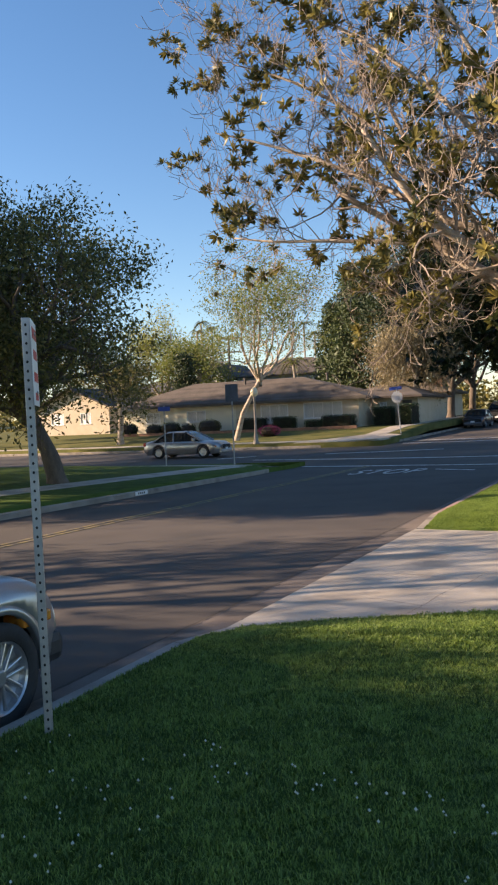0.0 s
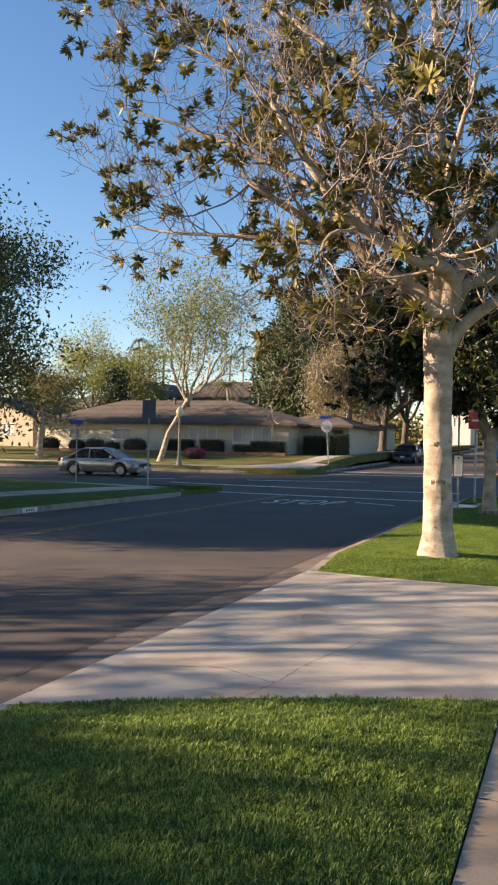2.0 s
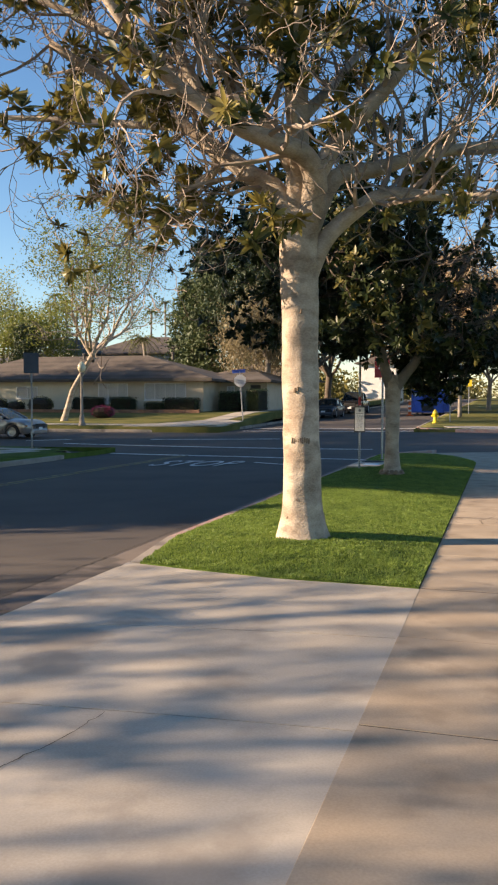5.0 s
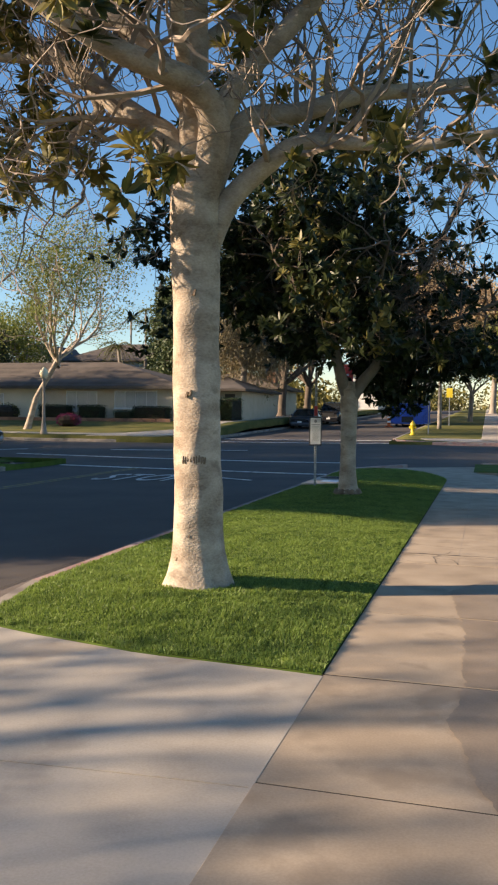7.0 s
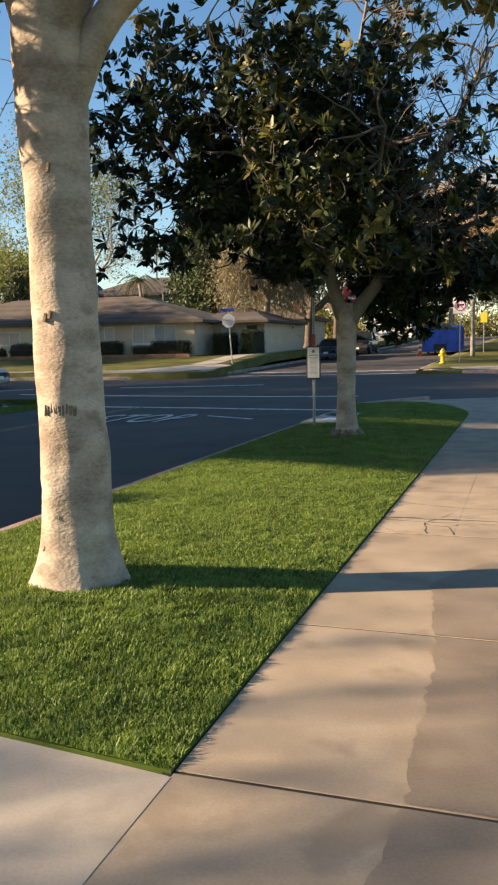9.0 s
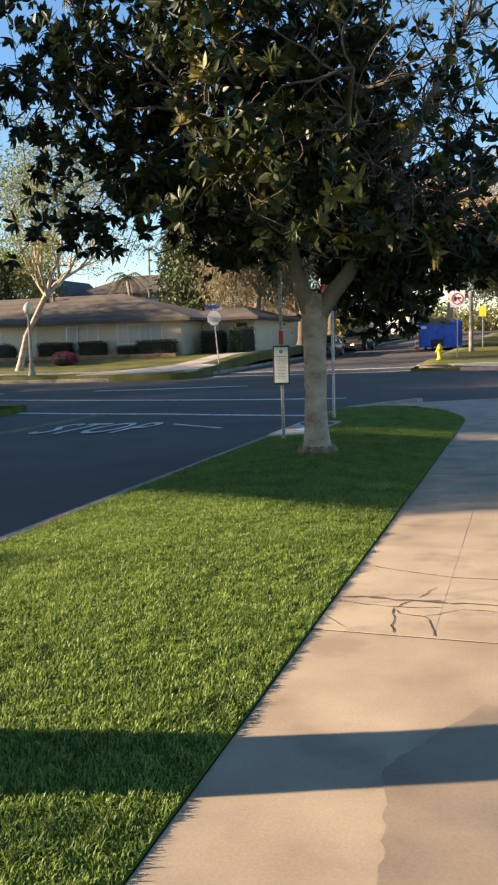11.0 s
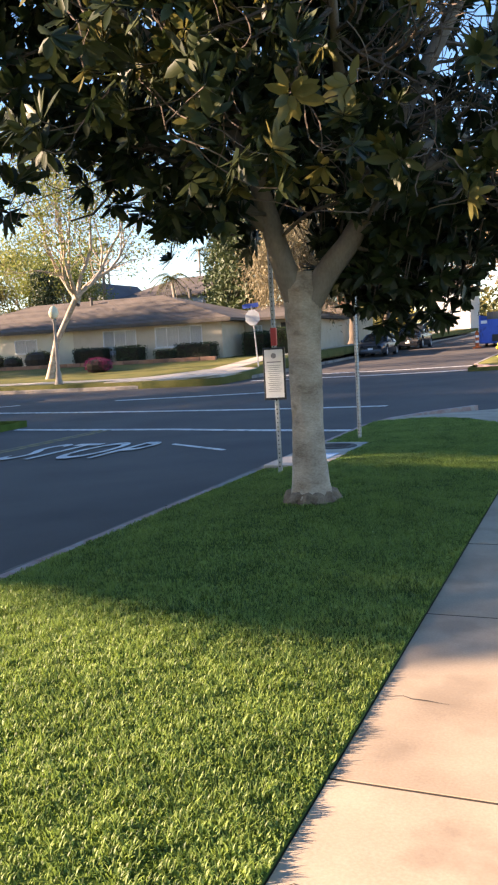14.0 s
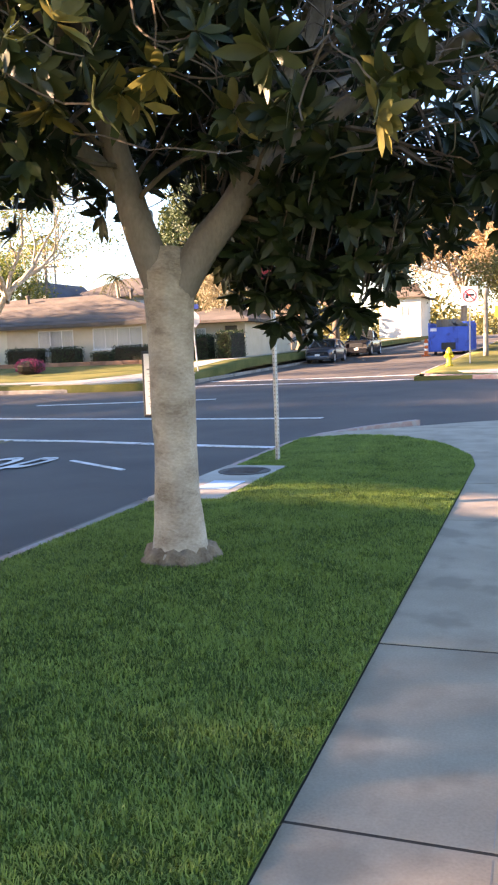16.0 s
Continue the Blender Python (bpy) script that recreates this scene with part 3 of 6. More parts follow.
# damp patch left by a sprinkler, with a ragged edge
rnd = random.Random(29)
for y0, y1 in ((-1.44, 0.015), (0.045, 1.635), (1.665, 3.2)):
    g = Geo()
    n = int((y1 - y0) / 0.04)
    for i in range(n + 1):
        y = y0 + (y1 - y0) * i / n
        x = float(np.interp(y, [-1.5, -0.6, 0.0, 0.9, 1.7, 2.6, 3.2], [0.95, 0.74, 0.78, 0.76, 0.72, 0.6, 0.9])) + 0.05 * noise.noise(Vector((0, y * 3, 4))) + rnd.uniform(-0.012, 0.012)
        z = flat(0, (y0 + y1) / 2) + 0.0045
        g.v += [(x, y, z), (1.545, y, z)]
    g.f = [(2 * i, 2 * i + 1, 2 * i + 3, 2 * i + 2) for i in range(n)]
    part("damp_stain", g, DAMP, footpath, "dark damp stain")


# lawns with real blades
def mound(x, y):
    e = min(1.0, max(0.0, (y + 0.3 * x + 0.05) / 1.1)) if y > -2 else min(1.0, max(0.0, (-4.62 - y - 0.36 * abs(x)) / 1.0))
    e = e * e * (3 - 2 * e)
    crown = 0.006 + 0.066 * math.sin(math.pi * min(1.0, max(0.0, (x + 2.85) / 2.85)))
    return (1 - e) * (apron_z(x, y) + 0.006) + e * crown



def blades(name, poly, density, height, mat, holes=(), seed=1, z=mound, low=0.55):
    """A field of single bent grass blades over an outline."""
    r = np.random.RandomState(seed)
    xs, ys = [p[0] for p in poly], [p[1] for p in poly]
    n = int(density * (max(xs) - min(xs)) * (max(ys) - min(ys)))
    x, y = r.uniform(min(xs), max(xs), n), r.uniform(min(ys), max(ys), n)
    hit = np.zeros(n, bool)
    for (x0, y0), (x1, y1) in zip(poly, poly[1:] + poly[:1]):
        if y0 != y1:
            hit ^= ((y0 > y) != (y1 > y)) & (x < (x1 - x0) * (y - y0) / (y1 - y0) + x0)
    for cx, cy, hx, hy in holes:
        hit &= ~((abs(x - cx) < hx) & (abs(y - cy) < hy))
    x, y = x[hit], y[hit]
    n = len(x)
    zz = np.array([z(a, b) for a, b in zip(x, y)]) + 0.004
    patch = np.array([noise.noise(Vector((a * 1.7, b * 1.7, seed))) for a, b in zip(x, y)])
    clump = np.array([noise.noise(Vector((a * 11, b * 11, seed + 5))) for a, b in zip(x, y)])
    h = height * r.uniform(low, 1.25, n) * (1 + 0.4 * patch + 0.9 * clump).clip(0.35, 1.9)
    a, lean, w = r.uniform(0, 2 * math.pi, n), r.uniform(0.4, 1.7, n), r.uniform(0.0016, 0.0036, n)
    h = h / np.sqrt(0.5 + 0.5 * lean ** 2)
    dx, dy = np.cos(a), np.sin(a)
    v = np.empty((n, 5, 3))
    v[:, 0] = np.stack([x - dy * w, y + dx * w, zz - 0.004], 1)
    v[:, 1] = np.stack([x + dy * w, y - dx * w, zz - 0.004], 1)
    mx, my, mz = x + dx * h * lean * 0.35, y + dy * h * lean * 0.35, zz + h * 0.6
    v[:, 2] = np.stack([mx + dy * w * 0.8, my - dx * w * 0.8, mz], 1)
    v[:, 3] = np.stack([mx - dy * w * 0.8, my + dx * w * 0.8, mz], 1)
    v[:, 4] = np.stack([x + dx * h * lean, y + dy * h * lean, zz + h], 1)
    o = np.arange(n)[:, None] * 5
    f = np.concatenate([o + [[0, 1, 2]], o + [[0, 2, 3]], o + [[3, 2, 4]]])
    ob = new(name, fast_mesh(name, v.reshape(-1, 3), f, mat))
    return ob


verge = [(-0.006, 0.02), (-0.006, 15.3), (-0.12, 16.1), (-0.5, 17.0), (-1.2, 17.7), (-2.0, 18.05), (-2.85, 18.0), (-2.85, 0.86), (-2.2, 0.57), (-1.2, 0.22)]
south = [(-0.006, -40), (-0.006, -4.63), (-1.0, -4.93), (-1.9, -5.25), (-2.85, -5.65), (-2.85, -40)]


def fan(poly, z, dense):
    """A close triangulated sheet over an outline."""
    bm = bmesh.new()
    face = bm.faces.new([bm.verts.new((x, y, 0)) for x, y in poly])
    bmesh.ops.triangulate(bm, faces=[face])
    for _ in range(dense):
        bmesh.ops.subdivide_edges(bm, edges=[e for e in bm.edges if e.calc_length() > 0.22], cuts=1)
        bmesh.ops.triangulate(bm, faces=[f for f in bm.faces if len(f.verts) > 3])
    bm.verts.index_update()
    g = Geo()
    g.add([(v.co.x, v.co.y, z(v.co.x, v.co.y)) for v in bm.verts], [[v.index for v in f.verts] for f in bm.faces])
    n = len(poly)
    o = len(g.v)
    g.v += [(x, y, z(x, y)) for x, y in poly] + [(x, y, -0.12) for x, y in poly]
    g.f += [(o + i, o + (i + 1) % n, o + n + (i + 1) % n, o + n + i) for i in range(n)]
    bm.free()
    return g


setting("lawn_verge", fan(verge, mound, 7), TURF, "mown green verge between kerb and footpath", "lawn")
setting("lawn_south", fan(south, mound, 7), TURF, "mown green lawn with white clover flowers", "lawn")
PAD = (-2.48, 13.6, 0.4, 1.12)
tagged(blades("grass", verge, 14000, 0.018, BLADE, [PAD, (-1.42, 1.9, 0.2, 0.2)], 1), "short bright green mown grass blades on the verge", "grass", "", "stuff")
near_part = [(-0.006, -12.6), (-0.006, -4.63), (-1.0, -4.93), (-1.9, -5.25), (-2.85, -5.65), (-2.85, -12.6)]
tagged(blades("grass", near_part, 15000, 0.019, BLADE, [], 2), "short green mown grass blades on the lawn", "grass", "", "stuff")
edge = [(-0.1, 0.05), (-0.1, 15.0), (-0.03, 15.0), (-0.03, 0.05)]
tagged(blades("grass_edge", edge, 6000, 0.011, BLADE, [], 3, lambda x, y: 0.005), "longer grass blades hanging over the footpath edge", "grass", "", "stuff")
# clover heads in the lawn where the camera starts
r = random.Random(5)
g = Geo()
for _ in range(420):
    x, y = r.uniform(-2.5, -0.05), r.uniform(-12, -8.6)
    if noise.noise(Vector((x * 0.8, y * 0.8, 3))) < -0.12:
        continue
    z, s = mound(x, y) + r.uniform(0.045, 0.075), r.uniform(0.005, 0.009)
    g.add([(x + s, y, z), (x, y + s, z), (x - s, y, z), (x, y - s, z), (x, y, z + s * 1.1), (x, y, z - s)], [(0, 1, 4), (1, 2, 4), (2, 3, 4), (3, 0, 4), (1, 0, 5), (2, 1, 5), (3, 2, 5), (0, 3, 5)])
tagged(part("clover_flowers", g, CLOVER), "small white clover flowers scattered in the lawn", "flowers", "", "stuff")

# concrete pad with an iron cover
pad = thing("utility_pad", "concrete utility pad with an iron cover set in the verge", "utility pad", (0, 0, 0.03))
g = Geo()
g.soft_box(-2.85, 12.5, -0.1, -2.1, 14.7, 0.03, 0.012)
part("slab", g, CONCRETE, pad)
g = Geo()
g.lathe([(0.3, 0.0), (0.3, 0.008), (0.27, 0.012), (0.27, 0.009), (0.0, 0.009)], 28, (-2.46, 14.2, 0.031))
for a in range(5):
    g.box(-2.66, 14.04 + a * 0.08, 0.04, -2.26, 14.065 + a * 0.08, 0.046)
part("cover", g, CAST_IRON, pad, "round cast iron cover")
g = Geo()
g.soft_box(-2.55, 13.0, 0.02, -2.2, 13.5, 0.037, 0.004)
part("lid", g, TILE_BLUE, pad, "pale blue utility lid")

# the other blocks


def left_lot(x, y):
    d = max(0.0, LEFT_KERB - x)
    return land(x, y) + 0.02 + 0.035 * min(d, 9.0) * min(1.0, max(0.0, (21.0 - y) / 4.0))


left_block = [(LEFT_KERB - 0.14, -60), (LEFT_KERB - 0.14, 16.6)] + arc(LEFT_KERB - 5, 16.6, 4.86, 0, 90, 8)[1:] + [(-90, 21.46), (-90, -60)]
setting("lawn_left", sheet("l", -90, LEFT_KERB - 0.14, -60, 21.46, 0.8, lambda x, y: left_lot(x, y), TURF, 0.4, lambda x, y: inside(x, y, left_block)), TURF, "shaded green lawn across the street", "lawn", True)
setting("pavement_left", strip([(-16.3, -50), (-15.9, 4), (-15.3, 11), (-14.6, 17.0), (-14.4, 18.4)], 1.15, left_lot, 0.012, 0.08, 1.5, 1), CONCRETE, "concrete footpath across the street lawn", "pavement")
setting("pavement_left_branch", strip([(-15.0, 18.6), (-20, 19.4), (-80, 19.4)], 1.2, left_lot, 0.014, 0.08, 1.5, -1), CONCRETE, "concrete footpath along the cross street", "pavement")
far_block = [(-90, CROSS_Y1 + 0.14), (FAR_KERB_L - 5, CROSS_Y1 + 0.14)] + arc(FAR_KERB_L - 5, CROSS_Y1 + 5, 4.86, -90, 0, 8)[1:] + [(FAR_KERB_L - 0.14, 250), (-90, 250)]
setting("lawn_far", sheet("l", -90, FAR_KERB_L - 0.14, CROSS_Y1 + 0.14, 120, 1.0, lot_z, DRY_TURF, 0.4, lambda x, y: inside(x, y, far_block)), DRY_TURF, "half dry green and brown front lawn", "lawn", True)
setting("pavement_far", strip([(-80, 36.7), (-19.5, 36.7), (-17.0, 37.6)], 1.3, lot_z, 0.02, 0.1, 1.2, 1), CONCRETE, "concrete footpath before the corner house", "pavement")
setting("pavement_far_side", strip([(-15.2, 37.6), (-15.2, 110)], 1.4, lot_z, 0.02, 0.1, 1.5, 1), CONCRETE, "concrete footpath beside the side street", "pavement")
setting("pavement_far_corner", outline_slab([(-19.3, 35.2), (-17, 35.4), (-15.2, 36.4), (-14.2, 38.0), (-13.9, 40.0), (-15.3, 41), (-16.7, 40.6), (-18.6, 38.2), (-19.4, 38.0)], lot_z, 0.12, lift=0.03), CONCRETE, "concrete corner ramp of the far footpath", "pavement")
right_block = [(60, CROSS_Y1 + 0.14), (FAR_KERB_R + 3, CROSS_Y1 + 0.14)] + arc(FAR_KERB_R + 3, CROSS_Y1 + 3, 2.86, 270, 180, 8)[1:] + [(FAR_KERB_R + 0.14, 250), (60, 250)]
setting("lawn_far_right", sheet("l", FAR_KERB_R + 0.14, 60, CROSS_Y1 + 0.14, 160, 0.8, lambda x, y: land(x, y) - 0.005, DRY_TURF, 0.4, lambda x, y: inside(x, y, right_block)), DRY_TURF, "dry verge behind the fire hydrant", "lawn", True)
setting("pavement_far_right", strip([(0.6, 36.0), (0.6, 160)], 1.5, land, 0.02, 0.1, 1.5, -1), CONCRETE, "concrete footpath leading away up the side street", "pavement")
setting("pavement_far_right_corner", outline_slab([(60, 35.3), (0.8, 35.3), (-0.9, 35.75), (-2.0, 36.8), (-2.3, 37.8), (-1.2, 38.3), (0.6, 38.2), (60, 38.2)], land, 0.12, lift=0.02), CONCRETE, "pale concrete corner ramp and footpath", "pavement")


# road paint, draped
def paint(name, line, width, mat, lift=0.012):
    return part(name, strip(line, width, road_z, lift, 0.01, 0.6, 1), mat, road)


paint("crosswalk_line", [(-3.2, 18.25), (-8.0, 20.0), (-12.9, 20.9)], 0.22, ROAD_WHITE)
paint("crosswalk_line", [(-3.8, 23.2), (-9.8, 24.4), (-17.5, 25.8)], 0.22, ROAD_WHITE)
for dx in (0.0, 0.22):
    paint("centre_line", [(-9.6 - dx, -3.0), (-9.7 - dx, 20.2)], 0.1, ROAD_YELLOW)
paint("lane_line", [(-9.0, 30.0), (-15.0, 29.2)], 0.22, ROAD_WHITE)
paint("lane_line", [(-18.8, 28.6), (-20.4, 27.2)], 0.2, ROAD_WHITE)
paint("far_crosswalk_line", [(-3.2, 36.2), (-13.0, 37.2)], 0.28, ROAD_WHITE)
paint("far_crosswalk_line", [(-3.2, 39.2), (-13.2, 40.2)], 0.28, ROAD_WHITE)
paint("seam_line", [(-6.4, 16.9), (-4.9, 15.8)], 0.08, ROAD_WHITE)
font = bpy.data.curves.new("stop_legend", "FONT")
font.body, font.size, font.extrude, font.space_character = "STOP", 1.0, 0.003, 1.1
word = new("stop_legend", font)
font.materials.append(ROAD_WHITE)
bpy.context.view_layer.update()
wide = max(word.dimensions.x, 0.1)
tall = max(word.dimensions.y, 0.1)
word.parent = road
word.matrix_basis = Matrix.Translation((-9.1, 15.1, road_z(-9.1, 16.1) + 0.022)) @ Euler((0, -math.atan2(road_z(-6.7, 16.1) - road_z(-9.1, 16.1), 2.4), 0)).to_matrix().to_4x4() @ Matrix.Diagonal((2.4 / wide, 2.2 / tall, 1, 1))
tagged(word, "worn white road legend that reads STOP")


# ---- trees ----
def leaf_mesh(pos, dirs, count, length, width, seed, tilt=(0.6, 1.5), droop=0.25):
    """Folded leaves in rosettes: count leaves round each direction."""
    r = np.random.RandomState(seed)
    pos, dirs = np.repeat(np.asarray(pos, float), count, 0), np.repeat(np.asarray(dirs, float), count, 0)
    n = len(pos)
    rand = r.normal(size=(n, 3))
    perp = rand - dirs * (rand * dirs).sum(1, keepdims=True)
    perp /= np.linalg.norm(perp, axis=1, keepdims=True) + 1e-9
    a = r.uniform(*tilt, (n, 1))
    d = dirs * np.cos(a) + perp * np.sin(a)
    d[:, 2] -= droop * r.uniform(0, 1, n)
    d /= np.linalg.norm(d, axis=1, keepdims=True) + 1e-9
    side = np.cross(d, dirs + 0.01)
    side /= np.linalg.norm(side, axis=1, keepdims=True) + 1e-9
    up = np.cross(side, d)
    ln, wd = length * r.uniform(0.6, 1.15, (n, 1)), width * r.uniform(0.7, 1.15, (n, 1))
    base = pos + d * ln * 0.08
    v = np.stack([base, base + d * ln * 0.33 + side * wd * 0.5 + up * wd * 0.12, base + d * ln * 0.72 + side * wd * 0.42 + up * wd * 0.1, base + d * ln,
                  base + d * ln * 0.72 - side * wd * 0.42 + up * wd * 0.1, base + d * ln * 0.33 - side * wd * 0.5 + up * wd * 0.12], 1)
    o = np.arange(n)[:, None] * 6
    f = np.concatenate([o + [[0, 1, 2, 3]], o + [[0, 3, 4, 5]]])
    return v.reshape(-1, 3), f


def specks(centres, per, spread, size, seed, flat=1.0, hang=0.0, slim=0.45):
    """Small pointed leaves in clumps round the centres."""
    r = np.random.RandomState(seed)
    c = np.repeat(np.asarray(centres, float), per, 0)
    n = len(c)
    p = c + r.normal(size=(n, 3)) * spread * [1, 1, flat]
    d = r.normal(size=(n, 3))
    d[:, 2] -= hang
    d /= np.linalg.norm(d, axis=1, keepdims=True)
    s = np.cross(d, r.normal(size=(n, 3)))
    s /= np.linalg.norm(s, axis=1, keepdims=True) + 1e-9
    ln = size * r.uniform(0.5, 1.3, (n, 1))
    v = np.stack([p, p + d * ln * 0.5 + s * ln * slim * 0.5, p + d * ln, p + d * ln * 0.5 - s * ln * slim * 0.5], 1)
    return v.reshape(-1, 3), np.arange(n * 4).reshape(n, 4)


def limb(geo, start, way, length, radius, level, tips, rnd, bend=0.35, rise=0.15, kids=3, shrink=0.62, taper=0.55, sides=7, twigs=None, floor=-99.0):
    """A branching limb; the last shoots are noted in tips."""
    n = 5
    p, d = Vector(start), Vector(way).normalized()
    pts, rad = [p.copy()], [radius]
    for i in range(n):
        d = (d + Vector((rnd.gauss(0, bend), rnd.gauss(0, bend), rnd.gauss(0, bend) + rise)) * 0.5).normalized()
        p = p + d * length / n
        pts.append(p.copy())
        rad.append(max(0.005, radius * (1 - (1 - taper) * (i + 1) / n)))
    if pts[-1].z < floor:
        return pts
    target = twigs if (twigs is not None and radius < 0.012) else geo
    target.tube(pts, rad, max(3, sides), False, 0.1 if radius > 0.04 else 0)
    if level == 0:
        tips.append((pts[-1], d))
        return pts
    for k in range(kids):
        i = n if k == 0 else rnd.randint(2, n)
        dd = (pts[i] - pts[i - 1]).normalized()
        off = Vector((rnd.gauss(0, 1), rnd.gauss(0, 1), rnd.gauss(0, 0.7)))
        off = (off - dd * off.dot(dd)).normalized()
        spread = 0.35 if k == 0 else rnd.uniform(0.7, 1.2)
        limb(geo, pts[i], dd + off * spread, length * shrink * rnd.uniform(0.75, 1.2), rad[i] * (0.85 if k == 0 else 0.65), level - 1, tips, rnd, bend, rise, kids, shrink, taper, max(3, sides - 1), twigs, floor)
    return pts


def along(geo, pts, r0, r1, n=10, seed=0, wobble=0.12):
    """A smooth limb through given points; returns its finer line."""
    pts = [Vector(p) for p in pts]
    fine = []
    for i in range(len(pts) - 1):
        a, b, c, d = pts[max(i - 1, 0)], pts[i], pts[i + 1], pts[min(i + 2, len(pts) - 1)]
        for k in range(4):
            t = k / 4
            fine.append(0.5 * ((2 * b) + (c - a) * t + (2 * a - 5 * b + 4 * c - d) * t * t + (3 * b - a - 3 * c + d) * t ** 3))
    fine.append(pts[-1])
    geo.tube(fine, [r0 + (r1 - r0) * i / (len(fine) - 1) for i in range(len(fine))], n, True, wobble, seed)
    return fine


def cluster_mesh(name, mat, seed, count=21, length=0.155, width=0.046):
    v, f = leaf_mesh([(0, 0, 0)], [(0, 0, 1)], count, length, width, seed, (0.5, 1.7), 0.2)
    return fast_mesh(name, v, f, mat)


def hang_clusters(tree, tips, meshes, rnd, limit):
    """Leaf rosettes as pieces of their own on the given shoots."""
    for p, d in tips[:limit]:
        ob = new("leaf_rosette", rnd.choice(meshes))
        ob.parent = tree
        ob.matrix_basis = Matrix.Translation(p) @ Vector(d).to_track_quat("Z", "Y").to_matrix().to_4x4() @ Matrix.Rotation(rnd.uniform(0, 6.28), 4, "Z") @ Matrix.Scale(rnd.uniform(0.8, 1.25), 4)


def gnarled_trunk(geo, line, radii, n, flare, seed):
    """A trunk with swelling, ridges and root flare."""
    o = len(geo.v)
    pts = [Vector(p) for p in line]
    fine, rad = [], []
    for i in range(len(pts) - 1):
        for k in range(20 if n > 30 else 6):
            t = k / (20 if n > 30 else 6)
            fine.append(pts[i].lerp(pts[i + 1], t))
            rad.append(radii[i] + (radii[i + 1] - radii[i]) * t)
    fine.append(pts[-1])
    rad.append(radii[-1])
    for p, r in zip(fine, rad):
        for k in range(n):
            a = 2 * math.pi * k / n
            w = Vector((math.cos(a), math.sin(a), 0))
            low = max(0.0, 1 - (p.z - fine[0].z) / 0.55)
            rr = r * (1 + 0.11 * noise.noise(Vector((w.x, w.y, p.z * 1.6)) * 1.5 + Vector((seed, 0, 0))) + 0.035 * noise.noise(Vector((w.x * 3, w.y * 3, p.z * 6 + seed))) + (0.02 * noise.noise(Vector((w.x * 1.6, w.y * 1.6, p.z * 22 + seed))) if n > 30 else 0))
            rr += flare * low ** 2.2 * (0.7 + 0.5 * noise.noise(Vector((w.x * 2.2, w.y * 2.2, seed))))
            geo.v.append(tuple(p + w * rr))
    for i in range(len(fine) - 1):
        for k in range(n):
            a, b = o + i * n + k, o + i * n + (k + 1) % n
            geo.f.append((a, b, b + n, a + n))


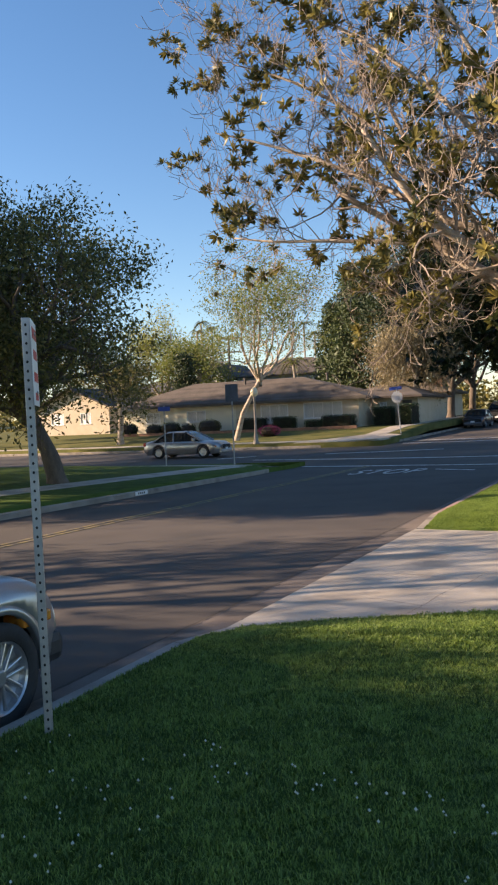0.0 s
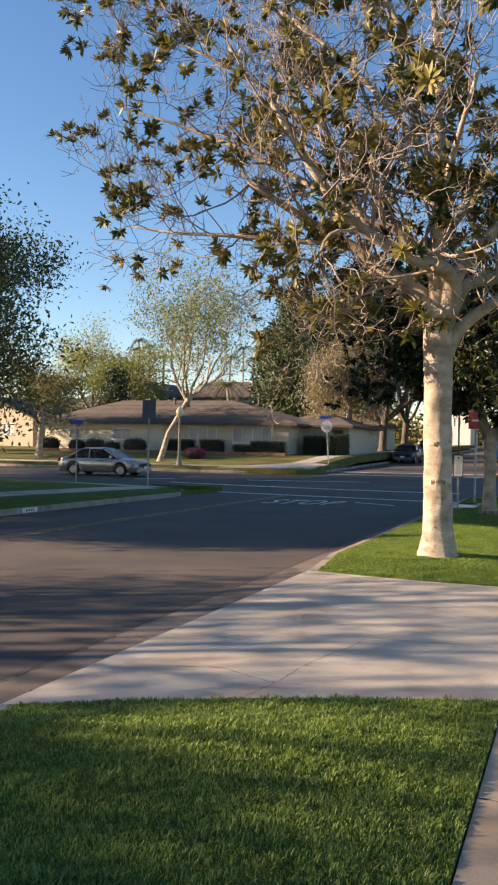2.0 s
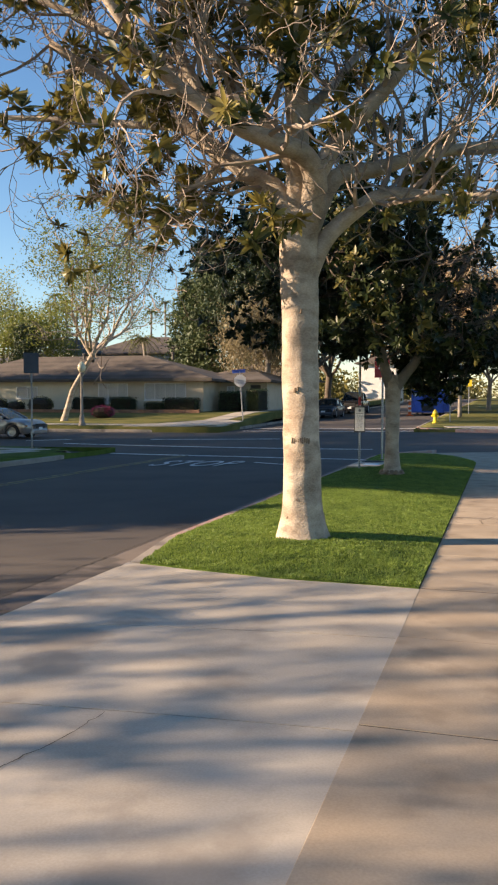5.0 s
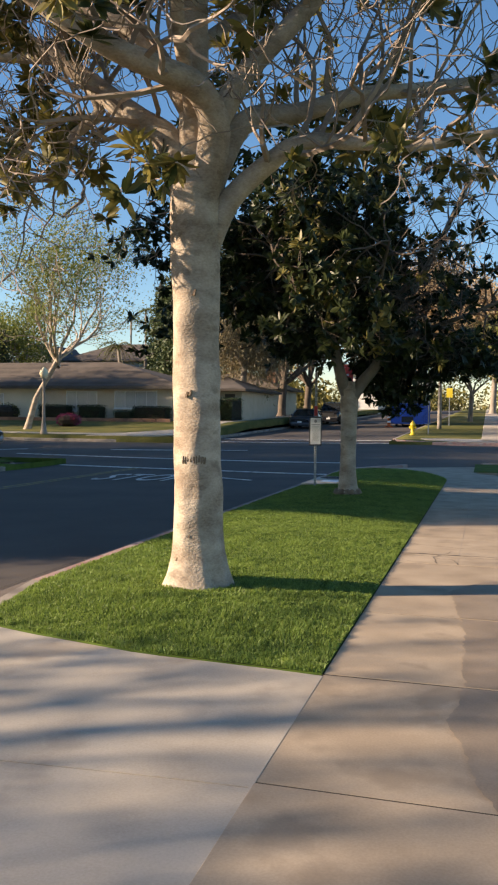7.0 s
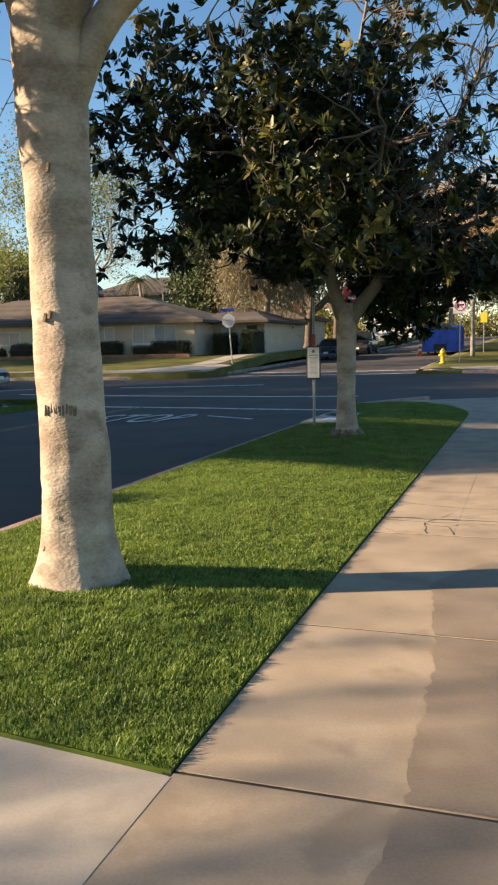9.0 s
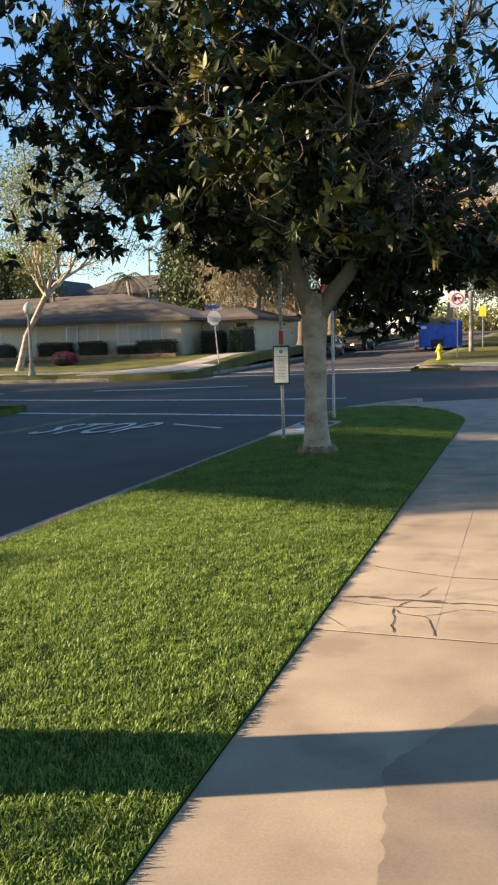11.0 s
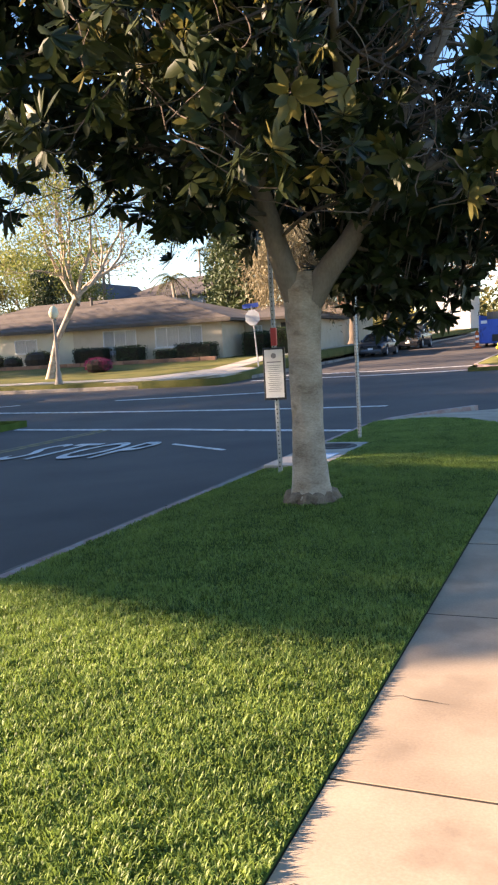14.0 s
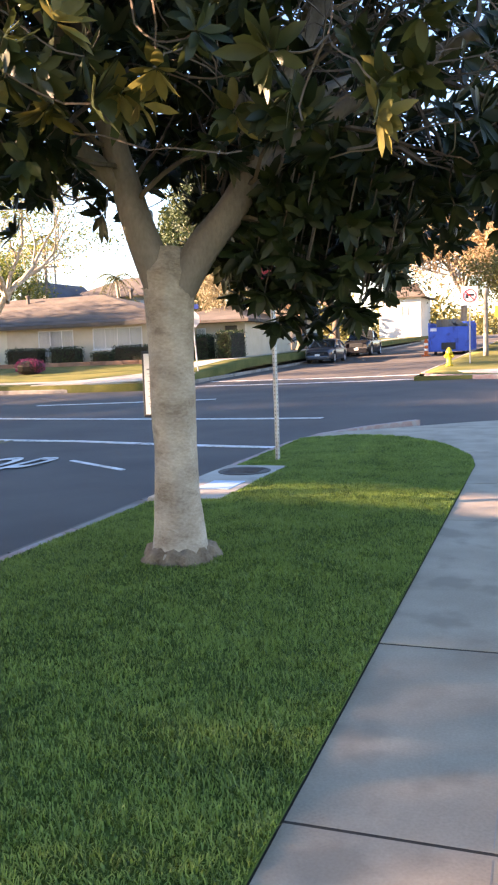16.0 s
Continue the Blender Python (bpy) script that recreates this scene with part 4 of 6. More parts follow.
# the bare-topped magnolia beside the driveway
rnd = random.Random(11)
tree = thing("magnolia_tree", "sparse magnolia with a pale smooth trunk on the verge", "tree", (0, 0, 0))
tree.matrix_basis = pose(0, -0.25, 0, 0, 1.4, 0)
trunk = Geo()
gnarled_trunk(trunk, [(-1.42, 2.15, 0.0), (-1.46, 2.14, 1.1), (-1.5, 2.13, 2.0), (-1.53, 2.12, 2.7), (-1.54, 2.12, 3.3), (-1.54, 2.12, 3.6)], [0.215, 0.195, 0.185, 0.2, 0.21, 0.03], 40, 0.15, 3.0)
part("trunk", trunk, PALE_BARK, tree, "pale beige smooth bark", True)
BOUGHS = [
    ([(-1.55, 2.12, 3.0), (-1.63, 2.09, 3.3), (-1.81, 2.15, 3.71), (-2.1, 2.17, 3.91), (-2.54, 2.26, 4.24), (-2.9, 2.27, 4.5), (-3.6, 2.2, 4.9), (-4.4, 1.9, 5.4)], 0.15, 0.045),
    ([(-1.5, 2.12, 3.1), (-1.36, 2.0, 3.7), (-1.41, 1.74, 3.95), (-1.66, 1.46, 4.03), (-2.01, 1.16, 4.15), (-2.55, 0.8, 4.5), (-3.0, 0.5, 5.1), (-3.5, 0.3, 5.9)], 0.14, 0.035),
    ([(-1.54, 2.12, 3.1), (-1.58, 2.12, 4.0), (-1.6, 2.1, 4.9), (-1.64, 2.08, 5.9), (-1.7, 2.1, 7.0), (-1.9, 2.2, 8.4)], 0.15, 0.035),
    ([(-1.46, 2.15, 2.75), (-1.28, 2.2, 3.2), (-0.95, 2.2, 3.5), (-0.65, 2.16, 3.64), (-0.17, 2.18, 3.61), (0.39, 2.23, 3.6), (1.3, 2.4, 3.8)], 0.105, 0.03),
    ([(-1.46, 2.15, 3.2), (-1.23, 2.31, 3.86), (-0.81, 2.53, 4.0), (-0.3, 2.77, 4.21), (0.22, 3.01, 4.31), (0.86, 3.3, 4.5), (1.8, 3.6, 4.9)], 0.11, 0.03),
    ([(-2.75, 2.27, 4.4), (-2.59, 2.45, 4.11), (-2.9, 2.46, 3.85), (-2.96, 2.45, 3.52), (-3.3, 2.36, 3.57), (-3.9, 2.2, 3.75)], 0.06, 0.018),
    ([(-1.5, 2.13, 3.6), (-1.2, 2.2, 4.2), (-0.75, 2.35, 4.75), (-0.3, 2.5, 5.4), (0.1, 2.6, 6.0), (0.5, 2.7, 7.0)], 0.11, 0.03),
    ([(-1.6, 2.1, 3.9), (-2.0, 1.9, 4.5), (-2.6, 1.8, 4.75), (-2.9, 1.7, 5.4), (-3.3, 1.6, 6.3), (-3.7, 1.4, 7.3)], 0.09, 0.025),
    ([(-1.62, 2.1, 4.9), (-2.1, 2.5, 5.6), (-2.7, 2.8, 6.4), (-3.2, 3.0, 7.6)], 0.07, 0.02),
    ([(-1.6, 2.1, 4.4), (-1.4, 2.8, 5.0), (-1.2, 3.6, 5.7), (-0.9, 4.3, 6.3)], 0.07, 0.02),
    ([(-2.9, 2.27, 4.5), (-3.9, 2.2, 4.6), (-4.9, 2.2, 4.72), (-5.8, 2.2, 4.8), (-6.6, 2.2, 4.95)], 0.05, 0.012),
    ([(-2.6, 1.8, 4.75), (-3.6, 1.9, 5.4), (-4.7, 2.0, 6.0), (-5.8, 2.1, 6.5), (-6.9, 2.1, 6.9)], 0.06, 0.012),
    ([(-2.0, 1.9, 4.5), (-3.0, 2.1, 5.7), (-4.2, 2.2, 6.8), (-5.4, 2.2, 7.6), (-6.5, 2.2, 8.1)], 0.06, 0.012),
    ([(-1.66, 2.1, 5.5), (-2.7, 2.2, 6.8), (-3.9, 2.2, 7.9), (-5.0, 2.2, 8.7), (-5.9, 2.2, 9.3)], 0.055, 0.012),
    ([(-1.68, 2.1, 6.4), (-2.3, 2.0, 7.6), (-3.0, 2.0, 8.8), (-3.8, 2.0, 9.8)], 0.05, 0.012),
    ([(-1.56, 2.1, 3.8), (-1.5, 1.4, 4.6), (-1.2, 0.7, 5.3), (-0.9, 0.2, 6.0)], 0.07, 0.02),
]
twigs, tips = Geo(), []
for pts, r0, r1 in BOUGHS:
    wood = Geo()
    line = along(wood, pts, r0, r1, 12, rnd.random() * 9)
    part("limb", wood, PALE_BARK, tree, "", True)
    n = len(line)
    for i in range(n // 3, n):
        d = (line[min(i + 1, n - 1)] - line[i - 1]).normalized()
        for _ in range(1 if i < n - 2 else 2):
            off = Vector((rnd.gauss(0, 1), rnd.gauss(0, 1), rnd.gauss(0.25, 0.8)))
            off = (off - d * off.dot(d)).normalized()
            rr = (r0 + (r1 - r0) * i / n) * 0.45
            limb(twigs, line[i], d * rnd.uniform(0.2, 0.9) + off, rnd.uniform(0.7, 1.3), min(rr, 0.03), 3, tips, rnd, 0.5, 0.14, 3, 0.64, 0.5, 4)
tagged(part("branch_work", twigs, TWIG, tree, "bare grey twiggy branches"), kind="stuff")
rnd.shuffle(tips)
tips = [t for t in tips if t[0].z > 2.9]
leafed = [t for t in tips if noise.noise(t[0] * 0.9) > -0.15 or rnd.random() < 0.3]
leafed = [t for t in leafed if noise.noise(t[0] * 1.6 + Vector((7, 0, 0))) > 0.17]
magnolia_meshes = [cluster_mesh("leaf_rosette", m, s) for m, s in ((MAGNOLIA, 1), (MAGNOLIA, 2), (MAGNOLIA, 3), (MAGNOLIA_DARK, 4), (MAGNOLIA, 6), (MAGNOLIA, 7), (SUNLIT_LEAF, 5))]
leafed.sort(key=lambda t: (t[0] - Vector((-0.5, 0.0, 4.0))).length)
hang_clusters(tree, leafed, magnolia_meshes, rnd, 240)
rest = leafed[240:]
v, f = leaf_mesh([t[0] for t in rest], [t[1] for t in rest], 21, 0.155, 0.046, 21)
tagged(part("crown", fast_mesh("crown", v, f, MAGNOLIA), None, tree, "sparse rosettes of leathery olive leaves"), kind="stuff")

carving = Geo()
for k in range(9):
    a = radians(255 + k * 6.5)
    for q in range(2):
        b, z0 = a + rnd.uniform(-0.03, 0.03), 1.06 + rnd.uniform(-0.015, 0.015)
        carving.tube([(-1.46 + math.cos(b) * 0.199, 2.14 + math.sin(b) * 0.199, z0), (-1.46 + math.cos(b + 0.04 * (q - 0.5)) * 0.199, 2.14 + math.sin(b + 0.04 * (q - 0.5)) * 0.199, z0 + 0.055)], [0.006, 0.005], 4)
for a, z0, h in ((4.6, 1.58, 0.05), (4.75, 1.6, 0.045), (4.4, 0.25, 0.03), (4.9, 0.45, 0.03), (4.2, 2.15, 0.03), (4.8, 2.4, 0.05), (4.95, 0.2, 0.04)):
    carving.tube([(-1.48 + math.cos(a) * 0.2, 2.14 + math.sin(a) * 0.2, z0), (-1.48 + math.cos(a + 0.05) * 0.2, 2.14 + math.sin(a + 0.05) * 0.2, z0 + h)], [0.014, 0.01], 5)
tagged(part("bark_scars", carving, ROOT_BARK, tree, "dark carved marks and scars"), kind="stuff")

# the dense magnolia nearer the corner
rnd = random.Random(23)
tree = thing("magnolia_tree", "dense dark magnolia with a short forked pale trunk", "tree", (0, 0, 0))
tree.matrix_basis = pose(-0.04, -0.02, 0, 0, 1.4, 0)
trunk = Geo()
gnarled_trunk(trunk, [(-1.47, 10.3, 0.0), (-1.49, 10.29, 0.7), (-1.5, 10.28, 1.4), (-1.51, 10.28, 1.9), (-1.51, 10.29, 2.06)], [0.16, 0.145, 0.14, 0.155, 0.08], 36, 0.07, 8.0)
part("trunk", trunk, PALE_BARK, tree, "pale smooth trunk", True)
g = Geo()
for i in range(6):
    z, rr = 0.0 + 0.032 * i, (0.275, 0.262, 0.245, 0.225, 0.205, 0.13)[i]
    for k in range(40):
        a = 2 * math.pi * k / 40
        w = rr * (1 + 0.3 * noise.noise(Vector((math.cos(a) * 4, math.sin(a) * 4, z * 9))) + 0.16 * noise.noise(Vector((math.cos(a) * 9, math.sin(a) * 11, z * 22))))
        g.v.append((-1.47 + w * math.cos(a), 10.3 + w * math.sin(a), z + 0.02 * noise.noise(Vector((a * 3, 0, 4)))))
for i in range(5):
    for k in range(40):
        a, b = i * 40 + k, i * 40 + (k + 1) % 40
        g.f.append((a, b, b + 40, a + 40))
part("root_collar", g, ROOT_BARK, tree, "rough brown root collar", True)
DENSE_BOUGHS = [
    ([(-1.53, 10.27, 1.75), (-1.68, 10.22, 2.2), (-1.8, 10.17, 2.65), (-2.0, 10.1, 3.4), (-2.3, 9.9, 4.3), (-2.5, 9.8, 5.4)], 0.12, 0.035),
    ([(-1.48, 10.29, 1.75), (-1.3, 10.35, 2.05), (-1.1, 10.42, 2.32), (-0.92, 10.48, 2.7), (-0.7, 10.58, 3.3), (-0.3, 10.72, 4.1), (0.05, 10.85, 4.9), (0.4, 11.0, 5.8)], 0.12, 0.035),
    ([(-1.05, 10.44, 2.4), (-0.6, 10.6, 2.8), (-0.2, 10.75, 3.05), (0.5, 10.6, 3.3), (1.2, 10.4, 3.6)], 0.075, 0.025),
    ([(-1.72, 10.2, 2.4), (-2.3, 9.9, 2.9), (-3.0, 9.6, 3.4), (-3.8, 9.4, 4.0), (-4.3, 9.2, 4.6)], 0.07, 0.02),
    ([(-1.0, 10.45, 2.6), (-1.0, 9.9, 3.3), (-0.9, 9.3, 3.8), (-0.7, 8.6, 4.2)], 0.06, 0.02),
    ([(-1.9, 10.15, 3.0), (-2.1, 9.6, 3.5), (-2.4, 8.9, 3.9), (-2.6, 8.3, 4.2)], 0.06, 0.02),
    ([(-1.9, 10.15, 2.9), (-1.8, 10.9, 3.6), (-1.7, 11.7, 4.2), (-1.6, 12.4, 4.6)], 0.06, 0.02),
    ([(-0.9, 10.5, 2.8), (-0.6, 11.2, 3.2), (-0.4, 11.9, 3.4), (-0.3, 12.5, 3.3)], 0.06, 0.02),
    ([(-2.0, 10.1, 3.4), (-1.7, 10.2, 4.4), (-1.5, 10.4, 5.4), (-1.3, 10.3, 6.4)], 0.06, 0.02),
    ([(-1.1, 10.44, 2.35), (-0.9, 10.75, 2.3), (-0.7, 11.0, 2.1), (-0.62, 11.1, 1.75)], 0.03, 0.01),
]
twigs, tips = Geo(), []
for pts, r0, r1 in DENSE_BOUGHS:
    wood = Geo()
    line = along(wood, pts, r0, r1, 12, rnd.random() * 9)
    # limbs coloured darker than the trunk to stand for crown shade
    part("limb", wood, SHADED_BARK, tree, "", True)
    n = len(line)
    for i in range(n // 4, n):
        d = (line[min(i + 1, n - 1)] - line[i - 1]).normalized()
        for _ in range(2):
            off = Vector((rnd.gauss(0, 1), rnd.gauss(0, 1), rnd.gauss(0.0, 0.7)))
            off = (off - d * off.dot(d)).normalized()
            limb(twigs, line[i], d * 0.5 + off, rnd.uniform(0.55, 1.1), 0.02, 2, tips, rnd, 0.5, 0.02, 3, 0.66, 0.5, 4, None, 2.3)
tagged(part("branch_work", twigs, DARK_BARK, tree, "dark thin branches"), kind="stuff")
crown2 = []
for p, d in tips:
    if p.z < 1.3 or (p.z < 2.5 and not (p.x > -1.25 and p.y > 10.4) and p.z < 2.35 + 0.25 * noise.noise(p)):
        continue
    if p.x > -0.7 and p.z > 2.95 and rnd.random() > 0.24:
        continue
    crown2.append((p, d))
    for _ in range(1 if p.x < -0.9 or p.z < 2.8 else 0):
        crown2.append((p + Vector((rnd.gauss(0, 0.16), rnd.gauss(0, 0.16), rnd.gauss(0, 0.13))), (d + Vector((rnd.gauss(0, 0.6), rnd.gauss(0, 0.6), rnd.gauss(0, 0.5)))).normalized()))
skirt = Geo()
for _ in range(150):
    q = Vector((rnd.gauss(0, 1), rnd.gauss(0, 1), rnd.gauss(0, 1)))
    q = q.normalized() * rnd.random() ** 0.4
    p = Vector((-0.72 + 0.62 * q.x, 10.85 + 0.5 * q.y, 2.15 + 0.72 * q.z))
    d = Vector((q.x, q.y - 0.3, q.z - 0.5)).normalized()
    crown2.append((p, d))
    skirt.tube([tuple(p + Vector((0.05, 0.05, 0.28))), tuple(p)], [0.007, 0.004], 4, False)
for _ in range(70):
    q = Vector((rnd.gauss(0, 1), rnd.gauss(0, 1), rnd.gauss(0, 1)))
    q = q.normalized() * rnd.random() ** 0.4
    p = Vector((-1.05 + 0.6 * q.x, 11.0 + 0.35 * q.y, 2.25 + 0.5 * q.z))
    crown2.append((p, Vector((q.x, q.y - 0.3, q.z - 0.5)).normalized()))
    skirt.tube([tuple(p + Vector((0.03, -0.05, 0.3))), tuple(p)], [0.007, 0.004], 4, False)
tagged(part("hanging_twig_work", skirt, DARK_BARK, tree), kind="stuff")
dark_meshes = [cluster_mesh("leaf_rosette", m, s, 14, 0.165, 0.055) for m, s in ((MAGNOLIA_DARK, 31), (MAGNOLIA_DARK, 32), (MAGNOLIA_DARK, 33), (MAGNOLIA, 34), (MAGNOLIA_DARK, 35), (MAGNOLIA_DARK, 36), (MAGNOLIA, 37), (MAGNOLIA_DARK, 38))]
# a few rosettes in the paler colour that imitates sun on leaves
dark_meshes = dark_meshes * 3 + [cluster_mesh("leaf_rosette", SUNLIT_LEAF, 39, 12, 0.15, 0.05)]
crown2.sort(key=lambda t: (t[0] - Vector((-0.4, 7.0, 3.0))).length)
hang_clusters(tree, crown2, dark_meshes, rnd, 260)
rest = crown2[260:]
v, f = leaf_mesh([t[0] for t in rest], [t[1] for t in rest], 15, 0.17, 0.058, 22)
tagged(part("crown", fast_mesh("crown", v, f, MAGNOLIA_DARK), None, tree, "dense dark glossy leaves"), kind="stuff")


def sunlit(x, y):
    """Ground chosen to stay sunlit; crown leaves that would shade it are cut."""
    verge_band = (x > -2.9) & (x < 1.6) & (y > 12.4) & (y < 13.4)
    mown = (x > -2.9) & (x <= 0) & (y > 4.9) & (y < 6.7 - 0.35 * x)
    walked = (x > 0) & (x < 1.6) & (y > 4.9) & (y < 6.8 + 0.5 * x)
    south_patch = (x > -1.9) & (x < -0.05) & (y > -6.35) & (y < -5.1)
    return verge_band | mown | walked | south_patch


def thinned(v, f, at):
    """Leaves of a crown, without those whose shadow would fall on sunlit() ground."""
    c = v.reshape(-1, 4, 3).mean(1) + np.asarray(at, float)
    k = c[:, 2] / SUN_DIR.z
    keep = np.repeat(~sunlit(c[:, 0] - SUN_DIR.x * k, c[:, 1] - SUN_DIR.y * k), 4)
    v = v[keep]
    return v, np.arange(len(v)).reshape(-1, 4)


def broad_tree(name, label, at, height, reach, trunk_r, fork, bark, leaf, seed, per=40, size=0.14, clump=0.45, lean=(0, 0), kids=4, limbs=6, hang=0.0, rise=0.12, levels=3, flat=0.75, slim=0.45, low=0.0):
    """A street tree: leaning trunk, forking limbs, a crown of many small leaves."""
    r = random.Random(seed)
    tr = thing(name, label, "tree", at)
    t = Geo()
    top = Vector((lean[0], lean[1], fork))
    gnarled_trunk(t, [(0, 0, -0.1), (lean[0] * 0.3, lean[1] * 0.3, fork * 0.45), tuple(top)], [trunk_r, trunk_r * 0.85, trunk_r * 0.85], 14, trunk_r * 0.5, seed)
    part("trunk", t, bark, tr, "", True)
    w, shoots = Geo(), []
    for k in range(limbs):
        a = 2 * math.pi * (k + r.uniform(-0.3, 0.3)) / limbs
        out = r.uniform(0.35, 1.25) if k else 0.15
        d = Vector((math.cos(a) * out * reach / height * 1.6, math.sin(a) * out * reach / height * 1.6, 0.8))
        limb(w, top - Vector((0, 0, r.uniform(0, fork * 0.12))), d, (height - fork) * r.uniform(0.42, 0.55), trunk_r * r.uniform(0.42, 0.6), levels, shoots, r, 0.4, rise, kids, 0.62, 0.5, 6)
    tagged(part("limb_work", w, bark, tr, "forking limbs and twigs", True), kind="stuff")
    pts = [tuple(p) for p, _ in shoots if p.z > fork * 0.75 + low]
    v, f = thinned(*specks(pts, per, clump, size, seed, flat, hang, slim), at)
    tagged(part("crown", fast_mesh("crown", v, f, leaf), None, tr, ""), kind="stuff")
    return tr


def lz(x, y):
    return (left_lot(x, y) if x < LEFT_KERB and y < 21.4 else lot_z(x, y) if x < FAR_KERB_L and y > CROSS_Y1 else land(x, y)) - 0.02


broad_tree("shade_tree", "broad olive-green shade tree leaning over the far lawn", (-16.9, 9.6, lz(-16.9, 9.6)), 9.7, 6.6, 0.33, 2.3, DARK_BARK, OLIVE_LEAF, 3, 56, 0.15, 0.4, (-0.9, -0.3), 5, 9, 0.2)


# ---- vehicles ----
def wheel(parent, x, y, r, width, spokes, out):
    """Tyre and rim; out: the side that shows."""
    hub = new("wheel")
    hub.parent = parent
    hub.matrix_basis = pose(x, y, r, 0, 90 * out, 0)
    g = Geo()
    g.lathe([(r * 0.66, -width / 2), (r * 0.93, -width / 2), (r, -width * 0.36), (r, width * 0.36), (r * 0.95, width * 0.48), (r * 0.70, width / 2), (r * 0.67, width * 0.42), (r * 0.66, -width / 2 + 0.01)], 36)
    part("tyre", g, TYRE, hub, "", True)
    g = Geo()
    g.lathe([(r * 0.67, width * 0.2), (r * 0.69, width * 0.42), (r * 0.66, width * 0.47), (r * 0.63, width * 0.42), (r * 0.61, width * 0.1)], 36)
    g.lathe([(r * 0.16, width * 0.1), (r * 0.16, width * 0.36), (r * 0.12, width * 0.4), (0.001, width * 0.4)], 18)
    for k in range(spokes):
        for s in (-1, 1):
            a = 2 * math.pi * k / spokes
            o = len(g.v)
            g.soft_box(r * 0.1, -r * 0.03, width * 0.27, r * 0.66, r * 0.03, width * 0.38, 0.006)
            g.turned(Matrix.Rotation(a + s * 0.09, 4, "Z") @ Matrix.Translation((0, s * r * 0.05, 0)), o)
    part("rim", g, ALLOY, hub, "machined alloy rim")
    g = Geo()
    g.lathe([(r * 0.6, width * 0.02), (r * 0.6, width * 0.06), (0.001, width * 0.06)], 24)
    part("brake_disc", g, PLASTIC, hub)


def car(name, label, at, turn, body_paint, length, width, hood, belt, roof, roof_span, shield, wheels, wr, bed=None, cladding=False, group=""):
    """A car that faces +y. roof_span: y of rear and front of the roof; shield: y of the rear and front foot of the glass."""
    c = thing(name, label, "car", at, turn, group)
    hw, y0, y1 = width / 2, -length / 2, length / 2
    clear = 0.22 if not cladding else 0.27

    def shoulder(y):
        if y > shield[1]:
            t = (y - shield[1]) / (y1 - shield[1])
            return hood - (hood - 0.62 * hood) * max(0, t - 0.55) ** 2 * 2.6 - 0.05 * t
        if y < shield[0]:
            t = (shield[0] - y) / (shield[0] - y0 + 1e-6)
            return (bed or belt + 0.04) - 0.1 * t * t
        return belt

    def plan(y):
        t = abs(y) / y1
        return hw * (1 - 0.05 * t ** 2 - 0.16 * max(0, t - 0.86) / 0.14 * t)

    ys = sorted(set([round(y0 + i * length / 60, 4) for i in range(61)]))
    g = Geo()
    for y in ys:
        zs, w = shoulder(y), plan(y)
        zb = clear + 0.14 * max(0.0, abs(y) / y1 - 0.9) / 0.1
        for wy in wheels:
            d = abs(y - wy)
            if d < wr * 1.17:
                zb = max(zb, wr + math.sqrt((wr * 1.17) ** 2 - d * d))
        zb = min(zb, zs - 0.12)
        zm = max(zb + 0.02, 0.55 * zs + 0.1)
        ring = [(w * 0.93, zb), (w * 0.985, zb + 0.03), (w, zm), (w * 0.985, max(zm + 0.01, zs - 0.12)), (w * 0.93, zs - 0.03), (w * 0.8, zs), (w * 0.4, zs + 0.025)]
        g.v += [(x, y, z) for x, z in ring] + [(-x, y, z) for x, z in reversed(ring)]
    k = 14
    for i in range(len(ys) - 1):
        for j in range(k - 1):
            a = i * k + j
            g.f.append((a, a + 1, a + k + 1, a + k))
    g.f += [tuple(range(k)), tuple((len(ys) - 1) * k + j for j in range(k - 1, -1, -1))]
    part("body", g, body_paint, c, "", True)
    g = Geo()
    g.box(-hw * 0.8, y0 + 0.15, clear - 0.02, hw * 0.8, y1 - 0.15, clear + 0.25)
    part("underbody", g, PLASTIC, c)
    # cabin glass and roof
    foot = [(shield[0], belt), (roof_span[0], roof), (roof_span[1], roof), (shield[1], min(belt + 0.03, hood + 0.04))]
    g, top = Geo(), Geo()
    n = 18
    for i in range(n + 1):
        y = shield[0] + (shield[1] - shield[0]) * i / n
        z = float(np.interp(y, [p[0] for p in foot], [p[1] for p in foot]))
        mid = (roof_span[0] + roof_span[1]) / 2
        z += (0.05 * (1 - ((y - mid) / (roof_span[1] - roof_span[0])) ** 2 * 2)) if roof_span[0] < y < roof_span[1] else 0
        f = (z - belt) / (roof - belt + 0.05)
        wt = hw * (0.93 - 0.2 * max(0, f))
        g.v += [(hw * 0.93, y, belt - 0.06), (wt, y, z - 0.03), (wt * 0.7, y, z), (-wt * 0.7, y, z), (-wt, y, z - 0.03), (-hw * 0.93, y, belt - 0.06)]
        if roof_span[0] - 0.06 < y < roof_span[1] + 0.06:
            top.v += [(wt + 0.012, y, z - 0.07), (wt + 0.008, y, z - 0.02), (wt * 0.7, y, z + 0.015), (-wt * 0.7, y, z + 0.015), (-wt - 0.008, y, z - 0.02), (-wt - 0.012, y, z - 0.07)]
    for i in range(n):
        for j in range(5):
            a = i * 6 + j
            g.f.append((a, a + 1, a + 7, a + 6))
    for i in range(len(top.v) // 6 - 1):
        for j in range(5):
            a = i * 6 + j
            top.f.append((a, a + 1, a + 7, a + 6))
    part("cabin_glass", g, GLASS, c, "dark tinted glass", False)
    part("roof", top, body_paint, c, "", True)
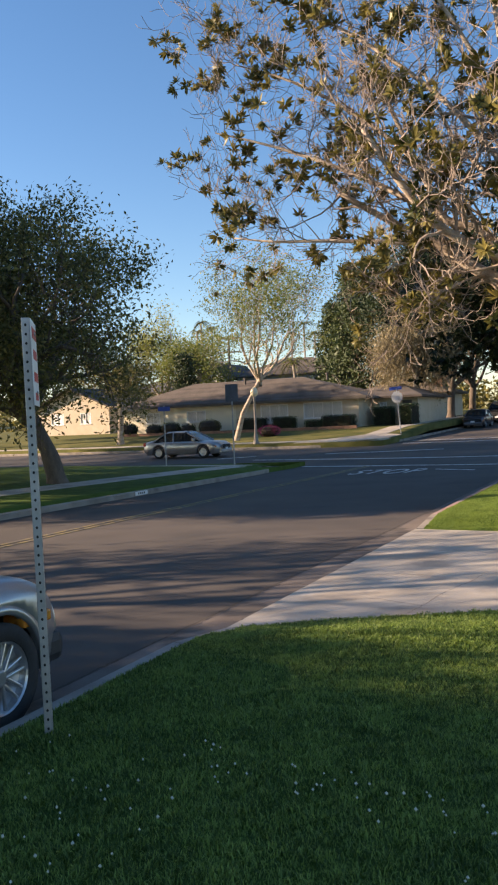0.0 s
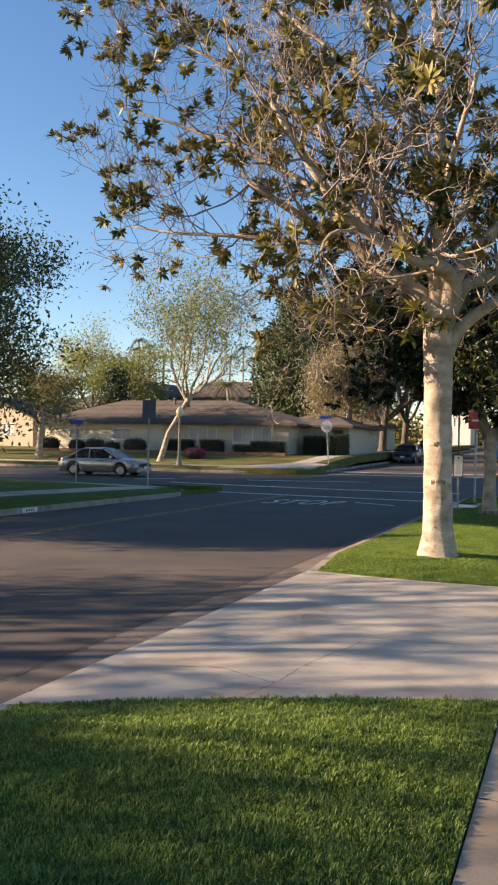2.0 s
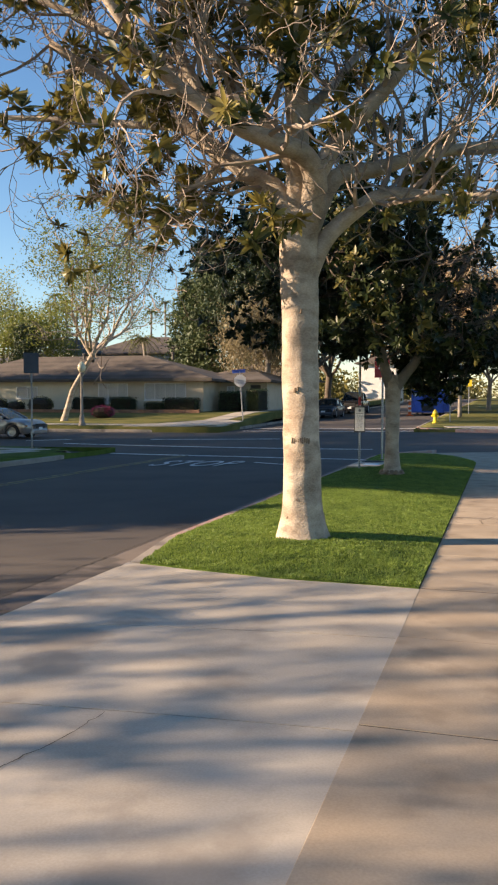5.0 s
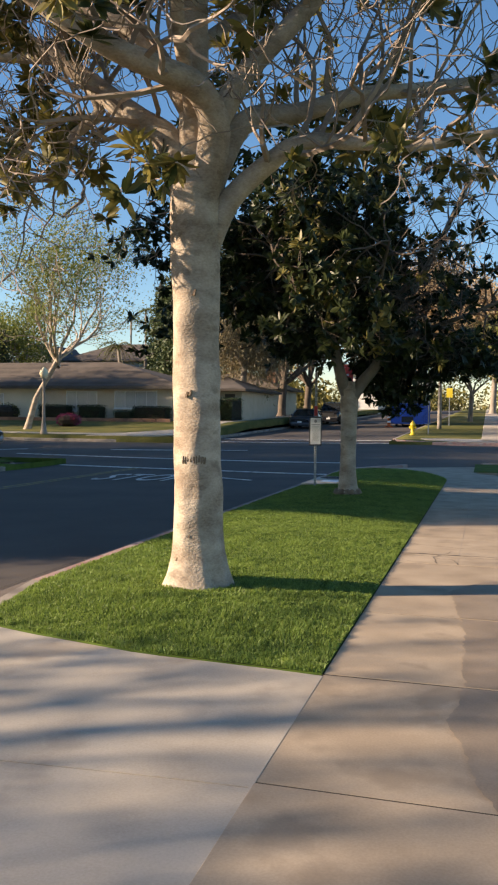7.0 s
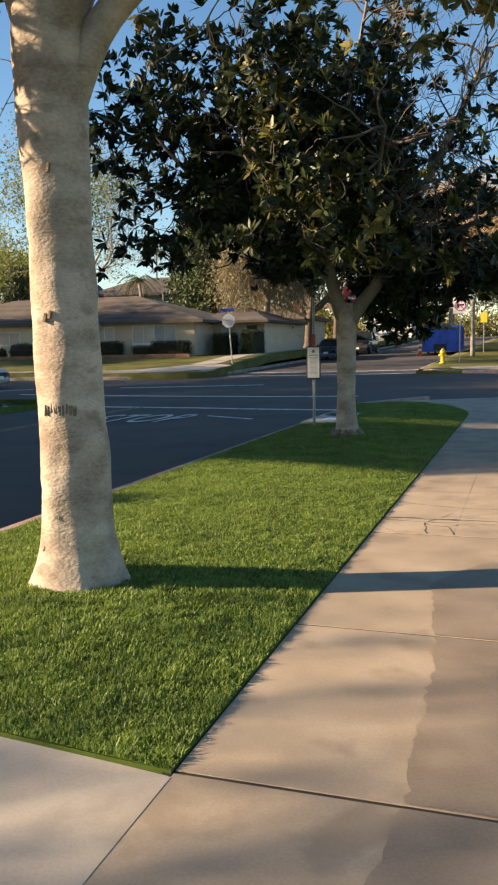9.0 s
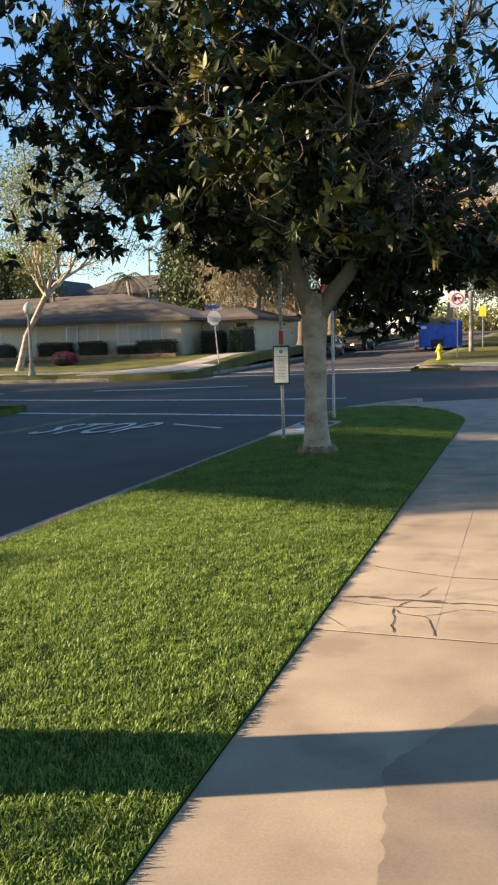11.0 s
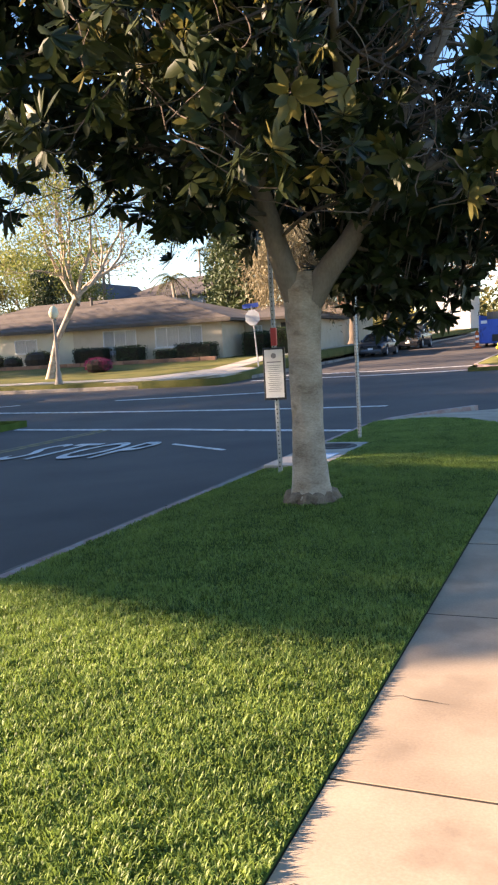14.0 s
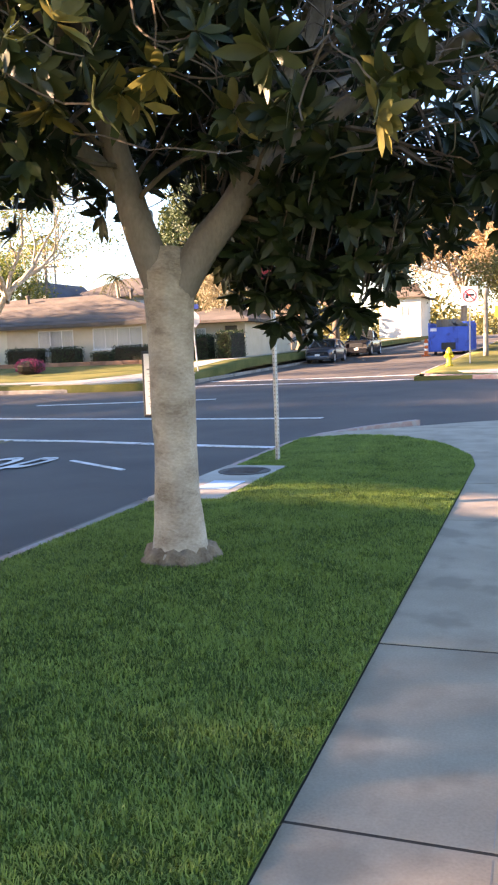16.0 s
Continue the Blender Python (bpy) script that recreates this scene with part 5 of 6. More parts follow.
    for s in (-1, 1):
        for (ya, za), (yb, zb) in ((foot[3], foot[2]), (foot[0], foot[1]), ((sum(roof_span) / 2 - 0.15, belt), (sum(roof_span) / 2 - 0.2, roof))):
            g = Geo()
            fb = hw * 0.735
            g.tube([(s * hw * 0.93, ya, za - 0.02), (s * (hw * 0.85 + 0.01), ya + (yb - ya) * 0.5, za + (zb - za) * 0.5 - 0.01), (s * (fb + 0.02), yb, zb - 0.03)], [0.045, 0.04, 0.035], 6)
            part("pillar", g, body_paint, c)
        g = Geo()
        g.soft_box(s * (hw + 0.02) - 0.1, shield[1] - 0.45, belt - 0.02, s * (hw + 0.02) + 0.1, shield[1] - 0.3, belt + 0.14, 0.04)
        part("mirror", g, body_paint, c)
        for yy in (roof_span[0] + 0.25, roof_span[1] - 0.35):
            g = Geo()
            g.soft_box(s * hw * 0.985 - 0.02, yy - 0.1, belt - 0.16, s * hw * 0.985 + 0.025, yy + 0.1, belt - 0.13, 0.01)
            part("door_handle", g, body_paint, c)
        g = Geo()
        g.soft_box(min(s * hw * 0.45, s * hw * 0.74), y1 - 0.3, hood * 0.62, max(s * hw * 0.45, s * hw * 0.74), y1 - 0.03, hood * 0.75, 0.04)
        part("headlight", g, LENS, c, "clear headlight")
        g = Geo()
        g.soft_box(s * hw * 0.80 - 0.04, y1 - 0.5, hood * 0.62, s * hw * 0.945, y1 - 0.22, hood * 0.70, 0.015)
        part("side_marker", g, AMBER, c, "amber side marker")
        g = Geo()
        g.soft_box(s * hw * 0.55, y0 - 0.005, belt - 0.24, s * hw * 0.88, y0 + 0.2, belt - 0.05, 0.03)
        part("tail_light", g, TAIL, c, "red tail light")
        for wy in wheels:
            wheel(c, s * (hw - 0.125), wy, wr, 0.23, 7, s)
            if cladding:
                g = Geo()
                o = []
                for q in range(21):
                    a = math.pi * (q / 20 * 1.16 - 0.08)
                    for rr, xx in ((1.14, 0.0), (1.16, 0.025), (1.30, 0.02), (1.32, -0.02)):
                        g.v.append((s * (plan(wy + math.cos(a) * wr * rr) * 0.985 + xx), wy + math.cos(a) * wr * rr, wr + math.sin(a) * wr * rr))
                for q in range(20):
                    for j in range(3):
                        a = q * 4 + j
                        g.f.append((a, a + 1, a + 5, a + 4))
                part("arch_trim", g, body_paint, c, "", True)
    g = Geo()
    g.soft_box(-hw * 0.5, y1 - 0.12, hood * 0.52, hw * 0.5, y1 + 0.01, hood * 0.78, 0.03)
    for i in range(5):
        z = hood * (0.55 + 0.045 * i)
        g.soft_box(-hw * 0.48, y1, z, hw * 0.48, y1 + 0.022, z + 0.018, 0.005)
    part("grille", g, PLASTIC, c, "black slatted grille")
    g = Geo()
    g.soft_box(-hw * (0.86 if cladding else 0.8), y1 - 0.3, clear - 0.02, hw * (0.86 if cladding else 0.8), y1 + 0.02, hood * 0.5, 0.07)
    part("bumper", g, PLASTIC if cladding else body_paint, c)
    g = Geo()
    g.soft_box(-0.16, y1 + 0.018, 0.42, 0.16, y1 + 0.032, 0.55, 0.004)
    part("plate", g, SIGN_WHITE, c, "plain pale plate")
    return c


car("suv", "silver-grey sport utility car parked at the kerb", (-4.16, -9.85, road_z(-3.9, -9)), 0, SILVER, 4.75, 1.92, 0.95, 1.0, 1.6, (-1.9, 0.35), (-2.25, 1.15), (-1.35, 1.63), 0.34, None, True)
car("sedan", "silver sedan on the cross street", (-23.3, 29.2, road_z(-23.3, 29.2)), -88, SILVER, 4.85, 1.82, 0.92, 0.95, 1.44, (-0.95, 0.35), (-1.75, 1.25), (-1.4, 1.4), 0.33)
car("sedan", "dark grey sedan parked at the far kerb", (-12.5, 58.5, road_z(-12.5, 58.5)), 180, GUNMETAL, 4.7, 1.8, 0.9, 0.94, 1.44, (-0.95, 0.35), (-1.75, 1.2), (-1.4, 1.4), 0.33)
car("pickup_truck", "black pickup truck parked behind the grey sedan", (-12.4, 70.0, road_z(-12.4, 70)), 180, BLACK_PAINT, 5.6, 2.0, 1.2, 1.22, 1.88, (-0.6, 0.5), (-0.9, 1.2), (-1.75, 1.8), 0.4, 1.2)
car("suv", "white car in the driveway behind the corner house", (-19.6, 62.5, lot_z(-19.6, 62.5)), 200, PEARL, 4.7, 1.85, 1.0, 1.03, 1.65, (-1.8, 0.35), (-2.2, 1.1), (-1.4, 1.4), 0.35)


# ---- signs, posts, street furniture ----
def channel_post(parent, height, holes=True, w=0.05):
    g = Geo()
    g.soft_box(-w / 2, -w * 0.45, -0.1, w / 2, w * 0.45, height, 0.004)
    part("post", g, STEEL, parent, "perforated galvanised steel post")
    if holes:
        g = Geo()
        n = int(height / 0.05)
        for i in range(n):
            z = 0.06 + i * 0.05
            for s in (-1, 1):
                g.add([(0.007 * math.cos(k * math.pi / 3), s * (w * 0.45 + 0.0015), z + 0.009 * math.sin(k * math.pi / 3)) for k in range(6)], [tuple(range(6)) if s < 0 else tuple(range(5, -1, -1))])
                g.add([(s * (w * 0.5 + 0.0015), 0.007 * math.cos(k * math.pi / 3), z + 0.009 * math.sin(k * math.pi / 3)) for k in range(6)], [tuple(range(6))])
        tagged(part("punching", g, HOLE, parent, "row of punched holes"), kind="stuff")


def board(parent, name, w, h, z, mat, y=-0.035, back=SIGN_BACK, bolts=True):
    """A thin sign plate on the -y side of a post, with its back."""
    g = Geo()
    g.soft_box(-w / 2, y - 0.004, z, w / 2, y, z + h, 0.003)
    p = part(name, g, mat, parent)
    g = Geo()
    g.box(-w / 2 + 0.002, y, z + 0.002, w / 2 - 0.002, y + 0.002, z + h - 0.002)
    part("back", g, back, p)
    if bolts:
        g = Geo()
        for zz in (z + h * 0.15, z + h * 0.85):
            g.lathe([(0.012, 0), (0.012, 0.006), (0.006, 0.009)], 8, (0, 0, 0))
            g.v[-24:] = [(a, y - 0.004 - c, zz + b) for a, b, c in g.v[-24:]]
        part("bolt", g, STEEL, p)
    return p


def bars(parent, rows, y, mat=INK):
    """Plain bars where print cannot be read: x, z, width, height."""
    for x, z, w, h in rows:
        g = Geo()
        g.box(x - w / 2, y - 0.0015, z, x + w / 2, y, z + h)
        part("print_bar", g, mat, parent)


# parking sign by the parked car: the plate is seen edge-on
s = thing("parking_sign", "perforated steel post with a red and white plate", "street sign", (-2.33, -8.6, 0.0), 78)
s.matrix_basis = pose(-2.6, -8.56, 0.0, 0, -0.7, 0) @ pose(0, 0, 0, 0, 0, 125)
channel_post(s, 2.3)
p = board(s, "plate", 0.3, 0.46, 1.82, SIGN_WHITE)
bars(p, [(0, 2.18, 0.24, 0.06), (0, 2.07, 0.2, 0.05), (0, 1.95, 0.22, 0.05), (0, 1.85, 0.16, 0.04)], -0.0395, SIGN_RED)
# bus stop post with framed timetable
s = thing("bus_stop_sign", "bus stop post with a framed white timetable", "bus stop", (-2.47, 12.07, 0.05), 8)
channel_post(s, 2.6, True, 0.045)
g = Geo()
g.soft_box(-0.125, -0.065, 0.82, 0.125, -0.03, 1.4, 0.008)
f = part("timetable_frame", g, SIGN_BLACK, s, "black frame")
g = Geo()
g.box(-0.104, -0.068, 0.845, 0.104, -0.0655, 1.378)
p = part("timetable", g, SIGN_WHITE, f, "white sheet with small grey print")
bars(p, [(0, 1.235, 0.16, 0.012)] + [(0, 1.2 - i * 0.022, 0.15 - 0.02 * (i % 3), 0.005) for i in range(14)], -0.0695)
g = Geo()
g.lathe([(0.03, 0), (0.03, 0.002), (0.001, 0.002)], 18)
g.turned(Matrix.Translation((0, -0.069, 1.31)) @ Matrix.Rotation(radians(90), 4, "X"))
part("print_disc", g, INK, p)
g = Geo()
g.soft_box(-0.032, -0.03, 1.42, 0.032, 0.03, 1.62, 0.006)
part("sleeve", g, SIGN_RED, s, "faded red sleeve")
# corner post with a red sign turned away from the footpath
s = thing("corner_sign", "steel post with a red and white sign among leaves", "street sign", (-2.4, 15.29, 0.0), -25)
channel_post(s, 2.75, True, 0.045)
p = board(s, "plate", 0.46, 0.5, 2.2, SIGN_RED)
bars(p, [(0.0, 2.42, 0.22, 0.05)], -0.0395, SIGN_WHITE)


def octagon(parent, r, z, mat, y):
    g = Geo()
    pts = [(r * math.cos(radians(22.5 + 45 * k)), r * math.sin(radians(22.5 + 45 * k))) for k in range(8)]
    g.v = [(x, y - 0.003, z + q) for x, q in pts] + [(x, y, z + q) for x, q in pts]
    g.f = [tuple(range(8)), tuple(range(15, 7, -1))] + [(k, k + 8, (k + 1) % 8 + 8, (k + 1) % 8) for k in range(8)]
    return part("plate", g, mat, parent)


s = thing("stop_sign", "stop sign seen from its grey back on a leaning post", "stop sign", (-14.2, 41.0, lot_z(-14.2, 41)), 4)
s.matrix_basis = pose(-14.2, 41.0, lot_z(-14.2, 41.0), 0, -4.0, 4)
channel_post(s, 2.9, False, 0.06)
octagon(s, 0.39, 2.35, SIGN_BACK, -0.035)
octagon(s, 0.385, 2.35, SIGN_RED, 0.041)
g = Geo()
g.soft_box(-0.45, -0.008, 2.82, 0.35, 0.008, 3.02, 0.003)
part("street_name_plate", g, SIGN_BLUE, s, "blue street name plate")
s = thing("street_sign", "grey sign back on a tall post at the far corner", "street sign", (-16.0, 20.5, left_lot(-16.0, 20.5)), 20)
channel_post(s, 3.5, False, 0.06)
board(s, "plate", 0.55, 0.75, 2.75, SIGN_SLATE, back=SIGN_SLATE)
s = thing("street_sign", "blue sign on a dark post by the cross street", "street sign", (-19.7, 20.9, left_lot(-19.7, 20.9)), 30)
channel_post(s, 2.75, False, 0.06)
board(s, "plate", 0.55, 0.2, 2.5, SIGN_BLUE)
# white post with hanging board on the lawn across the street
s = thing("yard_sign", "white post with a small hanging white board", "yard sign", (-19.6, 9.6, left_lot(-19.6, 9.6)), 30)
g = Geo()
g.soft_box(-0.05, -0.05, -0.1, 0.05, 0.05, 2.0, 0.008)
part("post", g, WHITE_PAINT, s)
g = Geo()
g.soft_box(0.0, -0.03, 1.75, 0.75, 0.03, 1.82, 0.006)
part("arm", g, WHITE_PAINT, s)
p = board(s, "board", 0.45, 0.45, 0.75, SIGN_WHITE, -0.06, SIGN_BACK, False)
bars(p, [(-0.1, 0.85, 0.13, 0.24), (0.1, 0.85, 0.13, 0.24)], -0.0645, SIGN_BLACK)
# painted kerb number: plain bars
s = thing("kerb_plaque", "white painted plaque on the kerb face", "plaque", (LEFT_KERB + 0.003, 8.35, land(LEFT_KERB, 8.35)), 90)
g = Geo()
g.box(-0.32, -0.006, -0.125, 0.32, 0.0, -0.01)
p = part("plaque_face", g, SIGN_WHITE, s)
bars(p, [(-0.15 + 0.1 * i, -0.1, 0.06, 0.06) for i in range(4)], -0.0065, SIGN_BLACK)
# lamp post
s = thing("street_lamp", "slim grey lamp post with a pale acorn globe", "street lamp", (-22.2, 36.0, lot_z(-22.2, 36.0)))
g = Geo()
g.lathe([(0.2, -0.1), (0.2, 0.12), (0.15, 0.2), (0.13, 0.55), (0.09, 0.65), (0.075, 1.6), (0.06, 2.85), (0.1, 2.9), (0.12, 2.96), (0.09, 3.0)], 14)
part("post", g, GREY_BARK, s, "fluted grey post", True)
g = Geo()
g.lathe([(0.1, 3.0), (0.2, 3.12), (0.24, 3.28), (0.19, 3.45), (0.1, 3.56), (0.03, 3.62)], 16)
part("globe", g, GLOBE, s, "pale yellow globe", True)
# hydrant
s = thing("fire_hydrant", "yellow fire hydrant by the far kerb", "fire hydrant", (-3.05, 42.0, land(-3.05, 42.0)))
g = Geo()
g.lathe([(0.17, 0), (0.17, 0.05), (0.11, 0.07), (0.11, 0.5), (0.15, 0.52), (0.15, 0.56), (0.12, 0.66), (0.06, 0.74), (0.04, 0.79)], 14)
part("body", g, HYDRANT, s, "", True)
for a in (0, 90, 180):
    g = Geo()
    g.lathe([(0.075, 0.08), (0.075, 0.17), (0.055, 0.19), (0.03, 0.21)], 10)
    g.turned(Matrix.Translation((0, 0, 0.42)) @ Matrix.Rotation(radians(a), 4, "Z") @ Matrix.Rotation(radians(90), 4, "Y"))
    part("outlet", g, HYDRANT, s)
# turn sign and pole across the street
s = thing("turn_sign", "white turn restriction sign with red and black symbol", "street sign", (-2.35, 44.0, land(-2.35, 44.0)), 3)
channel_post(s, 3.4, False, 0.06)
p = board(s, "plate", 0.72, 0.82, 2.55, SIGN_WHITE)
bars(p, [(0.05, 2.95, 0.3, 0.1), (-0.1, 2.85, 0.12, 0.2)], -0.0395, SIGN_BLACK)
g = Geo()
g.tube([(0.27 * math.cos(a * 0.314), -0.042, 2.97 + 0.27 * math.sin(a * 0.314)) for a in range(21)], [0.028] * 21, 4, False)
g.tube([(-0.19, -0.042, 3.16), (0.19, -0.042, 2.78)], [0.028] * 2, 4, False)
part("ring", g, SIGN_RED, p, "red ring with a slash")
s = thing("utility_pole", "grey concrete pole with a small cap", "pole", (-2.2, 52.5, land(-2.2, 52.5)))
g = Geo()
g.lathe([(0.15, -0.1), (0.14, 0.4), (0.11, 3.2), (0.16, 3.25), (0.16, 3.5), (0.07, 3.6)], 12)
part("post", g, KERB, s, "", True)
s = thing("warning_sign", "yellow sign on a post behind the dumpster", "street sign", (-1.9, 60.0, land(-1.9, 60)), 0)
channel_post(s, 3.0, False, 0.06)
board(s, "plate", 0.45, 0.7, 2.1, SIGN_YELLOW)
# dumpster
s = thing("dumpster", "open blue roll-off dumpster with ribs, filled with rubbish", "dumpster", (-5.1, 64.5, road_z(-5.1, 64.5)), 0)
w, l, h = 1.28, 3.0, 2.05
for nm, b in (("side_panel", (-w, -l, 0.25, -w + 0.06, l, h)), ("side_panel", (w - 0.06, -l, 0.25, w, l, h)), ("end_panel", (-w + 0.06, -l, 0.25, w - 0.06, -l + 0.06, h * 0.86)), ("end_panel", (-w + 0.06, l - 0.06, 0.25, w - 0.06, l, h + 0.15)), ("floor_panel", (-w, -l, 0.18, w, l, 0.25))):
    g = Geo()
    g.soft_box(*b, 0.012)
    part(nm, g, DUMP_BLUE, s)
for i in range(5):
    g = Geo()
    x = -1.15 + i * 0.575
    g.soft_box(x - 0.05, -l - 0.07, 0.25, x + 0.05, -l, h * 0.86, 0.012)
    part("rib", g, DUMP_BLUE, s)
for i in range(9):
    for sx in (-1, 1):
        g = Geo()
        y = -l + 0.3 + i * 0.68
        g.soft_box(sx * w - 0.04, y - 0.05, 0.25, sx * w + 0.05, y + 0.05, h, 0.012)
        part("rib", g, DUMP_BLUE, s)
g = Geo()
g.soft_box(-0.45, -l - 0.09, 0.3, 0.45, -l - 0.01, 0.75, 0.02)
part("hook_pocket", g, PLASTIC, s, "dark pocket for the hook")
g = Geo()
g.soft_box(-1.15, -l - 0.075, 1.5, -0.75, -l - 0.071, 1.7, 0.002)
part("label", g, SIGN_WHITE, s)
for sx in (-0.9, 0.9):
    for sy in (-2.4, 2.4):
        g = Geo()
        g.lathe([(0.1, -0.08), (0.1, 0.08)], 12)
        g.turned(Matrix.Translation((sx, sy, 0.1)) @ Matrix.Rotation(radians(90), 4, "Y"))
        part("roller", g, PLASTIC, s)
heap = thing("rubbish_heap", "pale rubbish heaped in the dumpster", "rubbish", (-5.1, 64.5, road_z(-5.1, 64.5) + 1.1))
r = random.Random(3)
for _ in range(26):
    g = Geo()
    o = 0
    a, b, c = r.uniform(0.15, 0.5), r.uniform(0.15, 0.4), r.uniform(0.05, 0.3)
    g.soft_box(-a, -b, -c, a, b, c, 0.02)
    g.turned(pose(r.uniform(-0.7, 0.7), r.uniform(-2.3, 2.3), r.uniform(0.2, 0.9), r.uniform(0, 90), r.uniform(0, 90), r.uniform(0, 90)), o)
    part("board_scrap", g, WOOD, heap)
s = thing("barrier", "orange upright barrier beside the dumpster", "barrier", (-6.5, 61.2, road_z(-6.5, 61.2)))
g = Geo()
g.lathe([(0.3, 0.0), (0.3, 0.06), (0.13, 0.1), (0.11, 1.05), (0.06, 1.1), (0.06, 1.15)], 12)
part("barrel", g, ORANGE, s)
for z in (0.35, 0.7):
    g = Geo()
    g.lathe([(0.128, z), (0.126, z + 0.15)], 12)
    part("band", g, SIGN_WHITE, s)
# power pole behind the houses
s = thing("power_pole", "wooden power pole with two crossarms", "pole", (-43.5, 75.0, lot_z(-43, 75)))
g = Geo()
g.lathe([(0.18, -0.2), (0.12, 10.3)], 10)
part("post", g, WOOD, s)
for z in (9.9, 8.3):
    g = Geo()
    g.soft_box(-1.5, -0.07, z, 1.5, 0.07, z + 0.16, 0.01)
    arm = part("crossarm", g, WOOD, s)
    for x in (-1.35, -0.7, 0.7, 1.35):
        g = Geo()
        g.lathe([(0.04, z + 0.16), (0.06, z + 0.24), (0.03, z + 0.32)], 8, (x, 0, 0))
        part("insulator", g, PLASTIC, arm)


# ---- houses ----
def hip_roof(g, x0, x1, y0, y1, z, ridge, inset0, inset1, thick=0.16):
    """Hip roof with a fascia: insets are where the ridge starts from either end."""
    ym = (y0 + y1) / 2
    g.add([(x0, y0, z), (x1, y0, z), (x1, y1, z), (x0, y1, z), (x0 + inset0, ym, ridge), (x1 - inset1, ym, ridge)],
          [(0, 1, 5, 4), (1, 2, 5), (2, 3, 4, 5), (3, 0, 4)])
    g.add([(x0, y0, z), (x1, y0, z), (x1, y1, z), (x0, y1, z), (x0, y0, z - thick), (x1, y0, z - thick), (x1, y1, z - thick), (x0, y1, z - thick)],
          [(0, 4, 5, 1), (1, 5, 6, 2), (2, 6, 7, 3), (3, 7, 4, 0), (4, 7, 6, 5)])


def shingle_rows(parent, x0, x1, y0, ym, z, ridge, inset0, inset1, rows, mat):
    """Courses of shingles on the front slope, each a thin proud strip."""
    for i in range(rows):
        t0, t1 = i / rows, (i + 0.94) / rows
        g = Geo()
        a0, b0 = x0 + inset0 * t0, x1 - inset1 * t0
        a1, b1 = x0 + inset0 * t1, x1 - inset1 * t1
        ya, yb, za, zb = y0 + (ym - y0) * t0, y0 + (ym - y0) * t1, z + (ridge - z) * t0 + 0.045, z + (ridge - z) * t1 + 0.015
        g.add([(a0, ya, za), (b0, ya, za), (b1, yb, zb), (a1, yb, zb), (a0, ya, za - 0.04), (b0, ya, za - 0.04)], [(0, 1, 2, 3), (4, 5, 1, 0)])
        part("shingle_course", g, mat, parent)


def wall_with(parent, x0, x1, y, z0, z1, holes, mat, thick=0.2):
    """A wall along x with openings cut through: holes are x0, x1, z0, z1, in order along x."""
    x, boxes = x0, []
    for a, b, c, d in holes:
        boxes += [(x, y, z0, a, y + thick, z1), (a, y, z0, b, y + thick, c), (a, y, d, b, y + thick, z1)]
        x = b
    for q in boxes + [(x, y, z0, x1, y + thick, z1)]:
        g = Geo()
        g.box(*q)
        part("wall_panel", g, mat, parent)


def window(parent, a, b, c, d, y, panes=3, blinds=True, frame_mat=None):
    w = new("window")
    w.parent = parent
    g = Geo()
    for bx in ((a, y - 0.03, c, b, y + 0.06, c + 0.06), (a, y - 0.03, d - 0.06, b, y + 0.06, d), (a, y - 0.03, c + 0.06, a + 0.06, y + 0.06, d - 0.06), (b - 0.06, y - 0.03, c + 0.06, b, y + 0.06, d - 0.06)):
        g.box(*bx)
    for i in range(1, panes):
        x = a + (b - a) * i / panes
        g.box(x - 0.025, y - 0.02, c + 0.06, x + 0.025, y + 0.05, d - 0.06)
    part("frame", g, frame_mat or WHITE_PAINT, w)
    g = Geo()
    g.box(a - 0.05, y - 0.08, c - 0.06, b + 0.05, y + 0.02, c - 0.002)
    part("sill", g, WHITE_PAINT, w)
    for i in range(panes):
        g = Geo()
        x0, x1 = a + (b - a) * i / panes + 0.03, a + (b - a) * (i + 1) / panes - 0.03
        g.box(x0, y + 0.02, c + 0.06, x1, y + 0.026, d - 0.06)
        part("pane", g, PANE, w).visible_shadow = False
    if blinds:
        g = Geo()
        n = int((b - a) / 0.11)
        for i in range(n):
            x = a + 0.06 + (b - a - 0.12) * (i + 0.5) / n
            g.add([(x - 0.05, y + 0.04, c + 0.05), (x + 0.05, y + 0.055, c + 0.05), (x + 0.05, y + 0.055, d - 0.05), (x - 0.05, y + 0.04, d - 0.05)], [(0, 1, 2, 3)])
        part("blinds", g, BLIND, w, "pale vertical blinds")
    return w


PANE = bpy.data.materials.new("clear window pane")
PANE.use_nodes = True
PANE.node_tree.nodes["Principled BSDF"].inputs["Transmission Weight"].default_value = 1.0
PANE.node_tree.nodes["Principled BSDF"].inputs["Roughness"].default_value = 0.03
PANE.node_tree.nodes["Principled BSDF"].inputs["IOR"].default_value = 1.2

HZ = lot_z(-26, 49.0) - 0.02
house = thing("corner_house", "low beige stucco house with a wide brown shingle hip roof", "house", (0, 0, 0))
openings = [(-38.6, -37.2, HZ + 0.95, HZ + 1.85), (-34.6, -32.8, HZ + 0.95, HZ + 1.85), (-27.8, -25.4, HZ + 0.6, HZ + 2.06), (-24.1, -20.9, HZ + 0.85, HZ + 2.08)]
# one beige wall: sunlight on its left part is put into the colour
wall_with(house, -41, -30.0, 49.0, HZ - 0.8, HZ + 2.3, openings[:2], CREAM_AND_SUNLIT)
wall_with(house, -30.0, -19.6, 49.0, HZ - 0.8, HZ + 2.3, openings[2:], STUCCO)
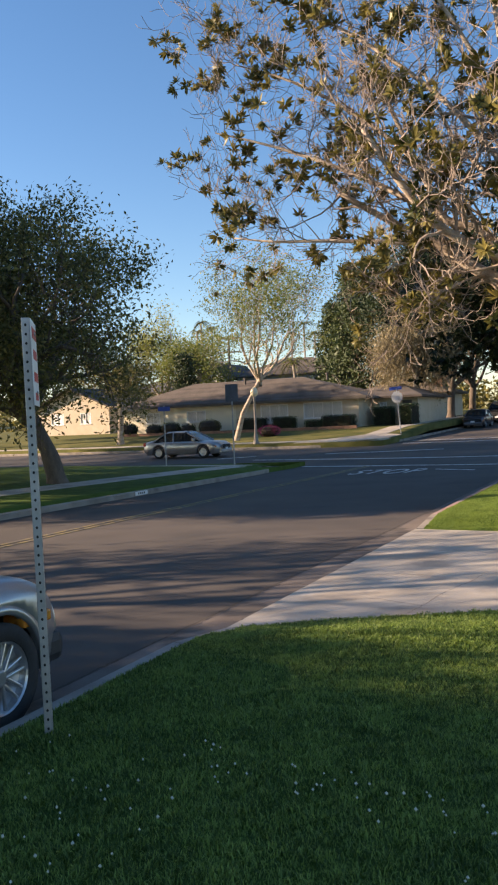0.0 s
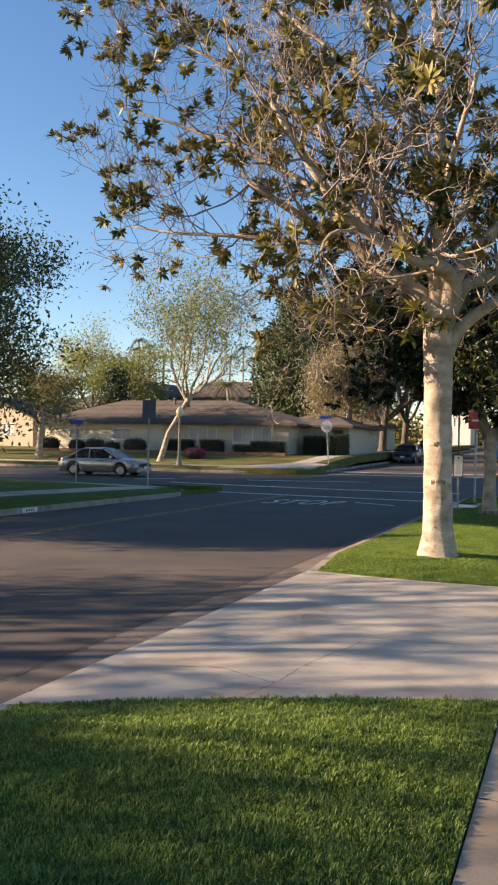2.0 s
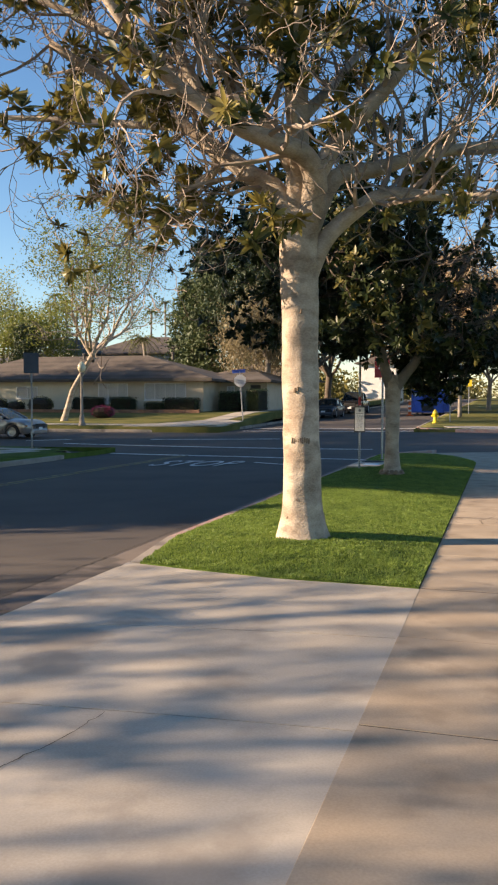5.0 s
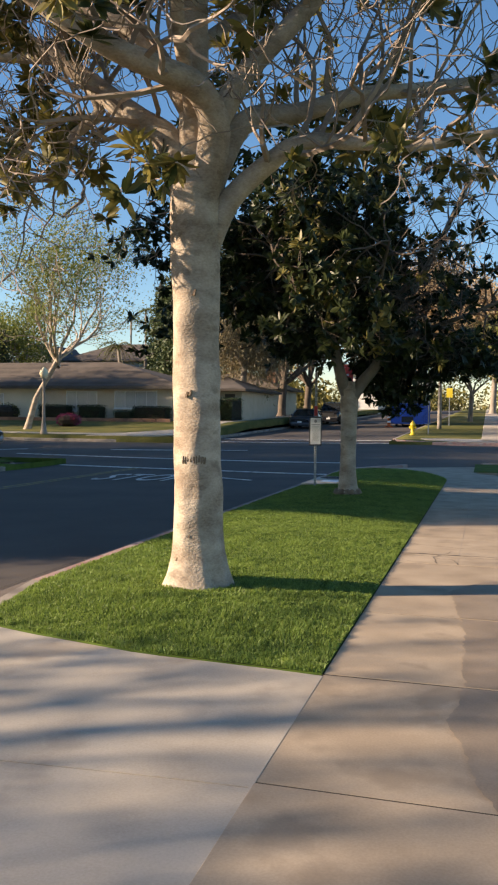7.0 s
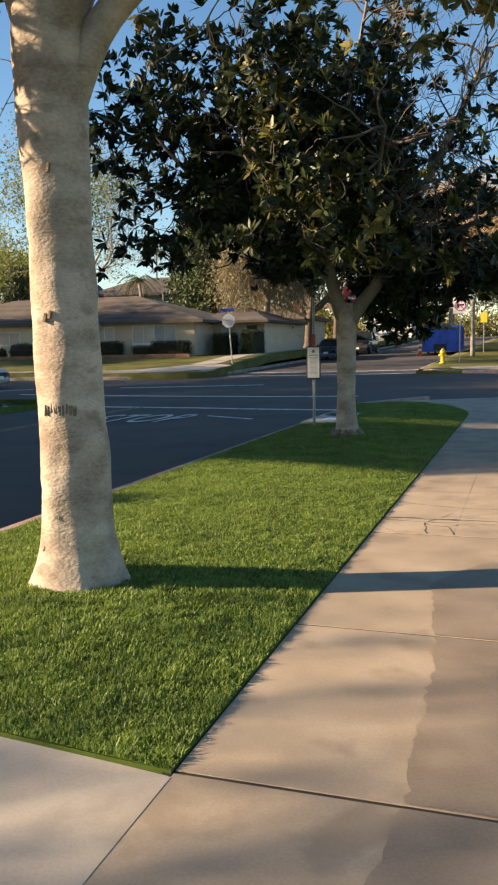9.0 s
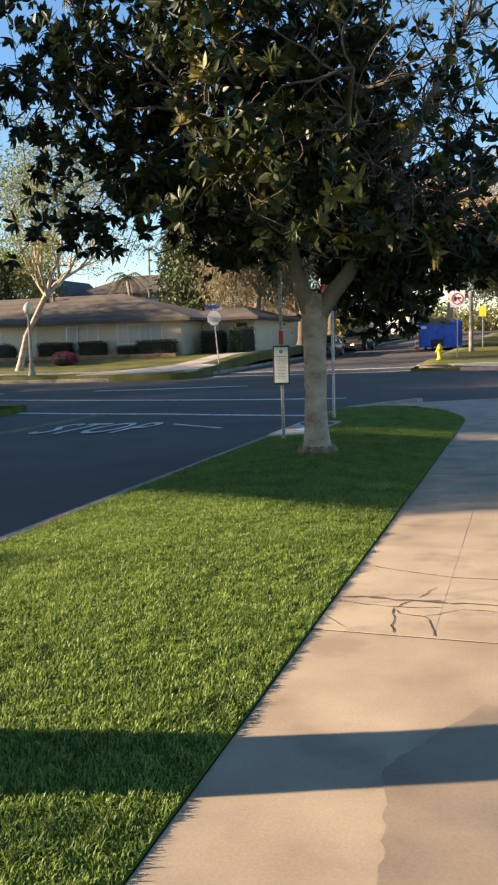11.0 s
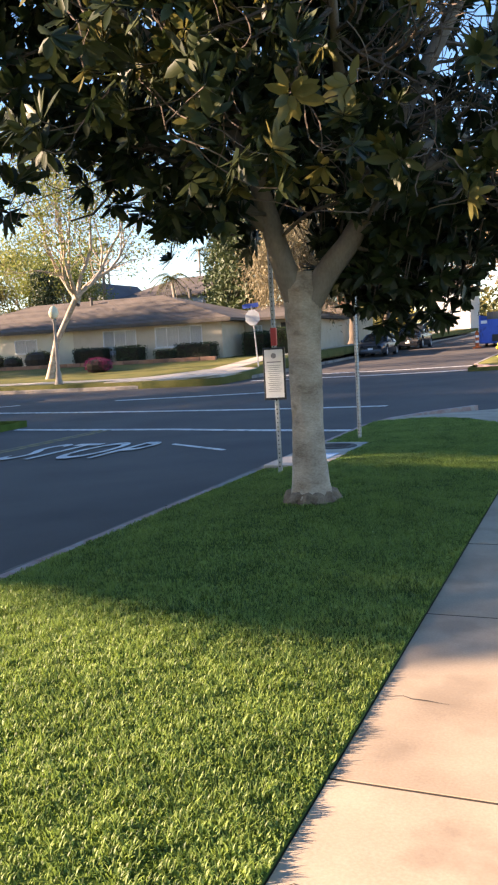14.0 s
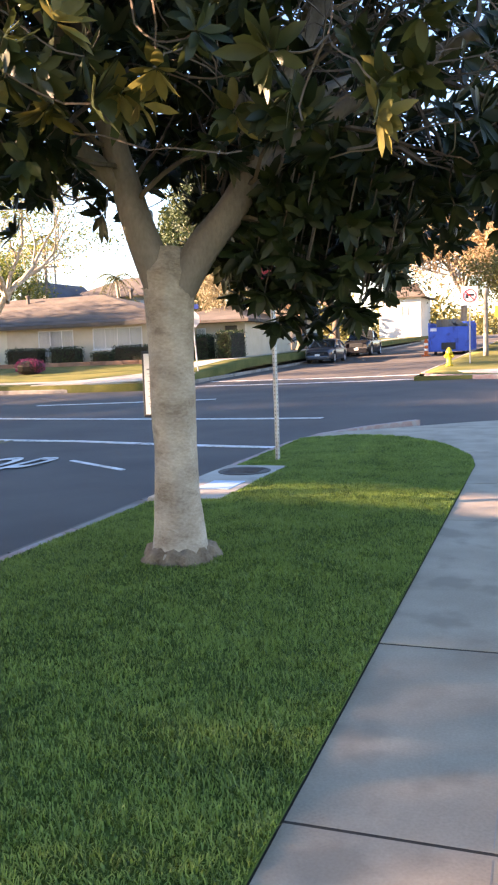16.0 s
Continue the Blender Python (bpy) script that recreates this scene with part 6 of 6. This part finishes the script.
for (a, b, c, d), n in zip(openings, (2, 2, 3, 4)):
    window(house, a, b, c, d, 49.02, n)
g = Geo()
g.box(-41, 49.2, HZ - 0.8, -40.8, 59, HZ + 2.3)
g.box(-19.8, 49.2, HZ - 0.8, -19.6, 59, HZ + 2.3)
g.box(-41, 58.8, HZ - 0.8, -19.6, 59, HZ + 2.3)
g.box(-40.8, 52.5, HZ - 0.8, -19.8, 52.6, HZ + 2.3)
part("inner_wall", g, STUCCO, house)
g = Geo()
hip_roof(g, -41.9, -18.8, 48.55, 59.45, HZ + 2.36, HZ + 4.35, 5.5, 7.2)
roof = part("roof", g, SHINGLE, house)
shingle_rows(roof, -41.9, -18.8, 48.55, 54.0, HZ + 2.36, HZ + 4.35, 5.5, 7.2, 22, SHINGLE)
g = Geo()
g.box(-41.9, 48.51, HZ + 2.18, -18.8, 48.55, HZ + 2.37)
part("fascia", g, TRIM, house)
for x in (-31.0, -23.5):
    g = Geo()
    g.lathe([(0.1, 0), (0.1, 0.45), (0.16, 0.46), (0.16, 0.56), (0.02, 0.6)], 10, (x, 53.0, HZ + 3.95))
    part("vent", g, TRIM, roof)
wing = thing("house_wing", "set-back beige wing with a low brown roof", "house", (0, 0, 0))
openings = [(-19.0, -18.4, HZ + 0.9, HZ + 1.9), (-17.2, -16.4, HZ + 0.0, HZ + 2.0)]
wall_with(wing, -19.58, -15.9, 52.5, HZ - 0.8, HZ + 2.3, openings, STUCCO)
window(wing, *openings[0], 52.52, 2)
g = Geo()
g.soft_box(-17.18, 52.56, HZ, -16.42, 52.62, HZ + 1.98, 0.01)
part("door", g, TRIM, wing, "dark front door")
g = Geo()
g.box(-16.1, 52.7, HZ - 0.8, -15.9, 62, HZ + 2.3)
g.box(-19.4, 55.0, HZ - 0.8, -16.1, 55.1, HZ + 2.3)
part("inner_wall", g, STUCCO, wing)
g = Geo()
hip_roof(g, -22.0, -15.4, 51.7, 62.5, HZ + 2.34, HZ + 3.4, 3.0, 3.0)
part("roof", g, SHINGLE, wing)


def plain_house(name, label, x0, x1, y0, y1, z, h, ridge, wall_mat, roof_mat, holes, gable=False, over=0.6):
    hs = thing(name, label, "house", (0, 0, 0))
    wall_with(hs, x0, x1, y0, z - 1.2, z + h, holes, wall_mat)
    for q in holes:
        window(hs, *q, y0 + 0.02, 2)
    g = Geo()
    g.box(x0, y0 + 0.2, z - 1.2, x0 + 0.2, y1, z + h)
    g.box(x1 - 0.2, y0 + 0.2, z - 1.2, x1, y1, z + h)
    g.box(x0 + 0.2, y1 - 0.2, z - 1.2, x1 - 0.2, y1, z + h)
    g.box(x0 + 0.2, y0 + 2.5, z - 1.2, x1 - 0.2, y0 + 2.6, z + h)
    part("inner_wall", g, wall_mat, hs)
    g = Geo()
    if gable:
        xm = (x0 + x1) / 2
        g.add([(x0 - over, y0 - over, z + h), (xm, y0 - over, z + ridge), (x1 + over, y0 - over, z + h), (x0 - over, y1, z + h), (xm, y1, z + ridge), (x1 + over, y1, z + h)], [(0, 1, 4, 3), (1, 2, 5, 4)])
        g.add([(x0 - over, y0 - over, z + h - 0.16), (xm, y0 - over, z + ridge - 0.16), (x1 + over, y0 - over, z + h - 0.16), (x0 - over, y0 - over, z + h), (xm, y0 - over, z + ridge), (x1 + over, y0 - over, z + h)], [(0, 1, 4, 3), (1, 2, 5, 4)])
        e = Geo()
        e.add([(x0, y0 + 0.01, z + h), (x1, y0 + 0.01, z + h), (xm, y0 + 0.01, z + ridge - 0.1), (x0, y0 + 0.2, z + h), (x1, y0 + 0.2, z + h), (xm, y0 + 0.2, z + ridge - 0.1)], [(0, 1, 2), (5, 4, 3), (0, 2, 5, 3), (1, 4, 5, 2)])
        part("gable", e, wall_mat, hs)
    else:
        hip_roof(g, x0 - over, x1 + over, y0 - over, y1 + over, z + h, z + ridge, (y1 - y0) / 2, (y1 - y0) / 2)
    part("roof", g, roof_mat, hs)
    return hs


z = lot_z(-22, 68)
h2 = plain_house("brown_roof_house", "low house with a brown shingle roof and chimney", -26, -17.2, 66.5, 76, z, 2.5, 4.2, STUCCO, SHINGLE, [(-20.5, -19.0, z + 0.9, z + 2.0)])
g = Geo()
g.soft_box(-18.9, 71, z + 2.4, -18.1, 72, z + 4.4, 0.02)
part("chimney", g, BRICK, h2, "brick chimney")
z = lot_z(-40, 85)
plain_house("grey_house", "two-storey grey-blue house with a brown roof", -48, -35, 86, 96, z, 5.9, 8.2, GREY_SIDING, SHINGLE, [(-40.5, -39.2, z + 3.9, z + 5.4), (-38.2, -36.6, z + 3.9, z + 5.4)])
plain_house("white_house", "white gabled house end behind the corner house", -52.5, -48.6, 84, 94, z, 5.5, 7.9, WHITE_PAINT, DARK_ROOF, [(-51.2, -50.0, z + 3.6, z + 5.0)], True)
z = lot_z(-52, 56) + 0.2
plain_house("gable_house", "beige gabled house in the shade of trees", -57, -48, 57, 66, z, 2.5, 4.6, STUCCO, SHINGLE, [(-55.2, -53.6, z + 0.9, z + 2.0), (-51.5, -50.2, z + 0.9, z + 2.0)], True)
z = lot_z(-55, 74)
plain_house("dark_roof_house", "cream house with a dark low roof", -64, -48, 80, 90, z, 4.6, 6.2, CREAM_AND_SUNLIT, DARK_ROOF, [(-52.0, -50.4, z + 2.6, z + 3.8)])
z = land(-16, 112)
plain_house("pale_house", "pale stucco house at the end of the street", -20, -14.5, 118, 128, z, 6.0, 8.0, CLOUD, SHINGLE, [(-17.0, -15.4, z + 3.4, z + 4.8)])
z = land(10, 62)
plain_house("cream_house", "cream house behind the trees", 5.5, 16, 62, 72, z, 3.0, 5.0, CREAM_AND_SUNLIT, SHINGLE, [(7.5, 9.0, z + 1.0, z + 2.2)])


# ---- hedges and shrubs ----
def clipped(name, label, x0, x1, y0, y1, z, h, mat, seed, size=0.07, dens=900, ball=False):
    """A clipped hedge: woody core and a skin of small leaves."""
    r = np.random.RandomState(seed)
    hg = thing(name, label, "hedge", ((x0 + x1) / 2, (y0 + y1) / 2, z), 0, "plants before the corner house")
    a, b = (x1 - x0) / 2, (y1 - y0) / 2
    g = Geo()
    if ball:
        g.lathe([(a * 0.3, -0.1), (a * 0.8, h * 0.2), (a * 0.88, h * 0.5), (a * 0.7, h * 0.8), (a * 0.2, h * 0.93)], 12)
    else:
        g.soft_box(-a * 0.93, -b * 0.93, -0.1, a * 0.93, b * 0.93, h * 0.95, 0.08)
    part("core", g, SOIL, hg)
    n = int(dens * (a * b * 4 + 4 * (a + b) * h))
    u = r.uniform(-1, 1, (n, 3))
    if ball:
        u /= np.linalg.norm(u, axis=1, keepdims=True)
        p = u * [a, b, h / 2] + [0, 0, h / 2]
    else:
        k = r.randint(0, 5, n)
        for i, (ax, s) in enumerate(((0, 1), (0, -1), (1, -1), (1, -1), (2, 1))):
            u[k == i, ax] = s
        p = u * [a, b, h / 2] + [0, 0, h / 2]
    p += r.normal(size=(n, 3)) * 0.03
    v, f = specks(p, 1, 0.01, size, seed)
    tagged(part("leaves", fast_mesh("leaves", v, f, mat), None, hg), kind="stuff")


for i, (x0, x1, h) in enumerate(((-29.2, -27.0, 1.0), (-26.2, -24.5, 1.0), (-23.5, -22.3, 0.65), (-22.1, -19.7, 0.95))):
    clipped("hedge", "clipped dark green hedge against the house wall", x0, x1, 47.6, 48.6, lot_z((x0 + x1) / 2, 48), h, HEDGE, i + 40, 0.1, 260)
clipped("hedge", "tall clipped hedge by the front door", -19.0, -17.5, 50.6, 51.8, lot_z(-18.2, 51), 1.35, HEDGE, 50, 0.1, 260)
clipped("hedge", "tall clipped hedge by the side path", -16.6, -15.7, 49.5, 52.0, lot_z(-16.2, 51), 1.5, HEDGE, 51, 0.1, 260)
for i, (x, w, h) in enumerate(((-36.8, 0.8, 0.9), (-35.2, 0.9, 1.0), (-33.6, 0.7, 0.8), (-31.6, 1.0, 1.1), (-39.5, 1.0, 1.1))):
    clipped("shrub", "rounded green shrub before the sunlit wall", x - w, x + w, 47.4 - w * 0.5, 47.4 + w * 0.5, lot_z(x, 47), h, OLIVE_LEAF if i % 2 else HEDGE, i + 60, 0.1, 240, True)
clipped("flowering_shrub", "low shrub with magenta flowers", -25.0, -23.4, 42.0, 43.2, lot_z(-24, 42.6), 0.75, PINK, 70, 0.09, 260, True)
bed = tagged(new("garden_wall"), "low brick edging of the raised house bed", "wall", "", "structure")
x = -40.0
i = 0
while x < -19.0:
    g = Geo()
    g.soft_box(x, 46.6, lot_z(x, 46.6) - 0.2, x + 0.98, 46.8, lot_z(x, 46.6) + 0.22, 0.015)
    part("edging_block", g, BRICK, bed)
    x += 1.0

# fence across the street
fence = thing("screen_fence", "dark green screened fence along the far footpath", "fence", (0, 0, 0))
for i in range(9):
    y = 40 + i * 2.4
    g = Geo()
    g.lathe([(0.03, -0.1), (0.03, 1.9), (0.01, 1.93)], 8, (2.3, y, land(2.3, y)))
    part("post", g, STEEL, fence)
    if i < 8:
        g = Geo()
        g.box(2.29, y + 0.04, land(2.3, y) + 0.05, 2.31, y + 2.36, land(2.3, y) + 1.8)
        part("screen", g, FENCE_GREEN, fence)
        g = Geo()
        g.tube([(2.3, y, land(2.3, y) + 1.85), (2.3, y + 2.4, land(2.3, y + 2.4) + 1.85)], [0.02, 0.02], 6)
        part("rail", g, STEEL, fence)

# ---- trees further off ----
broad_tree("street_tree", "slender leaning tree with pale trunk and airy leaves", (-25.6, 40.0, lz(-25.6, 40)), 13.0, 10.5, 0.2, 4.2, PALE_BARK, SPRING_LEAF, 31, 34, 0.17, 0.42, (1.9, 0.3), 4, 8, 0.1, 0.14)
broad_tree("street_tree", "small tree with a stout forked pale trunk", (-35.2, 40.0, lz(-35.2, 40)), 6.2, 3.0, 0.26, 2.6, PALE_BARK, OLIVE_LEAF, 32, 14, 0.15, 0.4, (0.2, 0))
for x, y, h, rr, sd in ((-46, 73, 11, 4.5, 33), (-55, 78, 13, 5, 34), (-58, 70, 11, 5, 35)):
    broad_tree("garden_tree", "tall yellow-green tree behind the houses", (x, y, lz(x, y)), h, rr, 0.3, 3.5, GREY_BARK, SPRING_LEAF if sd != 35 else OLIVE_LEAF, sd, 30, 0.3, 0.7, (0.3, 0))
broad_tree("pepper_tree", "drooping tree with dry tan hanging leaves", (-17.6, 58.5, lz(-17.6, 58.5)), 9.6, 3.4, 0.28, 4.0, GREY_BARK, WEEPING, 36, 80, 0.32, 0.55, (0.1, 0), 4, 7, 1.6, -0.12, 3, 1.5, 0.2)
broad_tree("dark_tree", "large dense dark evergreen over the parked cars", (-16.4, 66.5, lz(-16.4, 66.5)), 17, 6.5, 0.4, 3.0, DARK_BARK, CONIFER, 37, 110, 0.3, 0.75, (0.2, 0), 4, 9)
broad_tree("dark_tree", "dense dark evergreen along the side street", (-17.0, 80.0, lz(-17, 80)), 18, 7, 0.4, 3.0, DARK_BARK, CONIFER, 38, 90, 0.34, 0.85, (0.2, 0), 4, 8)
broad_tree("autumn_tree", "tall bronze tree at the end of the street", (-9.5, 122, land(-9.5, 122) - 0.2), 23, 9, 0.5, 6, GREY_BARK, BRONZE, 39, 90, 0.5, 1.3, (0.3, 0), 4, 9)
broad_tree("autumn_tree", "tall bronze tree beside the street's end", (1.5, 116, land(1.5, 116)), 20, 8, 0.45, 6, GREY_BARK, BRONZE, 40, 80, 0.5, 1.2, (0.3, 0), 4, 8)
broad_tree("street_tree", "green street tree behind the turn sign", (-0.6, 72, land(-0.6, 72)), 8.5, 3.4, 0.22, 2.6, GREY_BARK, OLIVE_LEAF, 41, 60, 0.22, 0.5, (0.1, 0))
broad_tree("street_tree", "green tree behind the screened fence", (4.6, 52, land(4.6, 52)), 8.0, 3.6, 0.22, 2.4, GREY_BARK, SPRING_LEAF, 42, 40, 0.2, 0.5, (0.1, 0))
broad_tree("street_tree", "leafy tree by the far footpath", (3.4, 64, land(3.4, 64)), 9.0, 3.6, 0.24, 2.8, GREY_BARK, OLIVE_LEAF, 43, 60, 0.22, 0.55, (0.1, 0))
broad_tree("shade_tree", "broad tree across the street that shades the lawn", (-17.6, -17.0, lz(-17.6, -17.0)), 9.5, 5.0, 0.33, 2.4, DARK_BARK, OLIVE_LEAF, 44, 70, 0.2, 0.4, (0.4, 0), 5, 8)
broad_tree("shade_tree", "broad tree further down the street", (-18.2, -28.0, lz(-18.2, -28)), 9.5, 5.5, 0.33, 2.4, DARK_BARK, OLIVE_LEAF, 45, 130, 0.18, 0.5, (0.2, 0), 4, 8)


broad_tree("shade_tree", "thinly leaved tree across the street with long bare limbs", (-17.5, -9.2, lz(-17.5, -9.2)), 9.0, 4.5, 0.3, 2.4, DARK_BARK, OLIVE_LEAF, 46, 9, 0.2, 0.4, (0.2, 0), 4, 8)
broad_tree("shade_tree", "rounded leafy tree across the street", (-18.6, 2.6, lz(-18.6, 2.6)), 7.5, 3.4, 0.28, 2.2, DARK_BARK, OLIVE_LEAF, 56, 60, 0.2, 0.36, (0.1, 0), 5, 8)
# added trees out of view, placed to shade the crossing, verge and dense magnolia
for x, y, h, rr, sd in ((-27.5, 11.5, 12, 6, 47), (-37.0, 16.5, 16, 7, 48), (-34.0, 6.0, 16, 6, 49), (-28.5, 1.6, 15.5, 5, 57), (-46.0, 19.0, 17, 7, 50)):
    broad_tree("shade_tree", "unseen large leafy tree added to shade the crossing and verge", (x, y, lz(x, y)), h, rr, 0.4, 3.0, DARK_BARK, OLIVE_LEAF, sd, 120, 0.24, 0.6, (0.2, 0), 4, 8)


# added out of view, only to throw shade on the house front
broad_tree("shade_tree", "unseen tall leafy tree added to shade the corner house", (-48.4, 39.5, lz(-48.4, 39.5)), 13.5, 3.2, 0.4, 3.5, DARK_BARK, OLIVE_LEAF, 58, 70, 0.28, 0.6, (0.2, 0), 4, 8)


def cone_tree(name, label, at, height, radius, mat, seed, size, per=9000, power=0.9, skirt=0.06):
    """Conifer: straight trunk, leaf sprays in whorls that thin to the top."""
    r = np.random.RandomState(seed)
    ct = thing(name, label, "tree", at)
    g = Geo()
    g.lathe([(radius * 0.12, -0.2), (radius * 0.1, height * 0.3), (0.03, height * 0.98)], 8)
    part("trunk", g, DARK_BARK, ct)
    whorl, pts = Geo(), []
    rr = random.Random(seed)
    n = int(height * 3)
    for i in range(n):
        z = height * (skirt + (0.97 - skirt) * i / n)
        reach = radius * (1 - (z / height)) ** power * rr.uniform(0.75, 1.1) + 0.15
        for k in range(6):
            a = rr.uniform(0, 6.28)
            tip_p = Vector((math.cos(a) * reach, math.sin(a) * reach, z - reach * 0.12 + rr.uniform(-0.2, 0.3)))
            whorl.tube([(0, 0, z), tuple(tip_p)], [0.04, 0.01], 4, False)
            for t in (0.45, 0.7, 0.88, 1.0):
                pts.append(tuple(Vector((0, 0, z)).lerp(tip_p, t)))
    tagged(part("branch_work", whorl, DARK_BARK, ct), kind="stuff")
    v, f = specks(pts, max(2, per // len(pts)), size * 1.1, size, seed, 0.8, 0.2)
    tagged(part("crown", fast_mesh("crown", v, f, mat), None, ct), kind="stuff")


cone_tree("conifer", "tall dark conifer behind the houses", (-27.2, 72, lz(-27, 72)), 16.5, 3.6, CONIFER, 51, 0.42, 16000, 0.6)
cone_tree("conifer", "dark conifer behind the roofs", (-31.5, 78, lz(-31, 78)), 13.5, 3.2, CONIFER, 52, 0.42, 12000, 0.6)
cone_tree("cypress", "narrow bright green cypress", (-31.0, 98, lz(-31, 98)), 17, 1.6, CYPRESS, 53, 0.35, 9000, 0.35)
cone_tree("cypress", "narrow dark cypress behind the sunlit wall", (-45.5, 68, lz(-45, 68)), 8.5, 1.1, CONIFER, 54, 0.3, 7000, 0.3)


def palm(at, height, seed, fan=1.6, label="tall thin fan palm in the distance"):
    rr = random.Random(seed)
    pm = thing("palm_tree", label, "palm", at, 0, "palms behind the houses")
    g = Geo()
    bend = rr.uniform(-0.4, 0.4)
    g.tube([(bend * t * t, 0, height * t) for t in (0, 0.25, 0.5, 0.75, 1)], [0.2, 0.16, 0.15, 0.14, 0.16], 8, True, 0.1)
    part("trunk", g, GREY_BARK, pm)
    fr = Geo()
    for k in range(26):
        a, up = rr.uniform(0, 6.28), rr.uniform(-0.5, 1.0)
        d = Vector((math.cos(a), math.sin(a), 0))
        line = [Vector((bend, 0, height)) + d * fan * t + Vector((0, 0, up * fan * t - 1.1 * fan * t * t)) for t in (0, 0.25, 0.5, 0.75, 1.0)]
        side = Vector((-d.y, d.x, 0))
        for i in range(4):
            for s in (-1, 1):
                for q in range(3):
                    p = line[i].lerp(line[i + 1], q / 3)
                    e = p + side * s * fan * 0.3 * (1 - i / 5) + d * fan * 0.12 - Vector((0, 0, fan * 0.12))
                    fr.add([tuple(p), tuple(p + d * 0.07), tuple(e)], [(0, 1, 2)])
        fr.tube([tuple(p) for p in line], [0.03, 0.02, 0.02, 0.01, 0.005], 3, False)
    tagged(part("fronds", fr, PALM_LEAF, pm), kind="stuff")


palm((-33.2, 70, lz(-33, 70)), 6.6, 1, 2.0, "short feathery palm behind the corner house")
palm((-19.2, 60.5, lz(-19, 60)), 7.5, 2, 1.4, "palm with a pale trunk beside the drooping tree")
for i, (az, d, h) in enumerate(((22.5, 130, 15), (21.6, 136, 17), (20.9, 128, 14.5), (27.8, 120, 16), (28.5, 124, 17.5), (29.0, 119, 15.5))):
    x, y = 0.4 - d * math.tan(radians(az)), -12 + d
    palm((x, y, lz(x, y) - 1), h, 10 + i, 1.7)

# far woods close the horizon
r = np.random.RandomState(77)
pts = []
for i in range(260):
    a, d = r.uniform(-75, 75), r.uniform(125, 230)
    x, y = -d * math.sin(radians(a)), d * math.cos(radians(a)) - 5
    if -16 < x < 6 and y < 150:
        continue
    h, w = r.uniform(4, 9.5), r.uniform(3, 6)
    k = r.normal(size=(26, 3))
    k /= np.linalg.norm(k, axis=1, keepdims=True)
    pts.append(k * [w, w, h * 0.5] * r.uniform(0.6, 1.0, (26, 1)) + [x, y, h * 0.5 + (1.5 if abs(a) < 40 else 0)])
pts = np.concatenate(pts)
v, f = specks(pts, 14, 0.9, 1.0, 78)
woods = tagged(part("far_woods", fast_mesh("far_woods", v, f, OLIVE_LEAF), None), "mixed green trees far beyond the houses", "woods", "", "stuff")
